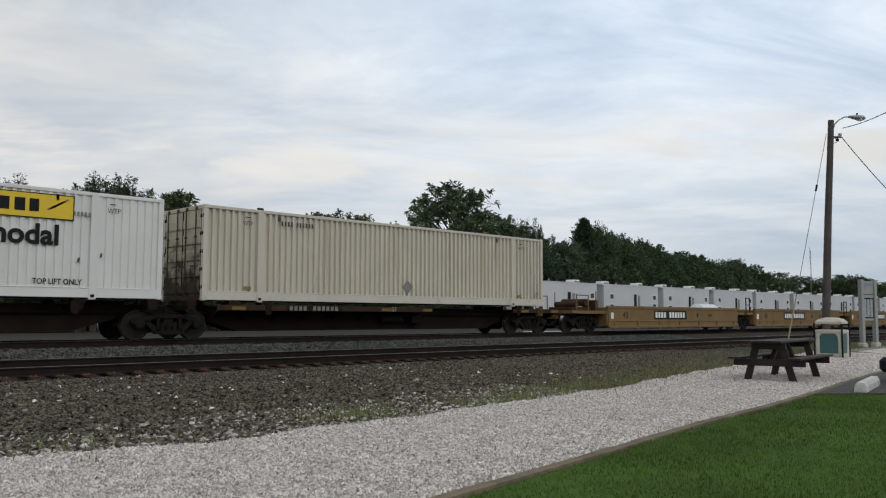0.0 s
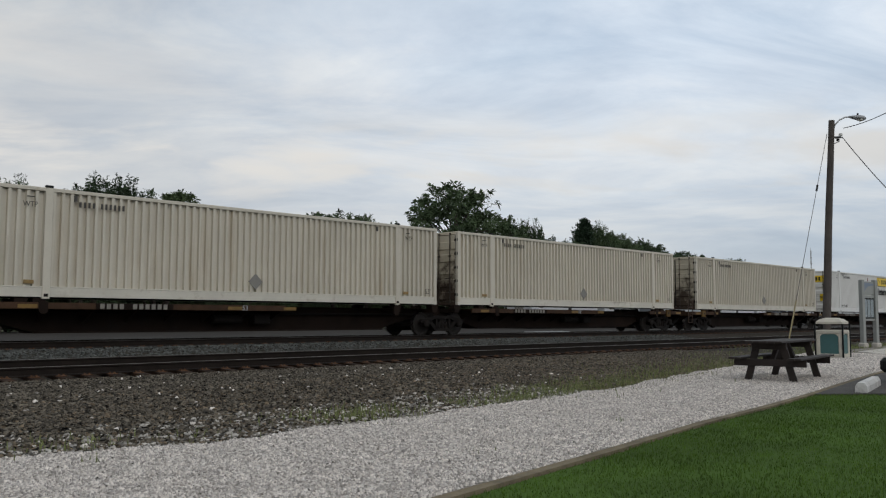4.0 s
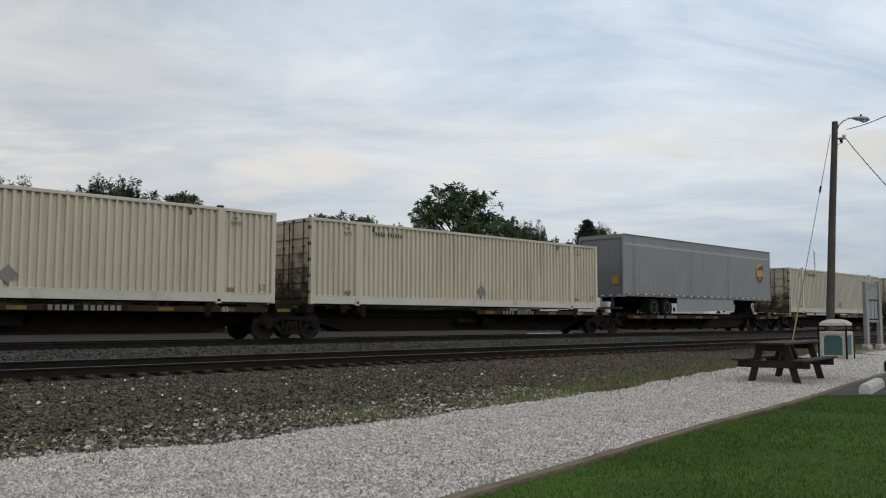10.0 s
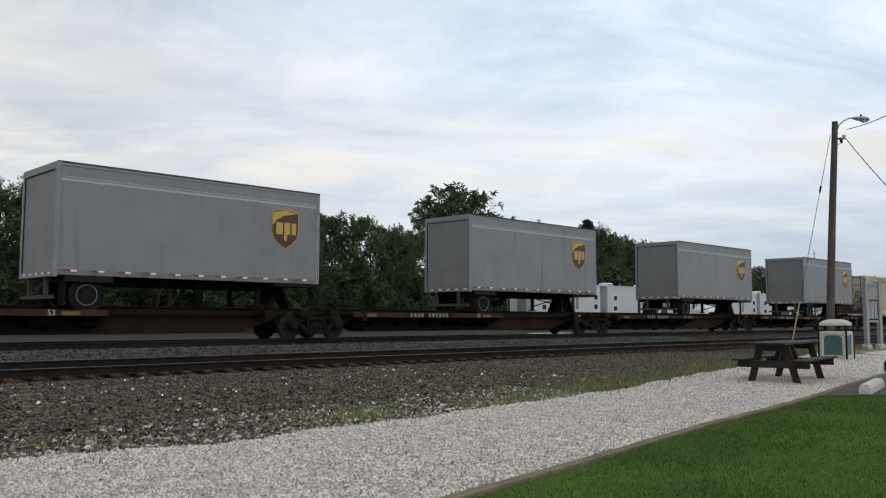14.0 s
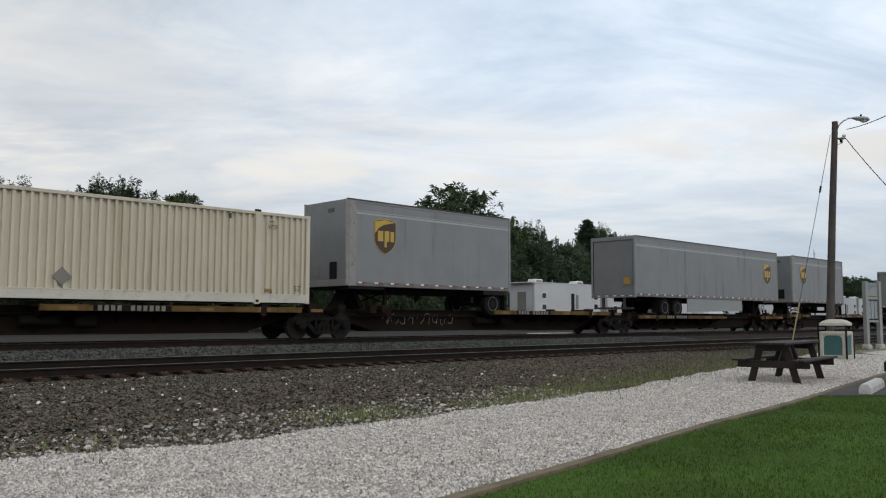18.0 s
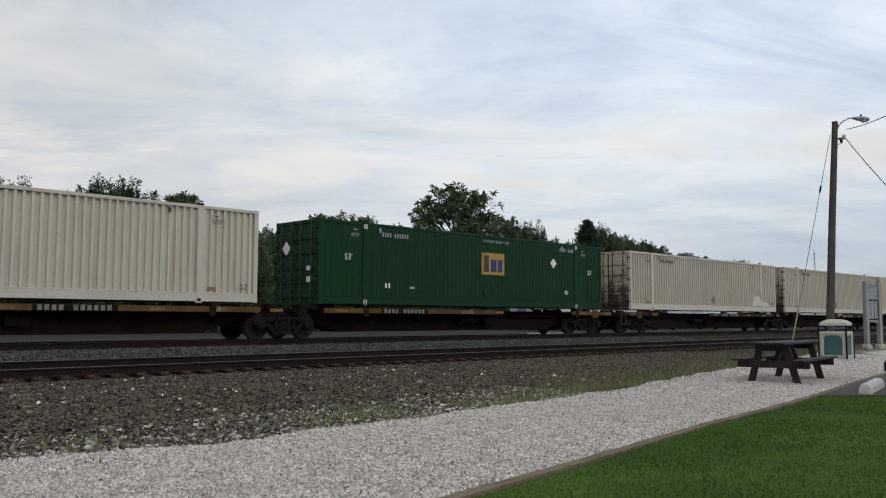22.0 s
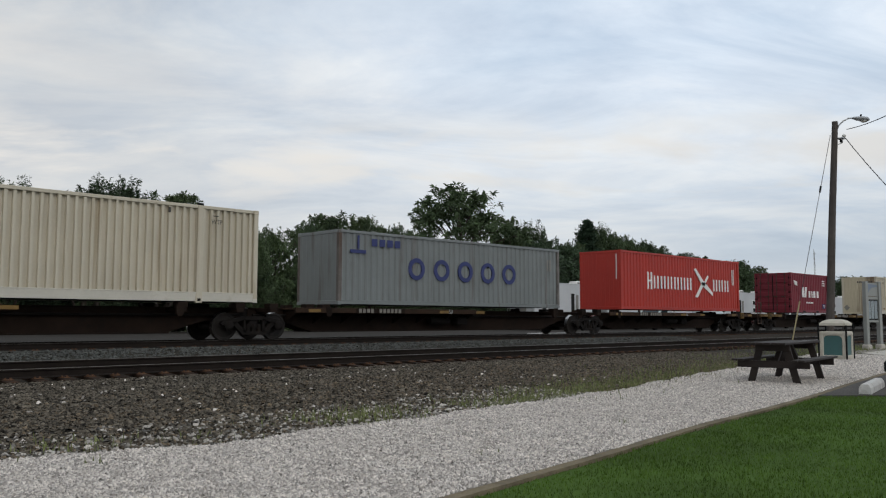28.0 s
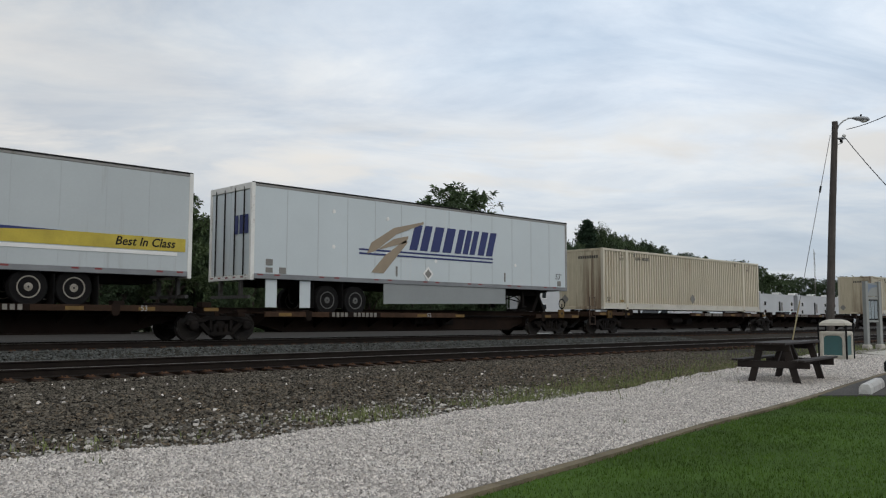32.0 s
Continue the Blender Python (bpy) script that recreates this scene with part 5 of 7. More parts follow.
def cream_box(skin, label):
    c = domestic53("shipping_container", label, skin, M_CREAM_END, True, M_INK, M_GREYMARK)
    for x in (1.42, 14.45):
        part("sticker", Mesh().box(x, x + 0.25, -FACE - 0.004, -FACE + 0.02, 0.36, 0.46), M_OCHRE, c, "small orange sticker")
    words("53'", 0.26, "painted_number", M_INK, c, (15.52, -FACE - 0.004, 0.40), "grey painted number")
    return c


cream = cream_box(M_CREAM, "cream corrugated 53-foot container with stained double doors")
yellowed = cream_box(M_CREAM_WARM, "yellowed cream corrugated 53-foot container with stained double doors")
front = domestic53("shipping_container", "cream corrugated 53-foot container with rust-streaked plain end", M_CREAM_WARM, M_CREAM_FRONT, False, M_INK, M_GREYMARK)
m = Mesh()
for q in range(9):
    m.box(-0.006, 0.002, 0.05 - q * 0.13, 0.13 - q * 0.13, 2.42, 2.56)
part("number_bar", m, M_INK, front)
words("53'", 0.26, "painted_number", M_INK, front, (0.28, -FACE - 0.004, 0.40), "grey painted number")
part("sticker", Mesh().box(1.42, 1.68, -FACE - 0.004, -FACE + 0.02, 0.36, 0.46), M_OCHRE, front, "small orange sticker")
part("placard", Mesh().prism([(0.72, 0.5), (0.95, 0.27), (1.18, 0.5), (0.95, 0.73)], -0.012, 0.0, "x"), M_GREYMARK, front)
hunt = domestic53("shipping_container", "white corrugated 53-foot container with yellow name panel", M_WHITE, M_WHITE_END, True, M_INK, M_WMARK, rib=(0.045, 0.42, 0.08))
p = part("name_panel", Mesh().box(9.72, 13.62, -FACE - 0.004, -FACE + 0.02, 2.06, 2.72), M_YMARK, hunt, "yellow panel with black bars and a scroll at each end")
m = Mesh()
for a, b in ((10.62, 10.76), (10.90, 11.16), (11.36, 11.62), (11.74, 12.00), (12.12, 12.38), (12.48, 12.72)):
    m.box(a, b, -FACE - 0.008, -FACE - 0.002, 2.23, 2.56)
m.box(9.72, 13.62, -FACE - 0.008, -FACE - 0.002, 2.06, 2.085).box(9.72, 13.62, -FACE - 0.008, -FACE - 0.002, 2.695, 2.72)
m.box(9.72, 9.75, -FACE - 0.008, -FACE - 0.002, 2.085, 2.695).box(13.59, 13.62, -FACE - 0.008, -FACE - 0.002, 2.085, 2.695)
part("name_mark", m, M_BLACK, p)
m = Mesh()
for x, d in ((9.85, 1), (13.49, -1)):
    for k in range(3):
        m.prism([(x + d * 0.1 * k, 2.60 - 0.06 * k), (x + d * (0.42 + 0.06 * k), 2.34 - 0.03 * k), (x + d * (0.46 + 0.06 * k), 2.37 - 0.03 * k), (x + d * (0.05 + 0.1 * k), 2.63 - 0.06 * k)], -FACE - 0.008, -FACE - 0.002)
part("scroll_mark", m, M_OCHRE, p, "thin brown scroll lines")
words("Intermodal", 0.74, "lettering", M_BLACK, hunt, (9.92, -FACE - 0.004, 1.40), "dark green-black lettering", squeeze=1.02, bold=0.022)
words("TOP LIFT ONLY", 0.205, "lettering", M_BLACK, hunt, (2.14, -FACE - 0.004, 0.36), "small black lettering", squeeze=0.88, bold=0.004)
words("TOP LIFT ONLY", 0.205, "lettering", M_BLACK, hunt, (12.62, -FACE - 0.004, 0.36), "small black lettering", squeeze=0.88, bold=0.004)
for x, z in ((14.35, 1.10), (13.75, 0.95), (7.4, 1.9)):
    part("paint_scar", Mesh().prism([(x, z), (x + 0.05, z + 0.03), (x + 0.06, z + 0.14), (x + 0.01, z + 0.12)], -FACE - 0.003, -FACE + 0.02), M_INK, hunt)
part("marker_slot", Mesh().box(7.62, 7.69, -FACE - 0.006, -FACE + 0.02, 2.28, 2.62), M_REDMARK, hunt, "dark red marker")
bars(hunt, 13.2, 2.2, 9, 0.06, 0.12, 0.04, M_GREYMARK, -FACE)
bars(hunt, 2.3, 2.7, 12, 0.05, 0.09, 0.04, M_GREYMARK, -FACE)
p = part("door_panel", Mesh().box(-0.02, -0.01, -1.1, 1.0, 2.1, 2.55), M_YMARK, hunt, "yellow panel on the doors")
m = Mesh()
for q in range(7):
    m.box(-0.026, -0.018, -0.7 + q * 0.2, -0.58 + q * 0.2, 2.2, 2.45)
part("name_mark", m, M_BLACK, p)
part("door_panel", Mesh().box(-0.02, -0.01, -0.95, -0.65, 0.75, 1.25), M_YMARK, hunt, "yellow panel on the doors")
green = domestic53("shipping_container", "dark green corrugated 53-foot container with yellow emblem panel", M_GREEN, M_GREEN, True, M_LINE, M_GREEN, rib=(0.014, 0.6, 0.1))
p = part("emblem_panel", Mesh().box(7.95, 9.3, -FACE - 0.004, -FACE + 0.02, 1.30, 2.18), M_ORANGE, green, "ochre panel with dark blue bars")
m = Mesh()
for a, b, c0, c1 in ((8.48, 8.82, 1.42, 1.92), (8.90, 9.18, 1.42, 1.92)):
    m.box(a, b, -FACE - 0.008, -FACE - 0.002, c0, c1)
part("emblem_mark", m, M_NAVY, p)
part("emblem_mark", Mesh().box(8.06, 8.36, -FACE - 0.008, -FACE - 0.002, 1.40, 2.08), M_BROWN, p)
diamond(green, 12.55, 1.96, 0.21, M_WMARK, -FACE - 0.004)
bars(green, 13.0, 2.5, 9, 0.055, 0.15, 0.06, M_LINE, -FACE - 0.002, skip=(4,))
words("WARNING HIGH CUBE", 0.155, "lettering", M_LINE, green, (8.0, -FACE - 0.004, 2.60), "small pale lettering")
words("53'", 0.30, "painted_number", M_WMARK, green, (15.05, -FACE - 0.004, 1.55), "white painted number")
words("53'", 0.30, "painted_number", M_WMARK, green, (1.05, -FACE - 0.004, 1.55), "white painted number")
bars(green, 2.9, 0.62, 2, 0.07, 0.17, 0.08, M_WMARK, -FACE - 0.002, "marking_bar")
bars(green, 13.35, 0.62, 2, 0.06, 0.17, 0.07, M_WMARK, -FACE - 0.002, "marking_bar")
bars(green, 4.1, 0.62, 3, 0.04, 0.08, 0.04, M_WMARK, -FACE - 0.002, "marking_bar")
for x in (1.98, 14.174):
    for z in (0.02, 2.66):
        part("casting_mark", Mesh().box(x - 0.07, x - 0.025, -FACE - 0.018, -FACE + 0.02, z, z + 0.16).box(x + 0.025, x + 0.07, -FACE - 0.018, -FACE + 0.02, z, z + 0.16), M_WMARK, green, "white marks on the lift casting")
m = Mesh()
m.prism([(0.35, 1.95), (0.6, 1.7), (0.85, 1.95), (0.6, 2.2)], -0.03, -0.02, "x").box(-0.03, -0.02, -0.9, -0.62, 0.75, 0.95).box(-0.03, -0.02, -0.9, -0.62, 1.15, 1.3)
part("door_sheet", m, M_WMARK, green, "white notices on the doors")

grey40 = container("shipping_container", "weathered grey 40-foot container with blue ring marks and rust streaks", 12.192, 2.438, 2.591, M_COSCO, M_COSCO, None, False, 0.28, (0.045, 0.32, 0.16), 0.17, M_COSCO, post_mat=M_RUSTPOST)
yb = -1.219
for q in range(5):
    xc = 3.62 + q * 1.30
    part("ring_mark", Mesh().turn([(-0.004, 0.25), (-0.004, 0.41), (0.03, 0.41), (0.03, 0.25), (-0.004, 0.25)], (xc, yb, 1.36), 26), M_NAVY, grey40, "navy blue ring")
bars(grey40, 1.45, 2.08, 4, 0.26, 0.26, 0.10, M_NAVY, yb, "marking_bar")
part("marking_bar", Mesh().box(0.82, 0.90, yb - 0.004, yb + 0.02, 1.95, 2.42).box(0.5, 1.2, yb - 0.004, yb + 0.02, 1.80, 1.92), M_NAVY, grey40)
bars(grey40, 11.3, 1.6, 2, 0.10, 0.5, 0.08, M_GREYMARK, yb, "marking_bar")

red40 = container("shipping_container", "bright red 40-foot container with white word-shaped bars", 12.192, 2.438, 2.896, M_RED, M_RED, None, False, 0.28, (0.045, 0.32, 0.16), 0.17, M_RED)
m = Mesh()
for a, b, c0, c1 in ((2.35, 2.47, 1.05, 1.92), (2.66, 2.78, 1.05, 1.92), (2.47, 2.66, 1.44, 1.53)):
    m.box(a, b, yb - 0.006, yb + 0.02, c0, c1)
for q in range(6):
    xq = 2.95 + q * 0.66
    m.box(xq, xq + 0.12, yb - 0.006, yb + 0.02, 1.1, 1.75).box(xq + 0.32, xq + 0.44, yb - 0.006, yb + 0.02, 1.1, 1.75)
for q in range(3):
    xq = 9.1 + q * 0.66
    m.box(xq, xq + 0.12, yb - 0.006, yb + 0.02, 1.1, 1.75).box(xq + 0.32, xq + 0.44, yb - 0.006, yb + 0.02, 1.1, 1.75)
part("word_mark", m, M_WMARK, red40, "white lettering bars")
m = Mesh()
for pts in ([(7.0, 2.25), (7.2, 2.3), (8.1, 1.55), (7.9, 1.35)], [(7.1, 0.75), (7.35, 0.72), (8.1, 1.5), (7.9, 1.6)], [(7.95, 1.35), (9.0, 0.85), (9.05, 1.0), (8.1, 1.6)], [(7.95, 1.45), (8.45, 1.95), (8.6, 1.9), (8.1, 1.35)]):
    m.prism(pts, yb - 0.006, yb + 0.02)
part("bird_emblem", m, M_WMARK, red40, "white four-pointed wing emblem")
part("stripe", Mesh().box(-0.008, 0.0, -0.98, -0.93, 1.5, 2.7), M_WMARK, red40)
bars(red40, 11.3, 1.5, 2, 0.07, 0.9, 0.08, M_WMARK, yb, "marking_bar")

kline = container("shipping_container", "crimson 20-foot container with white word-shaped bars", 6.058, 2.438, 2.591, M_CRIMSON, M_CRIMSON, None, True, 0.28, (0.045, 0.32, 0.16), 0.17, M_CRIMSON)
m = Mesh()
m.box(1.70, 1.95, yb - 0.006, yb + 0.02, 1.02, 1.70).prism([(2.02, 1.02), (2.30, 1.02), (2.48, 1.70), (2.2, 1.70)], yb - 0.006, yb + 0.02)
for a, w in ((2.75, 0.34), (3.22, 0.16), (3.5, 0.44), (4.08, 0.38)):
    m.box(a, a + w * 0.7, yb - 0.006, yb + 0.02, 1.02, 1.45)
part("word_mark", m, M_WMARK, kline, "white lettering bars")
for xq in (1.95, 4.1):
    part("fork_pocket", Mesh().box(xq - 0.18, xq + 0.18, yb - 0.006, yb + 0.05, 0.03, 0.14), M_BLACK, kline)
bars(kline, 2.3, 0.62, 10, 0.085, 0.10, 0.03, M_WMARK, yb, "lettering_bar")
part("flag_mark", Mesh().prism([(0.45, 2.1), (0.9, 2.02), (0.95, 1.75), (0.55, 1.82)], yb - 0.006, yb + 0.02), M_WMARK, kline, "small white flag mark")
for q in range(3):
    bars(kline, 5.0, 2.12 - q * 0.15, 4, 0.08, 0.09, 0.03, M_WMARK, yb)
words("TIR", 0.24, "lettering", M_WMARK, kline, (5.05, yb - 0.012, 0.36), "white letters on a blue plate")
part("blue_plate", Mesh().box(4.98, 5.45, yb - 0.006, yb + 0.02, 0.30, 0.60), M_NAVY, kline)

ups28 = trailer("pup_trailer", "short pale grey trailer with brown shield and roll-up door", 8.53, M_GREYTR, M_GREYDOOR)
shield(ups28, 7.15, 3.55, 1.28, -FACE)
ups28r = trailer("pup_trailer", "short pale grey trailer with brown shield, nose to the rear", 8.53, M_GREYTR, M_GREYDOOR, nose_left=True)
shield(ups28r, 1.72, 3.60, 1.28, -FACE)
ups53 = trailer("long_trailer", "long pale grey trailer with brown shield and side skirt", 16.154, M_GREYTR, M_GREYDOOR, axles=(2.95, 4.2), skirt=(5.05, 11.3))
shield(ups53, 14.65, 3.45, 1.28, -FACE)
part("sticker", Mesh().box(-0.02, 0.03, -1.0, -0.65, 2.4, 2.75), M_ORANGE, ups53, "faded orange sticker")
swift = trailer("long_trailer", "long white panelled trailer with blue slanted marking", 16.154, M_WHTR, M_WHTR, axles=(3.05, 4.25), skirt=(5.45, 12.0), panels=13, roll=False, stripe=False, rim=M_RIMGREY, frame_mat=M_WHITE_END, low=1.92, top=4.95)
for xq in (0.62, 1.92):
    part("white_flap", Mesh().box(xq, xq + 0.42, -1.2, -1.16, 1.02, 1.92, 0.01), M_WHTR, swift, "white mud flap")
m = Mesh()
for q, (a, w) in enumerate(((6.65, 1.0), (7.72, 1.2), (9.0, 0.34), (9.45, 0.75), (10.3, 0.95))):
    h = 0.95
    sl = 0.28
    def sheared(x0, x1, z0, z1):
        return [(x0 + sl * z0 / h, 3.2 + z0), (x1 + sl * z0 / h, 3.2 + z0), (x1 + sl * z1 / h, 3.2 + z1), (x0 + sl * z1 / h, 3.2 + z1)]
    if w < 0.5:
        m.prism(sheared(a, a + w, 0.0, h), -FACE - 0.004, -FACE + 0.02)
    else:
        m.prism(sheared(a, a + w * 0.38, 0.0, h), -FACE - 0.004, -FACE + 0.02).prism(sheared(a + w * 0.52, a + w * 0.9, 0.0, h), -FACE - 0.004, -FACE + 0.02)
part("word_mark", m, M_NAVY, swift, "blue slanted lettering bars")
part("underline", Mesh().box(4.3, 11.2, -FACE - 0.003, -FACE + 0.02, 2.92, 2.98).box(4.3, 11.2, -FACE - 0.003, -FACE + 0.02, 3.06, 3.12), M_NAVY, swift)
for pts in ([(4.65, 2.95), (4.85, 3.35), (5.9, 3.95), (7.35, 4.28), (7.35, 4.20), (6.0, 3.72), (5.0, 3.05)], [(5.1, 3.1), (5.9, 3.55), (6.6, 3.7), (6.5, 3.45), (5.9, 3.3)], [(4.85, 2.3), (5.4, 2.28), (6.55, 3.45), (6.45, 3.55), (5.5, 2.95)]):
    part("swoosh", Mesh().prism(pts, -FACE - 0.009, -FACE + 0.02), M_TAN, swift, "tan sweep with dark edge")
words("53'", 0.34, "painted_number", M_INK, swift, (15.25, -FACE - 0.004, 2.42), "grey slanted number", italic=0.2)
part("notice", Mesh().box(15.42, 15.66, -FACE - 0.004, -FACE + 0.02, 2.12, 2.34), M_GREYMARK, swift)
for x in (6.0, 11.9):
    part("vent_slot", Mesh().box(x, x + 0.07, -FACE - 0.006, -FACE + 0.02, 2.20, 2.56), M_GREYMARK, swift)
diamond(swift, 7.6, 2.35, 0.27, M_WMARK, -FACE - 0.002)
part("placard_edge", Mesh().prism([(7.43, 2.35), (7.6, 2.18), (7.77, 2.35), (7.6, 2.52)], -FACE - 0.012, -FACE - 0.008), M_GREYMARK, swift)
m = Mesh()
for xq, zq in ((3.2, 4.3), (3.2, 3.1), (5.6, 4.25), (5.6, 3.0), (8.0, 2.85), (12.6, 2.9)):
    m.turn([(-0.012, 0.03), (-0.008, 0.07), (0.01, 0.07)], (xq, -FACE + 0.01, zq), 12)
part("round_stud", m, M_WMARK, swift)
part("notice", Mesh().box(0.55, 0.8, -FACE - 0.004, -FACE + 0.02, 2.35, 2.55).box(0.55, 0.8, -FACE - 0.004, -FACE + 0.02, 2.12, 2.28).box(1.05, 1.3, -FACE - 0.004, -FACE + 0.02, 2.1, 2.3), M_GREYMARK, swift)
m = Mesh()
for q in range(3):
    m.box(-0.012, 0.0, -1.1 + q * 0.3, -0.9 + q * 0.3, 3.35, 3.95)
part("door_mark", m, M_NAVY, swift)
best = trailer("long_trailer", "long white panelled trailer with yellow and blue band", 16.154, M_WHTR2, M_WHTR2, nose_left=True, rim=M_RIM, frame_mat=M_WHITE_END, axles=(3.3, 4.45), skirt=(5.3, 12.0), panels=13, roll=False, stripe=False, low=1.88, top=4.95, wz=1.47)
part("band", Mesh().box(6.5, 15.95, -FACE - 0.003, -FACE + 0.02, 2.60, 2.98), M_FADEDYEL, best, "faded yellow band")
part("band", Mesh().box(6.5, 15.7, -FACE - 0.003, -FACE + 0.02, 2.47, 2.57), M_WMARK, best, "white strip")
part("band", Mesh().prism([(2.0, 3.12), (9.5, 3.03), (12.5, 2.985), (2.0, 2.60)], -FACE - 0.006, -FACE + 0.02), M_NAVY, best, "tapering blue band")
words("Best In Class", 0.34, "lettering", M_BLACK, best, (13.85, -FACE - 0.006, 2.70), "dark slanted lettering", italic=0.25, bold=0.006)

LOADS = []


def place(proto, u, lift=0.0):
    """Another like load whose left end stands u metres along the train; the first call takes the original."""
    ob = proto if not PROTO.get(proto.name) else copy_thing(proto, pose(0, 0, 0))
    PROTO[proto.name] = True
    LOADS.append((ob, u, lift))
    return ob


for u in (10.20, -25.80, -44.40, -61.69, -78.90, -96.22, -114.75, -152.03, -169.55, -305.83, -323.22, -340.75, -377.84):
    last = place(yellowed if u in (-152.03, -169.55, -305.83) else cream, u, BASE)
    if u == -340.75:
        part("repaired_patch", Mesh().prism([(12.95, 0.33), (13.05, 0.62), (13.2, 0.90), (13.85, 0.94), (14.0, 0.64), (14.3, 0.55), (14.85, 0.60), (15.3, 0.33)], -FACE - 0.016, -FACE + 0.02), M_FADED, last, "pale repaired patch")
    if u == -78.90:
        for pts in ([(14.95, 2.12), (15.05, 2.18), (15.12, 1.72), (15.02, 1.55), (14.93, 1.70)], [(15.16, 2.05), (15.26, 2.10), (15.30, 1.80), (15.22, 1.62), (15.15, 1.75)], [(15.42, 2.20), (15.50, 2.12), (15.47, 1.78), (15.40, 1.86)],
                    [(15.20, 1.30), (15.28, 1.34), (15.26, 1.05), (15.19, 1.12)], [(14.45, 1.1), (14.50, 1.12), (14.49, 0.7), (14.44, 0.75)]):
            part("paint_scar", Mesh().prism(pts, -FACE - 0.003, -FACE + 0.02), M_INK, last, "dark scraped patch")
for u in (-412.65, -483.80, -519.35):
    place(front, u, BASE)
place(hunt, -7.22, BASE)
for u in (-359.35, -395.25):
    place(green, u, BASE)
place(kline, -428.05, BASE)
place(red40, -447.42, BASE)
place(grey40, -464.43, BASE)
for u in (-180.95, -196.98, -212.80, -228.55):
    place(ups28, u)
for u in (-252.0, -288.15):
    place(ups28r, u)
for u in (-133.76, -270.33):
    place(ups53, u)
place(swift, -538.25)
place(best, -556.4)

# ---- cars, from joint to joint; c marks a coupled end
JOINTS = [("c", 27.95), ("j", 9.3), ("j", -8.45), ("c", -27.0), ("j", -45.0), ("j", -62.3), ("j", -80.0), ("j", -97.4), ("c", -116.15), ("j", -134.8), ("j", -152.6), ("c", -171.05),
          ("j", -188.85), ("j", -204.0), ("j", -219.95), ("j", -236.2), ("c", -253.05), ("j", -271.4), ("j", -288.9), ("j", -306.1), ("j", -323.85), ("c", -341.9),
          ("j", -360.5), ("j", -378.1), ("j", -395.85), ("j", -413.0), ("c", -433.3), ("j", -449.9), ("j", -467.6), ("j", -485.0), ("j", -502.1), ("c", -520.75), ("j", -539.1), ("c", -558.0)]
CARS = []
for i in range(len(JOINTS) - 1):
    (k1, hi), (k0, lo) = JOINTS[i], JOINTS[i + 1]
    car = spine_unit(hi - lo, k0 == "c", k1 == "c", lo, long_left=lo in (9.3, -8.45, -45.0, -62.3, -80.0, -97.4, -134.8, -188.85, -204.0, -219.95, -236.2, -271.4, -360.5, -449.9, -467.6, -485.0, -502.1, -539.1), graffiti=lo == -288.9,
                     text="ALL PURPOSE SPINE CAR" if lo == -395.85 else "", drop=0.14 if lo in (-134.8, -188.85, -204.0, -219.95, -236.2, -271.4, -539.1) else 0.0, bright=lo in (-288.9, -306.1, -433.3, -413.0, -395.85, -378.1, -360.5, -271.4, -253.05, -97.4, -116.15))
    CARS.append((car, lo, 0.0))
for q in range(5):
    lo = 28.1 + (0.0 if q == 0 else 17.2 + 15.5 * (q - 1))
    CARS.append((well_unit(17.2 if q == 0 else 15.5, q == 0, lo), lo, 0.0))

# ---------------------------------------------------------------- things beside the path
M_TABLE = mat("dark_stained_table_timber", (0.020, 0.013, 0.010), 0.75, var=0.3, scale=2, fine=30, bump=0.3)
M_POLE = mat("weathered_pole_timber", (0.078, 0.067, 0.060), 0.9, var=0.35, scale=2, fine=30, bump=0.5, dirt=(0.05, 0.035, 0.03), amount=0.45, streak=True)
M_AGG = mat("pale_aggregate_concrete", (0.50, 0.47, 0.40), 0.85, var=0.15, scale=3, fine=60, bump=0.4)
M_TEAL = mat("teal_bin_panel", (0.040, 0.115, 0.115), 0.5, var=0.12, scale=2, fine=30, bump=0.05)
M_CABLE = mat("black_cable", (0.03, 0.03, 0.033), 0.6, var=0.1, bump=0.0)
M_LAMP = mat("grey_lamp_housing", (0.30, 0.31, 0.32), 0.45, 0.2, var=0.08, scale=4, fine=40, bump=0.05)
M_LENS = mat("lamp_lens", (0.62, 0.62, 0.58), 0.2, var=0.04, bump=0.0)
M_SIGN = mat("pale_sign_post_paint", (0.27, 0.28, 0.265), 0.6, var=0.08, scale=2, fine=30, bump=0.1)
M_SIGNTOP = mat("blue_grey_sign_top", (0.16, 0.20, 0.26), 0.4, var=0.1, bump=0.0)
M_POSTER = mat("pale_poster", (0.35, 0.42, 0.46), 0.4, var=0.2, scale=6, fine=30, bump=0.0)
M_GLASS = glass_mat("dark_window_glass", (0.02, 0.025, 0.03))
M_STEEL = mat("galvanised_steel", (0.36, 0.37, 0.38), 0.45, 0.6, var=0.12, scale=4, fine=40, bump=0.05)


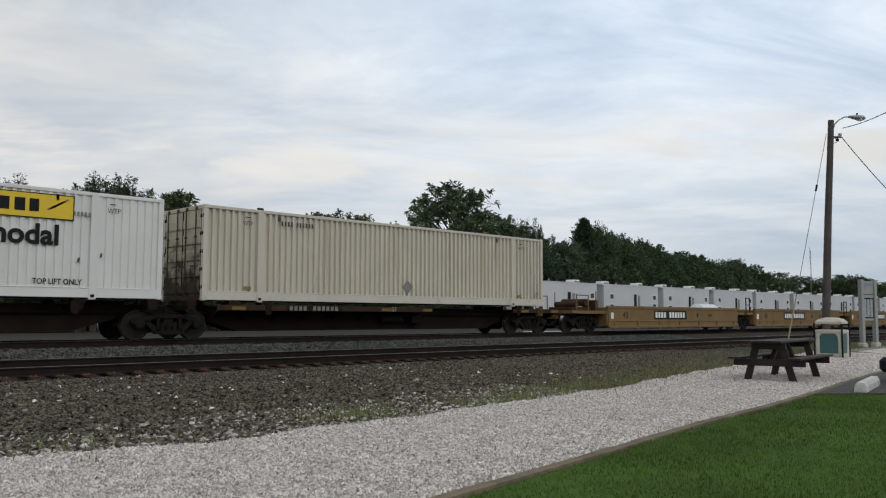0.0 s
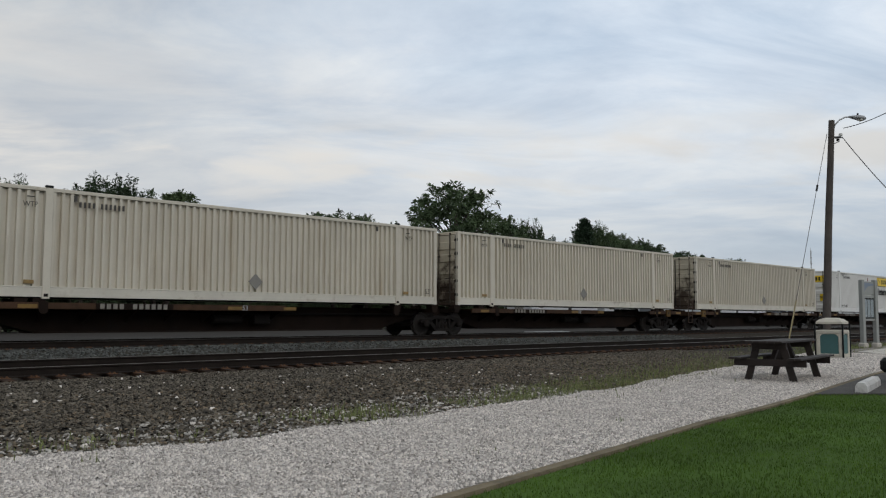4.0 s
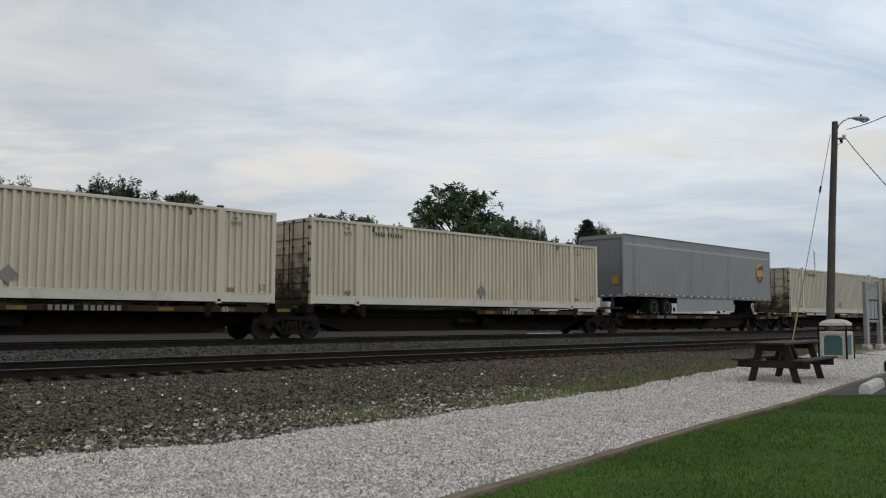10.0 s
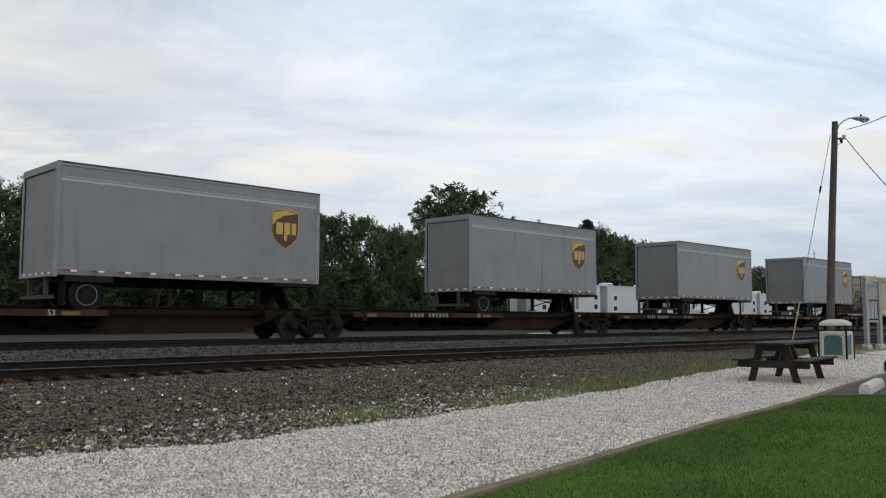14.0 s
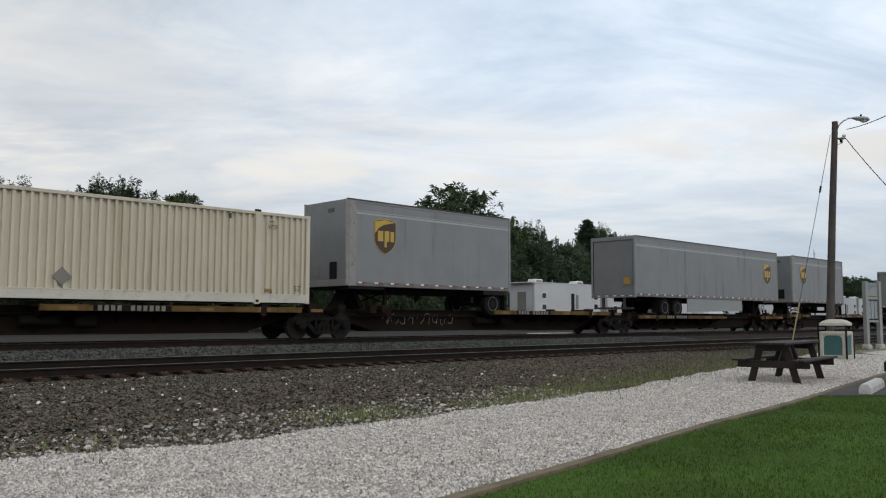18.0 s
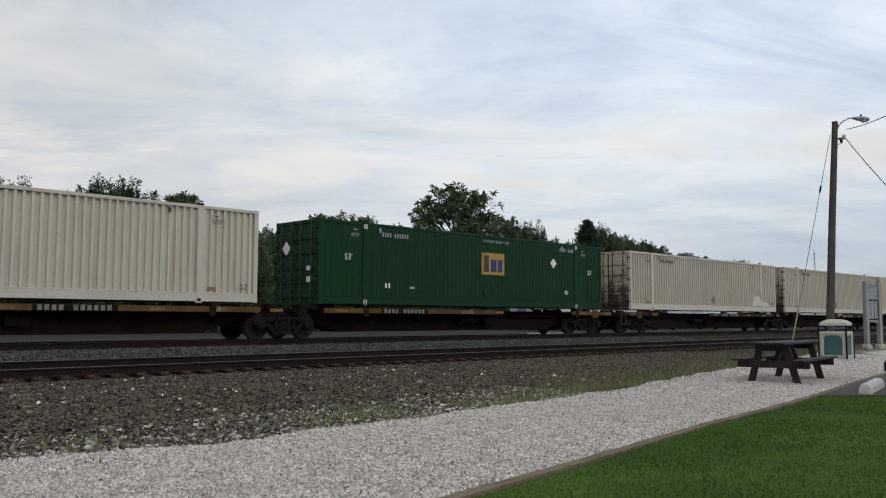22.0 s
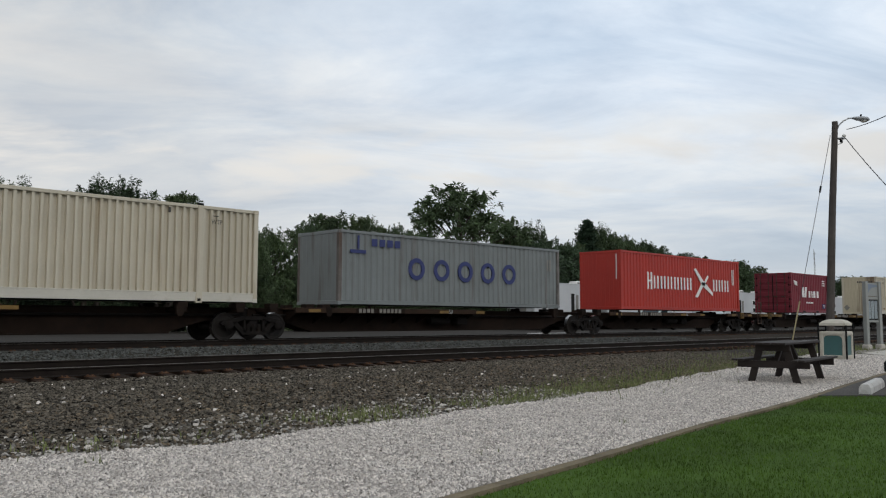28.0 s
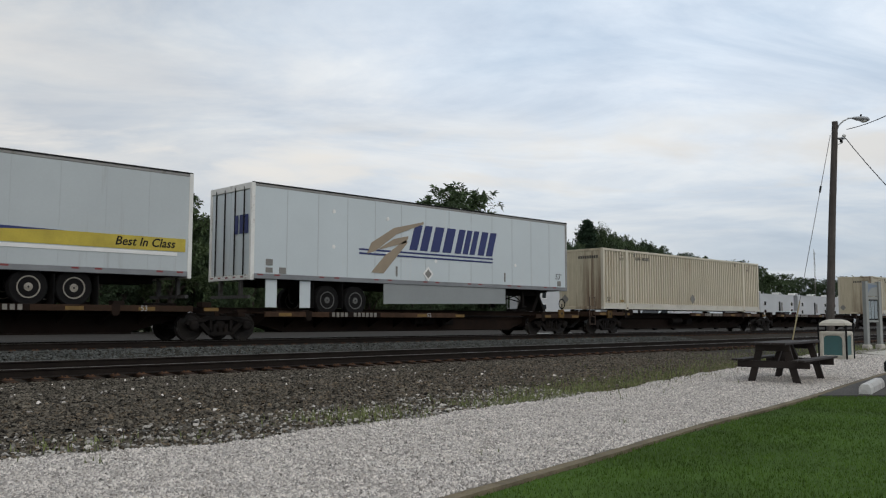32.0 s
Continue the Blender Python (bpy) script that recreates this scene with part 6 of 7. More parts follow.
def picnic_table(m):
    """Table of 2.5 m; its length runs along local x."""
    t = root("picnic_table", "dark-stained timber picnic table with two benches on gravel", "picnic table", m=m)
    for k in range(5):
        y0 = -0.325 + k * 0.131
        part("tabletop_plank", Mesh().box(-1.26 + 0.01 * (k % 2), 1.26, y0, y0 + 0.125, 0.705, 0.745, 0.006), M_TABLE, t)
    for s in (-1, 1):
        for k in range(2):
            y0 = s * 0.53 - 0.115 + k * 0.118
            part("seat_plank", Mesh().box(-1.26, 1.26, y0, y0 + 0.112, 0.405, 0.443, 0.006), M_TABLE, t)
    for xx in (-0.86, 0.86):
        d = -math.copysign(1, xx)
        for s in (-1, 1):
            part("leg", Mesh().prism([(s * 0.41 - 0.065, 0.0), (s * 0.41 + 0.065, 0.0), (s * 0.22 + 0.065, 0.705), (s * 0.22 - 0.065, 0.705)], xx - 0.02, xx + 0.02, "x"), M_TABLE, t)
        part("cross_beam", Mesh().box(*sorted((xx - d * 0.021, xx - d * 0.06)), -0.645, 0.645, 0.275, 0.405, 0.006), M_TABLE, t)
        part("top_batten", Mesh().box(*sorted((xx - d * 0.021, xx - d * 0.06)), -0.31, 0.31, 0.585, 0.705, 0.006), M_TABLE, t)
        part("brace", Mesh().prism([(xx + d * 0.02, 0.33), (xx + d * 0.08, 0.30), (xx + d * 0.62, 0.68), (xx + d * 0.54, 0.705)], -0.04, 0.04), M_TABLE, t)
    return t


picnic_table(pose(16.1, 6.97, GROUND + 0.012, 0, 0, 8.3))


def litter_bin(m):
    b = root("litter_bin", "square pale concrete litter bin with teal panels and domed lid", "litter bin", m=m @ Matrix.Diagonal((0.9, 0.9, 0.95, 1)))
    w = 0.42
    for sx in (-1, 1):
        for sy in (-1, 1):
            x0, x1 = sorted((sx * w, sx * (w - 0.14)))
            y0, y1 = sorted((sy * w, sy * (w - 0.14)))
            part("corner_pillar", Mesh().box(x0, x1, y0, y1, 0.0, 0.86, 0.03), M_AGG, b)
    part("base_ring", Mesh().box(-w + 0.01, w - 0.01, -w + 0.01, w - 0.01, 0.02, 0.14, 0.02), M_AGG, b)
    part("top_ring", Mesh().box(-w - 0.005, w + 0.005, -w - 0.005, w + 0.005, 0.74, 0.87, 0.035), M_AGG, b)
    for i in range(4):
        p = part("teal_panel", Mesh().box(-w + 0.1, w - 0.1, -w + 0.035, -w + 0.06, 0.13, 0.75, 0.008), M_TEAL, b, "teal side panel")
        p.matrix_basis = pose(0, 0, 0, 0, 0, 90 * i)
        ar = Mesh()
        for s in (-1, 1):
            ar.prism([(s * 0.30, 0.64), (s * 0.30, 0.75), (s * 0.12, 0.75), (s * 0.20, 0.735), (s * 0.25, 0.71), (s * 0.27, 0.68)], -w + 0.008, -w + 0.055)
        p = part("arch_frame", ar, M_AGG, b)
        p.matrix_basis = pose(0, 0, 0, 0, 0, 90 * i)
    for sx in (-1, 1):
        for sy in (-1, 1):
            part("lid_post", Mesh().box(sx * 0.425 - 0.025, sx * 0.425 + 0.025, sy * 0.425 - 0.025, sy * 0.425 + 0.025, 0.0, 1.06, 0.006), M_BLACK, b, "black steel corner strap")
    lid = Mesh()
    a, c, e = w - 0.02, 0.14, 0.30
    lid.add([(-a, -a, 1.05), (a, -a, 1.05), (a, a, 1.05), (-a, a, 1.05), (-a, -a, 1.12), (a, -a, 1.12), (a, a, 1.12), (-a, a, 1.12), (-e, -e, 1.20), (e, -e, 1.20), (e, e, 1.20), (-e, e, 1.20), (-c, -c, 1.245), (c, -c, 1.245), (c, c, 1.245), (-c, c, 1.245)],
            [(3, 2, 1, 0), (0, 1, 5, 4), (1, 2, 6, 5), (2, 3, 7, 6), (3, 0, 4, 7), (4, 5, 9, 8), (5, 6, 10, 9), (6, 7, 11, 10), (7, 4, 8, 11), (8, 9, 13, 12), (9, 10, 14, 13), (10, 11, 15, 14), (11, 8, 12, 15), (12, 13, 14, 15)])
    part("lid", lid, M_AGG, b, "pale domed lid")
    part("liner", Mesh().box(-0.3, 0.3, -0.3, 0.3, 0.1, 0.84), M_BLACK, b)
    return b


litter_bin(pose(25.70, 9.63, GROUND + 0.012, 0, 0, 5.5))

PX, PY = 28.05, 10.75


def utility_pole():
    p = root("utility_pole", "weathered wooden utility pole with a street lamp arm", "utility pole", m=pose(PX, PY, GROUND - 0.05, 2.4, 2.4, 0))
    shaft = Mesh()
    n = 12
    for k in range(n):
        z0, z1 = 7.78 * k / n, 7.78 * (k + 1) / n
        shaft.tube((0.02 * math.sin(k * 0.7), 0, z0), (0.02 * math.sin((k + 1) * 0.7), 0, z1 + 0.01), 0.14 - 0.045 * k / n, 14, 0.14 - 0.045 * (k + 1) / n)
    part("shaft", shaft, M_POLE, p)
    arm = Mesh()
    d = Vector((0.72, -0.69, 0)).normalized()
    pts = [Vector((0, 0, 7.52)) + d * 0.09, Vector((0, 0, 7.68)) + d * 0.14, Vector((0, 0, 7.83)) + d * 0.28, Vector((0, 0, 7.93)) + d * 0.45, Vector((0, 0, 7.95)) + d * 0.62]
    for a, b in zip(pts, pts[1:]):
        arm.tube(a, b, 0.024, 8)
    part("lamp_arm", arm, M_STEEL, p, "curved galvanised lamp arm")
    e = pts[-1]
    w = d.cross(Vector((0, 0, 1)))
    head, lens = Mesh(), Mesh()
    rings = [(-0.06, 0.03, 0.0), (0.0, 0.06, 0.0), (0.14, 0.10, -0.005), (0.30, 0.13, -0.01), (0.45, 0.115, -0.015), (0.52, 0.05, -0.02)]
    v, f = [], []
    for o, r, dz in rings:
        for i in range(12):
            a = 6.283 * i / 12
            v.append(e + d * o + w * (r * math.cos(a)) + Vector((0, 0, dz + 0.7 * r * math.sin(a))))
    for k in range(len(rings) - 1):
        f += [(k * 12 + i, k * 12 + (i + 1) % 12, (k + 1) * 12 + (i + 1) % 12, (k + 1) * 12 + i) for i in range(12)]
    f += [tuple(range(12)), tuple(range(60, 72))]
    head.add(v, f)
    h = part("lamp_head", head, M_LAMP, p, "grey cobra-head street lamp")
    part("lens", lens.turn([(-0.13, 0.03), (-0.10, 0.09), (-0.05, 0.11), (0.0, 0.10)], (*(e + d * 0.34)[:],), 14, "z"), M_LENS, h)
    part("photocell", Mesh().tube(e + d * 0.25 + Vector((0, 0, 0.06)), e + d * 0.25 + Vector((0, 0, 0.14)), 0.03, 10), M_BLACK, h)
    part("insulator", Mesh().turn([(0.0, 0.03), (0.02, 0.06), (0.08, 0.06), (0.10, 0.03)], (0.23, -0.22, 7.28), 12, "z"), M_LENS, p)
    part("insulator", Mesh().turn([(0.0, 0.02), (0.02, 0.05), (0.07, 0.05), (0.09, 0.02)], (0.17, -0.16, 7.10), 12, "z"), M_BLACK, p)
    part("insulator_bracket", Mesh().box(0.05, 0.28, -0.26, -0.04, 7.22, 7.25).tube((0.05, -0.05, 7.0), (0.2, -0.2, 7.1), 0.012, 6), M_STEEL, p)
    return p


utility_pole()


def cable(name, a, b, sag, r, label):
    cu = bpy.data.curves.new(name, "CURVE")
    cu.dimensions, cu.bevel_depth, cu.bevel_resolution = "3D", r, 2
    sp = cu.splines.new("POLY")
    sp.points.add(15)
    for i in range(16):
        t = i / 15
        q = Vector(a).lerp(Vector(b), t)
        sp.points[i].co = (q.x, q.y, q.z - sag * 4 * t * (1 - t), 1)
    tmp = bpy.data.objects.new(name, cu)
    me = bpy.data.meshes.new_from_object(tmp)
    bpy.data.objects.remove(tmp)
    bpy.data.curves.remove(cu)
    me.materials.clear()
    return tagged(part(name, me, M_CABLE), label, "cable")


cable("overhead_wire", (28.62, 10.14, 6.96), (22.22, 6.00, 6.14), 0.12, 0.013, "thin black service wire from the pole")
cable("overhead_wire", (28.58, 10.18, 6.67), (25.37, 7.00, 3.24), 0.1, 0.013, "thin black drop wire from the pole")
G0, G1 = Vector((28.24, 10.53, 6.77)), Vector((25.6, 11.0, GROUND))
guy = cable("guy_wire", G0, G1, 0.0, 0.009, "steel guy wire anchored beside the pole")
sleeve = cable("guy_guard", G1.lerp(G0, 0.24) + Vector((0, 0, 0.0)), G1, 0.0, 0.021, "pale yellow guard sleeve on the guy wire")
sleeve.data.materials.clear()
sleeve.data.materials.append(mat("faded_yellow_sleeve", (0.30, 0.25, 0.13), 0.6, var=0.15, bump=0.05))
tagged(sleeve, category="guy guard")
gi = G0.lerp(G1, 0.26)
part("guy_insulator", Mesh().tube(gi - (G1 - G0).normalized() * 0.12, gi + (G1 - G0).normalized() * 0.09, 0.032, 10), M_BLACK, guy)


def notice_board(m):
    b = root("notice_board", "grey two-post notice board with a dark glazed panel", "notice board", m=m)
    for xx in (-0.42, 0.42):
        part("post", Mesh().box(xx - 0.085, xx + 0.085, -0.085, 0.085, 0.0, 2.72, 0.012), M_SIGN, b)
        part("footing", Mesh().box(xx - 0.15, xx + 0.15, -0.15, 0.15, -0.05, 0.16, 0.04), M_CONC, b)
    part("lower_rail", Mesh().box(-0.36, 0.36, -0.04, 0.04, 1.05, 1.14, 0.008), M_SIGN, b)
    part("upper_rail", Mesh().box(-0.36, 0.36, -0.04, 0.04, 1.98, 2.10, 0.008), M_SIGN, b)
    part("panel", Mesh().box(-0.35, 0.35, -0.01, 0.02, 1.14, 1.98), M_BLACK, b)
    for k in range(3):
        part("poster", Mesh().box(-0.31 + k * 0.215, -0.13 + k * 0.215, -0.016, -0.009, 1.2, 1.92), M_POSTER, b, "pale blue poster")
    part("glazing", Mesh().box(-0.35, 0.35, -0.03, -0.026, 1.14, 1.98), M_GLASS_CLEAR, b).visible_shadow = False
    part("header", Mesh().box(-0.35, 0.35, -0.03, 0.03, 2.12, 2.66, 0.01), M_SIGN, b)
    part("header_mark", Mesh().prism([(-0.32, 2.62), (0.32, 2.56), (0.3, 2.5), (-0.05, 2.46), (-0.2, 2.36), (-0.3, 2.2)], -0.036, -0.03), M_SIGNTOP, b, "dark blue curved shape")
    return b


M_GLASS_CLEAR = bpy.data.materials.new("clear_glazing")
M_GLASS_CLEAR.use_nodes = True
gb = M_GLASS_CLEAR.node_tree.nodes["Principled BSDF"]
gb.inputs["Transmission Weight"].default_value, gb.inputs["Roughness"].default_value, gb.inputs["IOR"].default_value = 1.0, 0.02, 1.2
notice_board(pose(36.5, 12.2, GROUND + 0.03, 0, 0, -16))

# wheel stops and the front of a parked car at the asphalt's edge
def wheel_stop(m):
    s = Mesh()
    prof = [(-0.09, 0.0), (0.09, 0.0), (0.085, 0.09), (0.05, 0.15), (-0.05, 0.15), (-0.085, 0.09)]
    s.prism(prof, -0.9, 0.9, "x")
    ob = part("wheel_stop", s, M_STOP)
    ob.matrix_basis = m
    return tagged(ob, "chipped white concrete wheel stop on asphalt", "wheel stop", "wheel stops")


wheel_stop(pose(14.78, 4.99, GROUND + 0.02, 0, 0, 12))

M_CARPAINT = mat("dark_grey_car_paint", (0.05, 0.055, 0.062), 0.3, 0.5, var=0.05, bump=0.0)


def parked_car(m):
    c = root("parked_car", "dark grey parked saloon car with its nose to the gravel", "car", m=m)
    side = [(0.05, 0.3), (-0.03, 0.55), (0.15, 0.72), (0.9, 0.86), (1.5, 0.93), (2.2, 1.38), (3.2, 1.43), (3.9, 1.1), (4.5, 1.02), (4.6, 0.6), (4.5, 0.3)]
    part("body", Mesh().prism(side[:5] + [(3.9, 1.0)] + side[8:], -0.88, 0.88), M_CARPAINT, c)
    part("cabin", Mesh().prism([(1.5, 0.93), (2.2, 1.38), (3.2, 1.43), (3.95, 1.03)], -0.72, 0.72), M_GLASS, c)
    part("roof", Mesh().prism([(2.15, 1.37), (2.25, 1.41), (3.15, 1.46), (3.3, 1.41)], -0.7, 0.7), M_CARPAINT, c)
    part("bumper", Mesh().box(-0.22, -0.02, -0.86, 0.86, 0.20, 0.46, 0.06), M_BLACK, c)
    for yy in (-0.62, 0.62):
        part("headlight", Mesh().box(0.0, 0.2, yy - 0.2, yy + 0.2, 0.56, 0.70, 0.04), M_LENS, c)
    for xx in (0.8, 3.7):
        for yy in (-0.82, 0.82):
            w = part("wheel", Mesh().turn([(-0.1, 0.25), (-0.1, 0.30), (-0.07, 0.32), (0.07, 0.32), (0.1, 0.30), (0.1, 0.25)], (xx, yy, 0.32), 22), M_TYRE, c)
            part("rim", Mesh().turn([(-0.105, 0.2), (-0.09, 0.23), (0.09, 0.23), (0.105, 0.2)], (xx, yy, 0.32), 18), M_RIM, w)
    return c


parked_car(pose(16.9, 5.06, GROUND + 0.02, 0, 0, -86))

# ---------------------------------------------------------------- white camp trailers on the far side
M_CAMP = mat("white_camp_trailer_panel", (0.50, 0.51, 0.52), 0.5, var=0.05, scale=0.6, fine=12, bump=0.05, dirt=(0.5, 0.5, 0.5), amount=0.12, streak=True, rnd=True)
CAMP_Y = 42.0


def camp_trailer(L):
    c = root("camp_trailer", "white flat-roofed camp trailer with small windows and a porch", "camp trailer", "row of camp trailers")
    W, z0, z1 = 2.6, 0.95, 3.75
    part("body", Mesh().box(0.32, L, -W / 2, W / 2, z0, z1, 0.03), M_CAMP, c)
    part("roof_edge", Mesh().box(0.0, L + 0.03, -W / 2 - 0.03, W / 2 + 0.03, z1 - 0.02, z1 + 0.07, 0.015), M_CAMP, c)
    part("skirting", Mesh().box(0.3, L - 0.1, -W / 2 + 0.1, W / 2 - 0.1, 0.05, z0), M_DARK, c)
    part("porch_floor", Mesh().box(0.0, 0.32, -W / 2, W / 2, z0, z0 + 0.1), M_STEEL, c)
    m = Mesh()
    for k in range(4):
        m.box(0.1, 0.8, -W / 2 - 0.25 * (k + 1), -W / 2 - 0.25 * k, 0.6 - 0.17 * k, 0.64 - 0.17 * k)
    m.tube((0.1, -W / 2 - 0.9, 0.1), (0.1, -W / 2, 1.6), 0.02, 6).tube((0.8, -W / 2 - 0.9, 0.1), (0.8, -W / 2, 1.6), 0.02, 6)
    part("steps", m, M_STEEL, c, "galvanised steps with hand rails")
    part("porch_rail", Mesh().tube((0.04, -W / 2, z0), (0.04, -W / 2, z1), 0.025, 6).tube((0.04, W / 2, z0), (0.04, W / 2, z1), 0.025, 6).tube((0.04, -W / 2, 1.75), (0.04, W / 2, 1.75), 0.02, 6), M_STEEL, c)
    part("door", Mesh().box(0.29, 0.33, -0.45, 0.45, z0 + 0.1, z0 + 2.1, 0.008), M_GREYMARK, c, "grey door")
    for xx, zz in ((1.5, 2.75), (1.5, 1.85), (L - 0.7, 2.75), (L - 0.7, 1.95), (L - 0.75, 1.3)):
        w = part("window", Mesh().box(xx - 0.30, xx + 0.30, -W / 2 - 0.025, -W / 2 + 0.01, zz - 0.25, zz + 0.25, 0.008), M_WMARK, c)
        part("pane", Mesh().box(xx - 0.25, xx + 0.25, -W / 2 - 0.032, -W / 2 - 0.02, zz - 0.20, zz + 0.20), M_GLASS, w, "dark window pane")
    part("side_door", Mesh().box(L * 0.55, L * 0.55 + 0.42, -W / 2 - 0.02, -W / 2 + 0.01, 1.35, 3.0, 0.006), M_RIMDARK, c, "dark door")
    part("side_vent", Mesh().box(L * 0.62, L * 0.62 + 0.3, -W / 2 - 0.045, -W / 2 - 0.02, 1.75, 2.9), M_GREYMARK, c)
    for xx in (2.0, L - 1.7):
        a = part("air_conditioner", Mesh().box(xx - 0.5, xx + 0.5, -0.4, 0.4, z1 + 0.04, z1 + 0.36, 0.06), M_WMARK, c, "white rooftop air conditioner")
        part("grille", Mesh().box(xx - 0.35, xx + 0.35, -0.42, -0.39, z1 + 0.12, z1 + 0.28), M_GREYMARK, a)
    part("vent_pipe", Mesh().tube((L * 0.5, 0.3, z1), (L * 0.5, 0.3, z1 + 0.4), 0.05, 8), M_STEEL, c)
    return c


camp = camp_trailer(9.2)
camp.matrix_basis = pose(50.9, CAMP_Y + 1.3, -0.2)
for k in range(1, 12):
    copy_thing(camp, pose(50.9 + 9.9 * k, CAMP_Y + 1.3 + random.uniform(-0.1, 0.1), -0.2))


def pickup(m, label):
    c = root("pickup_truck", label, "pickup truck", "parked vehicles", m)
    part("body", Mesh().prism([(0, 0.5), (0, 1.0), (1.5, 1.12), (1.6, 1.15), (5.3, 1.15), (5.3, 0.5)], -0.95, 0.95), M_WHTR, c)
    part("cab", Mesh().prism([(1.5, 1.13), (2.1, 1.78), (3.3, 1.80), (3.5, 1.14)], -0.85, 0.85), M_WHTR, c)
    part("windscreen", Mesh().prism([(1.55, 1.2), (2.05, 1.72), (2.02, 1.74), (1.5, 1.22)], -0.75, 0.75), M_GLASS, c)
    part("side_window", Mesh().prism([(1.8, 1.22), (2.2, 1.68), (3.2, 1.70), (3.3, 1.22)], -0.86, -0.84), M_GLASS, c)
    for xx in (0.95, 4.3):
        for yy in (-0.85, 0.85):
            part("wheel", Mesh().turn([(-0.12, 0.3), (-0.12, 0.37), (0.12, 0.37), (0.12, 0.3)], (xx, yy, 0.38), 18), M_TYRE, c)
    return c


pickup(pose(60.2, 38.2, -0.2, 0, 0, 4), "white pickup truck parked before the camp trailers")
pickup(pose(85.0, 38.0, -0.2, 0, 0, -3), "white pickup truck parked before the camp trailers")


def tank_trailer(m):
    t = root("tank_trailer", "white tank trailer parked before the camp trailers", "tank trailer", "parked vehicles", m)
    part("tank", Mesh().tube((0.3, 0, 1.35), (3.3, 0, 1.35), 0.82, 20).tube((0.0, 0, 1.35), (0.3, 0, 1.35), 0.45, 20, 0.82).tube((3.3, 0, 1.35), (3.6, 0, 1.35), 0.82, 20, 0.45), M_WHTR, t, "round white tank")
    part("hatch", Mesh().tube((1.8, 0, 2.1), (1.8, 0, 2.32), 0.28, 14), M_WHTR, t)
    part("frame", Mesh().box(-0.6, 3.6, -0.6, 0.6, 0.45, 0.6, 0.02), M_DARK, t)
    for yy in (-0.75, 0.75):
        part("wheel", Mesh().turn([(-0.12, 0.3), (-0.12, 0.37), (0.12, 0.37), (0.12, 0.3)], (1.8, yy, 0.38), 18), M_TYRE, t)
    return t


tank_trailer(pose(69.6, 38.0, -0.2, 0, 0, 3))
m = Mesh()
for k in range(5):
    m.box(k * 0.62, k * 0.62 + 0.5, -0.4, 0.4, 0.0, 0.28, 0.03)
tagged(part("limestone_block", m, M_STOP), "row of pale blocks lying beyond the rails", "blocks").matrix_basis = pose(34.2, 28.2, -0.2) @ Matrix.Diagonal((1, 1, 0.5, 1))

# thin mast far off
mast = root("antenna_mast", "thin lattice antenna mast on the horizon", "mast", m=pose(151.5, 60.0, -0.5) @ Matrix.Diagonal((0.7, 0.7, 1.3, 1)))
mm = Mesh()
for k in range(3):
    a = 2.094 * k
    mm.tube((0.14 * math.cos(a), 0.14 * math.sin(a), 0), (0.14 * math.cos(a), 0.14 * math.sin(a), 10.2), 0.03, 5)
for k in range(20):
    for q in range(3):
        a, b = 2.094 * q, 2.094 * (q + 1)
        mm.tube((0.14 * math.cos(a), 0.14 * math.sin(a), k * 0.5), (0.14 * math.cos(b), 0.14 * math.sin(b), k * 0.5 + 0.5), 0.015, 4)
part("lattice", mm, M_GREYMARK, mast)
for zz in (8.4, 9.2, 10.0):
    part("aerial", Mesh().box(-0.5, 0.5, -0.05, 0.05, zz, zz + 0.08).tube((-0.3, 0, zz), (-0.3, 0, zz + 0.6), 0.05, 6), M_GREYMARK, mast)

# ---------------------------------------------------------------- trees
M_BARK = mat("dark_bark", (0.050, 0.040, 0.032), 0.95, var=0.35, scale=4, fine=30, bump=0.5)
M_LEAF = mat("dark_green_leaf", (0.056, 0.086, 0.042), 0.65, var=0.3, scale=0.5, fine=3, bump=0.0, island=True, shade=0.5, spec=0.25, each=0.22)
M_LEAF2 = mat("mid_green_leaf", (0.058, 0.086, 0.040), 0.65, var=0.3, scale=0.5, fine=3, bump=0.0, island=True, shade=0.5, spec=0.25, each=0.22)
M_CONIFER = mat("conifer_needles", (0.038, 0.064, 0.036), 0.75, var=0.3, scale=0.6, fine=3, bump=0.0, island=True, shade=0.4, spec=0.2, each=0.2)


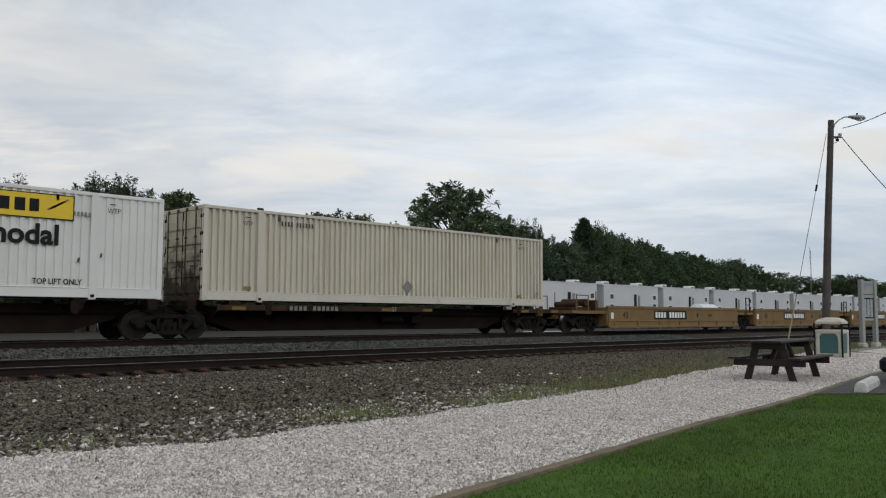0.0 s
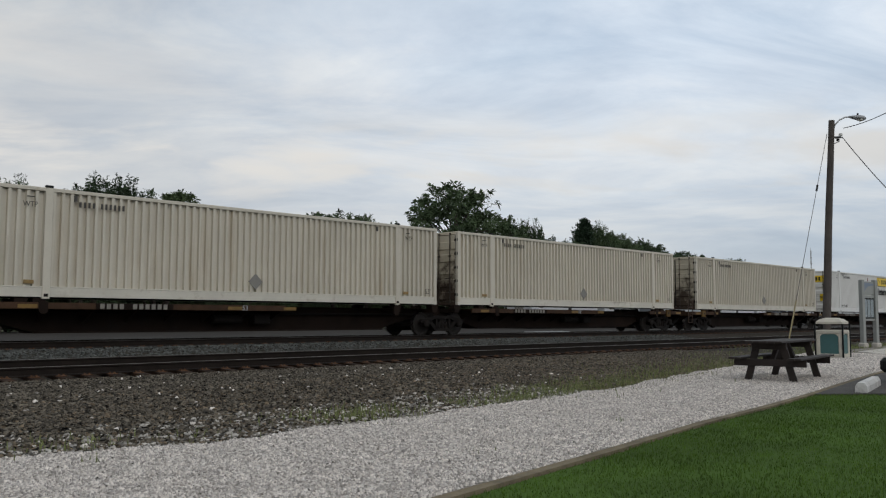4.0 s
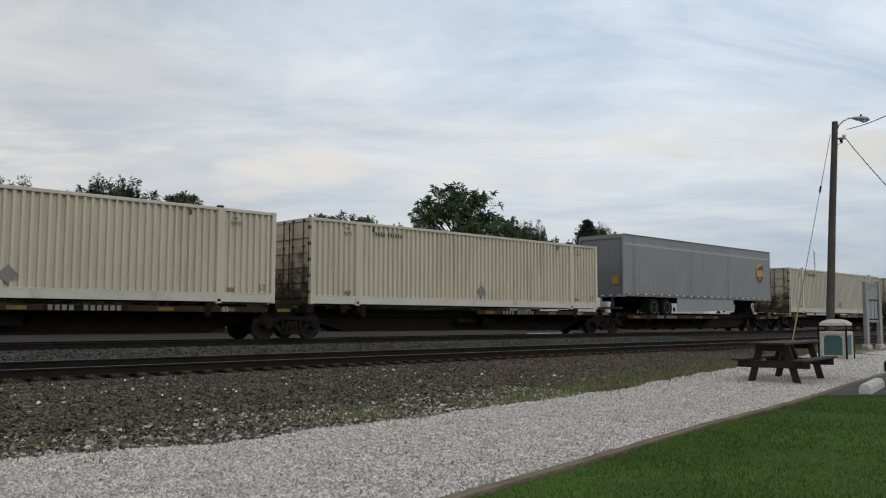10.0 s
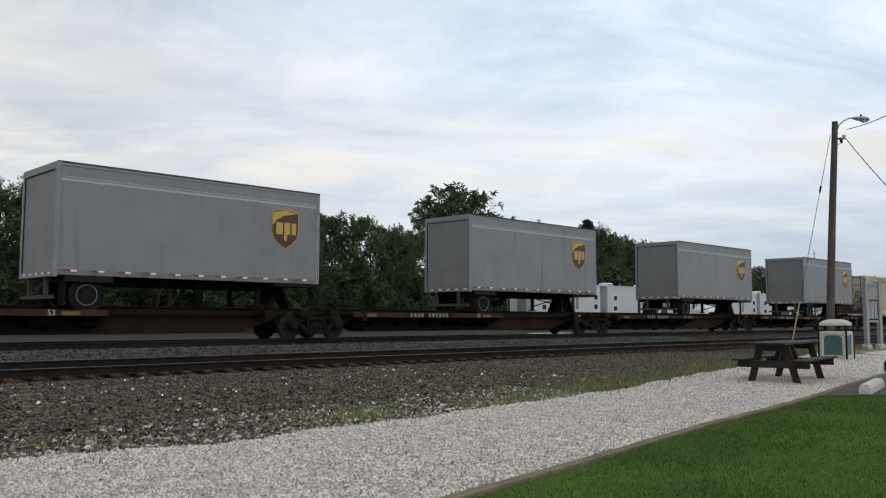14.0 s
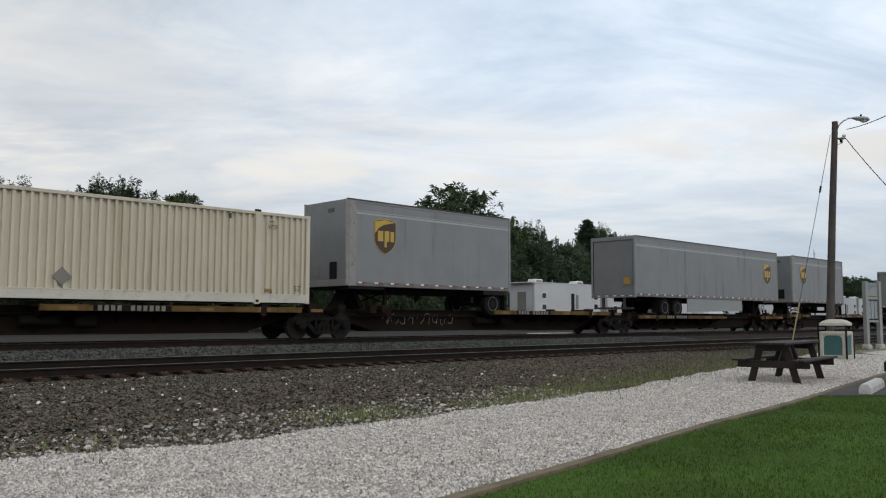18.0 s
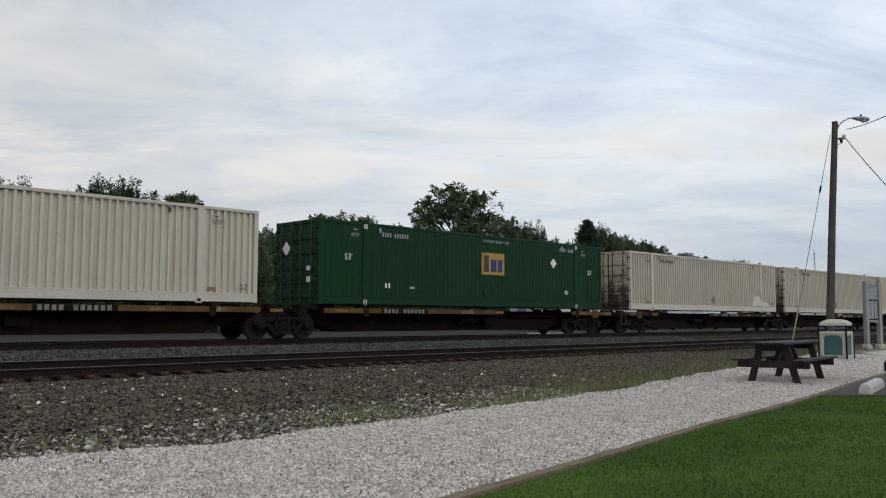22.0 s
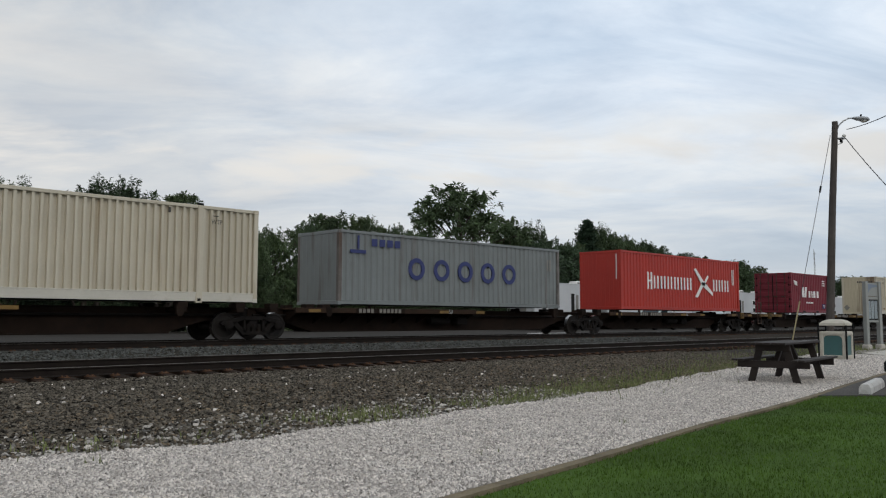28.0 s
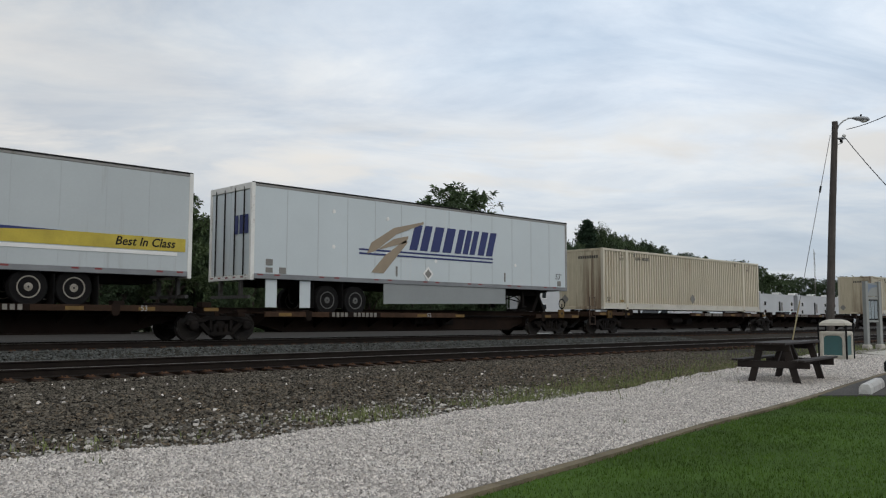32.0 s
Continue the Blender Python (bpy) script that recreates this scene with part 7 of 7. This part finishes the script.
def leaf_mesh(name, lobes, sprigs, per, size, seed, rise=0.0, slim=0.16, star=0.0):
    """Leaves in sprigs that stand out of the boughs; lobes: rows of x, y, z, radius."""
    r = np.random.default_rng(seed)
    lobes = np.array(lobes)
    c, rad = np.repeat(lobes[:, :3], sprigs, axis=0), np.repeat(lobes[:, 3], sprigs)
    d = r.normal(0, 1, (len(c), 3)) + (0, 0, 0.25)
    d /= np.linalg.norm(d, axis=1)[:, None]
    foot = c + d * (rad * 0.35)[:, None]
    tip = c + d * (rad * (0.75 + 0.5 * r.random(len(c))))[:, None] + np.array([0, 0, 1]) * (rise * r.random(len(c)))[:, None]
    w = r.random((len(c), per, 1)) ** 0.7
    pos = foot[:, None] * (1 - w) + tip[:, None] * w + r.normal(0, 1, (len(c), per, 3)) * (rad * slim)[:, None, None] * (1.15 - 0.75 * w)
    out = np.repeat(d[:, None], per, axis=1).reshape(-1, 3)
    pos = pos.reshape(-1, 3)
    n = len(pos)
    a = out * 0.7 + r.normal(0, 0.7, (n, 3))
    a /= np.linalg.norm(a, axis=1)[:, None]
    b = np.cross(a, r.normal(0, 1, (n, 3)))
    b /= np.linalg.norm(b, axis=1)[:, None]
    s = (size * (0.55 + 0.9 * r.random(n)))[:, None]
    v = np.stack([pos - a * s * 0.45 + b * s * 0.1, pos + b * s * 0.34, pos + a * s * 0.6], 1).reshape(-1, 3)
    if star:
        # long drooping fronds that radiate from each sprig's tip
        k = 11
        hub = np.repeat(tip, k, axis=0)
        g = r.normal(0, 1, (len(hub), 3)) + np.repeat(d, k, axis=0) * 0.55 + (0, 0, 0.12)
        g /= np.linalg.norm(g, axis=1)[:, None]
        e = np.cross(g, r.normal(0, 1, (len(hub), 3)))
        e /= np.linalg.norm(e, axis=1)[:, None]
        q = (star * (0.55 + 0.7 * r.random(len(hub))))[:, None]
        mid = hub + g * q * 0.55
        end = hub + g * q + np.array([0, 0, -0.22]) * q
        leaf = np.stack([hub, mid + e * q * 0.13, end], 1)
        half = np.stack([hub, end, mid - e * q * 0.13], 1)
        v = np.concatenate([v, leaf.reshape(-1, 3), half.reshape(-1, 3)])
        n += 2 * len(hub)
    return fast_mesh(name, v, np.arange(3 * n).reshape(-1, 3))


def tree_proto(h, spread, low, seed, leaf, label, boughs=19, sprigs=26, per=26, size=0.22, stems=1, flat=0.0, rise=0.0, lobe=(0.25, 0.40), star=0.0):
    r = random.Random(seed)
    t = root("tree", label, "tree", "trees behind the tracks")
    tr, lobes = Mesh(), []
    for s in range(stems):
        base = Vector((r.uniform(-0.5, 0.5), r.uniform(-0.5, 0.5), 0)) * (stems > 1)
        lean = Vector((r.uniform(-0.08, 0.08) + base.x * 0.12, r.uniform(-0.08, 0.08) + base.y * 0.12, 1))
        p, rad = base.copy(), 0.016 * h + 0.05
        for k in range(5):
            q = base + lean * (h * 0.86 * (k + 1) / 5) + Vector((r.uniform(-0.12, 0.12), r.uniform(-0.12, 0.12), 0))
            tr.tube(p, q, rad, 7, rad * 0.74)
            rad *= 0.74
            p = q
        nb = max(3, boughs // stems)
        for b in range(nb):
            zf = low + (0.9 - low) * (b + 0.5) / nb
            ang = b * 2.4 + s * 1.3 + r.uniform(-0.5, 0.5)
            u = min(1, max(0.05, (zf - low) / (1.0 - low)))
            wid = spread * (1.0 - 0.25 * u if flat else 0.35 + 0.65 * math.sin(math.pi * u ** 0.8)) * r.uniform(0.65, 1.1)
            go = Vector((math.cos(ang), math.sin(ang), 0))
            a0 = base + lean * (h * max(low * 0.6, zf - 0.2))
            a1 = base + lean * (h * zf) + go * wid * 0.5
            a2 = a1 + (go + Vector((r.uniform(-0.4, 0.4), r.uniform(-0.4, 0.4), r.uniform(0.0, 0.4)))) * wid * 0.42
            tr.tube(a0, a1, 0.007 * h, 6, 0.0045 * h)
            tr.tube(a1, a2, 0.0045 * h, 5, 0.015)
            for pt, k in ((a2, 1.0), (a1.lerp(a2, 0.35) + Vector((r.uniform(-0.4, 0.4), r.uniform(-0.4, 0.4), r.uniform(-0.1, 0.5))), 0.85)):
                lobes.append((*pt, spread * r.uniform(*lobe) * k))
                for q in range(3):
                    tr.tube(a1.lerp(a2, r.random()), pt + Vector((r.uniform(-0.5, 0.5), r.uniform(-0.5, 0.5), r.uniform(0, 0.5))) * spread * 0.25, 0.02, 4, 0.008)
        lobes.append((*(base + lean * (h * 0.9)), spread * lobe[1] * 0.85))
    part("trunk", tr, M_BARK, t, "dark forked trunk and limbs")
    part("crown", leaf_mesh("crown", lobes, sprigs, per, size, seed, rise, star=star), leaf, t, "ragged green crown with gaps")
    return t


def conifer_proto(h, spread, seed):
    r = random.Random(seed)
    t = root("tree", "narrow dark conifer with ragged outline", "tree", "trees behind the tracks")
    part("trunk", Mesh().tube((0, 0, 0), (0, 0, h * 0.97), 0.16, 8, 0.02), M_BARK, t)
    lobes = []
    for k in range(60):
        zf = 0.08 + 0.92 * (k / 60)
        w = spread * (1.0 - zf) ** 0.75 * r.uniform(0.65, 1.2) + 0.1
        a = k * 2.4
        for q in (0.35, 0.85):
            lobes.append((math.cos(a) * w * q, math.sin(a) * w * q, h * zf - 0.1 * q * w, 0.25 + 0.22 * w))
    part("crown", leaf_mesh("crown", lobes, 8, 16, 0.2, seed, 0.15), M_CONIFER, t, "dark needles")
    return t


TREES = [
    tree_proto(10.5, 3.7, 0.54, 11, M_LEAF, "broad dark green roadside tree with open limbs", 15, 13, 18, 0.24, flat=1.0, lobe=(0.16, 0.26), star=0.42),
    tree_proto(8.5, 3.2, 0.12, 23, M_LEAF, "round dark green tree with low branches", 19, 24, 24, 0.21, star=0.27),
    tree_proto(9.0, 2.8, 0.10, 37, M_LEAF2, "leafy green tree of several stems", 20, 24, 24, 0.20, stems=2, star=0.25),
    tree_proto(7.0, 3.0, 0.05, 51, M_LEAF, "low bushy dark green tree", 21, stems=3),
    tree_proto(10.0, 1.7, 0.12, 77, M_LEAF2, "upright tree with thin feathery top", 24, 26, 26, 0.19, stems=4, rise=1.6, lobe=(0.22, 0.36)),
    conifer_proto(9.0, 2.2, 5),
    tree_proto(9.5, 3.0, 0.26, 91, M_LEAF2, "spreading green tree with airy crown", 20, 16, 18, 0.22, stems=2, flat=1.0, lobe=(0.18, 0.30), star=0.36),
    tree_proto(8.0, 3.2, 0.06, 63, M_LEAF, "distant dark green tree in the wood", 16, 12, 14, 0.42),
    tree_proto(8.5, 2.9, 0.06, 67, M_LEAF2, "distant mid-green tree in the wood", 16, 12, 14, 0.42, stems=2),
]
used = set()


def plant(k, x, y, h=1.0, wide=None, turn=0.0):
    src = TREES[k]
    wide = wide or h
    if k in used:
        ob = copy_thing(src, pose(0, 0, 0))
    else:
        used.add(k)
        ob = src
    ob.matrix_basis = pose(x, y, -0.55, 0, 0, turn) @ Matrix.Diagonal((wide, wide, h, 1))


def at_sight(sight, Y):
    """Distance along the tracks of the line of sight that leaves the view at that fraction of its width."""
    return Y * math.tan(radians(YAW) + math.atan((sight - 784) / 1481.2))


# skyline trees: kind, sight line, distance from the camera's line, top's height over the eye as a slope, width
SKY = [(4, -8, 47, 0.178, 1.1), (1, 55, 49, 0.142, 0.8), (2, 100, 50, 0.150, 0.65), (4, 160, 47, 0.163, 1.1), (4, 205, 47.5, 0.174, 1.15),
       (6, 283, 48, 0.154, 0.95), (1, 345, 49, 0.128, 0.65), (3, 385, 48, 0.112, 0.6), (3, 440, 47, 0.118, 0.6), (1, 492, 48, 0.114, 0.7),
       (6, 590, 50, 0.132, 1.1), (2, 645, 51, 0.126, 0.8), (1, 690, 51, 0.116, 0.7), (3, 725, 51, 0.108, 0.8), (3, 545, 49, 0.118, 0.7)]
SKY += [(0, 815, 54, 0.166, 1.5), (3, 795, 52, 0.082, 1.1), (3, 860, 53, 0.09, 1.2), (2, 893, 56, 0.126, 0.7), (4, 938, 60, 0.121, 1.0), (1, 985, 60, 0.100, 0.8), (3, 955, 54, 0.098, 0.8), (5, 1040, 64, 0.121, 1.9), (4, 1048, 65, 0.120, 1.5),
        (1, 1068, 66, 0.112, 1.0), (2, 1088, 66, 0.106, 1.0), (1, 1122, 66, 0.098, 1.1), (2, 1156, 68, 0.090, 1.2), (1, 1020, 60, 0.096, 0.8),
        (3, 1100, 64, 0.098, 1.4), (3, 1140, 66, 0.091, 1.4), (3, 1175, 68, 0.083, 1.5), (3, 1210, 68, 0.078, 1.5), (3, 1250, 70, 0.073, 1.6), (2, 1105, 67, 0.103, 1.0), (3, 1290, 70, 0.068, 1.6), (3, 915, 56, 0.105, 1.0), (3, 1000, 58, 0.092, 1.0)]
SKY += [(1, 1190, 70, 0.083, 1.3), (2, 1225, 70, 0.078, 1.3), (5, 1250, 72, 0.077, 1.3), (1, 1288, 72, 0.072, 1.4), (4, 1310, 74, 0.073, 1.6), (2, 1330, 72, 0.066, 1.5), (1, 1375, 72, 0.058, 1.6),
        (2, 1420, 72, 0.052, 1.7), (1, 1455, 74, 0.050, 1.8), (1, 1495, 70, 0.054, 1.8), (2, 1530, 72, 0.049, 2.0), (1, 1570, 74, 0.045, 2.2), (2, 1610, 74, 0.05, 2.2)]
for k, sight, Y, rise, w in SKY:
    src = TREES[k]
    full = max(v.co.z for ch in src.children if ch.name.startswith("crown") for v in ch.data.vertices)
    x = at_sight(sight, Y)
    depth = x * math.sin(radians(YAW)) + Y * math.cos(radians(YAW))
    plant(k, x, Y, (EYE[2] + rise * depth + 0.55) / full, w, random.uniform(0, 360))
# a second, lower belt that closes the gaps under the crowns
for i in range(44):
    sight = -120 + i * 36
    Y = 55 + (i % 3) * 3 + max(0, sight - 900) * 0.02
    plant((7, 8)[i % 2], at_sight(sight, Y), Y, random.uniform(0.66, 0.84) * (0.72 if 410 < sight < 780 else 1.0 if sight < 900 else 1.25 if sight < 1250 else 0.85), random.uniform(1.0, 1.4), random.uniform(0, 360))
# joined small pieces
for ob in bpy.data.objects:
    if ob.name.split(".")[0] in ("deck_bracket", "air_hose", "hinge", "reflector", "reflector_tape", "wheel_nut", "spring", "journal_box", "stake", "end_rib", "lettering", "word_mark", "name_mark", "emblem_mark", "door_mark", "lettering_mark", "number_bar", "marking_bar", "painted_number"):
        ob["kind"] = "stuff"


# ---------------------------------------------------------------- what moves
def motions():
    """The train runs along +x; its wheels turn with it."""
    times = [i * 2.0 for i in range(17)]
    for ob, u, lift in LOADS + CARS:
        walk(ob, [(t, pose(u + START + travel(t), TRACK_Y, lift)) for t in times])
    for w, x, u in WHEELS:
        # turning is keyed while the wheel is in or near the view
        on = [k for k in range(0, 961) if -8.0 < u + x + START + travel(k / FPS) < 95.0]
        if not on:
            continue
        k0, k1 = on[0], on[-1]
        s0 = travel(k0 / FPS)
        turn_at = lambda k: math.degrees((travel(k / FPS) - s0) / 0.425)
        rows = [(k / FPS, pose(x, 0, 0.425, 0, turn_at(k), 0)) for k in range(k0, k1 + 1)]
        if k0 > 0:
            rows.insert(0, (0.0, rows[0][1]))
        if k1 < 960:
            rows.append((32.0, rows[-1][1]))
        walk(w, rows)


motions()
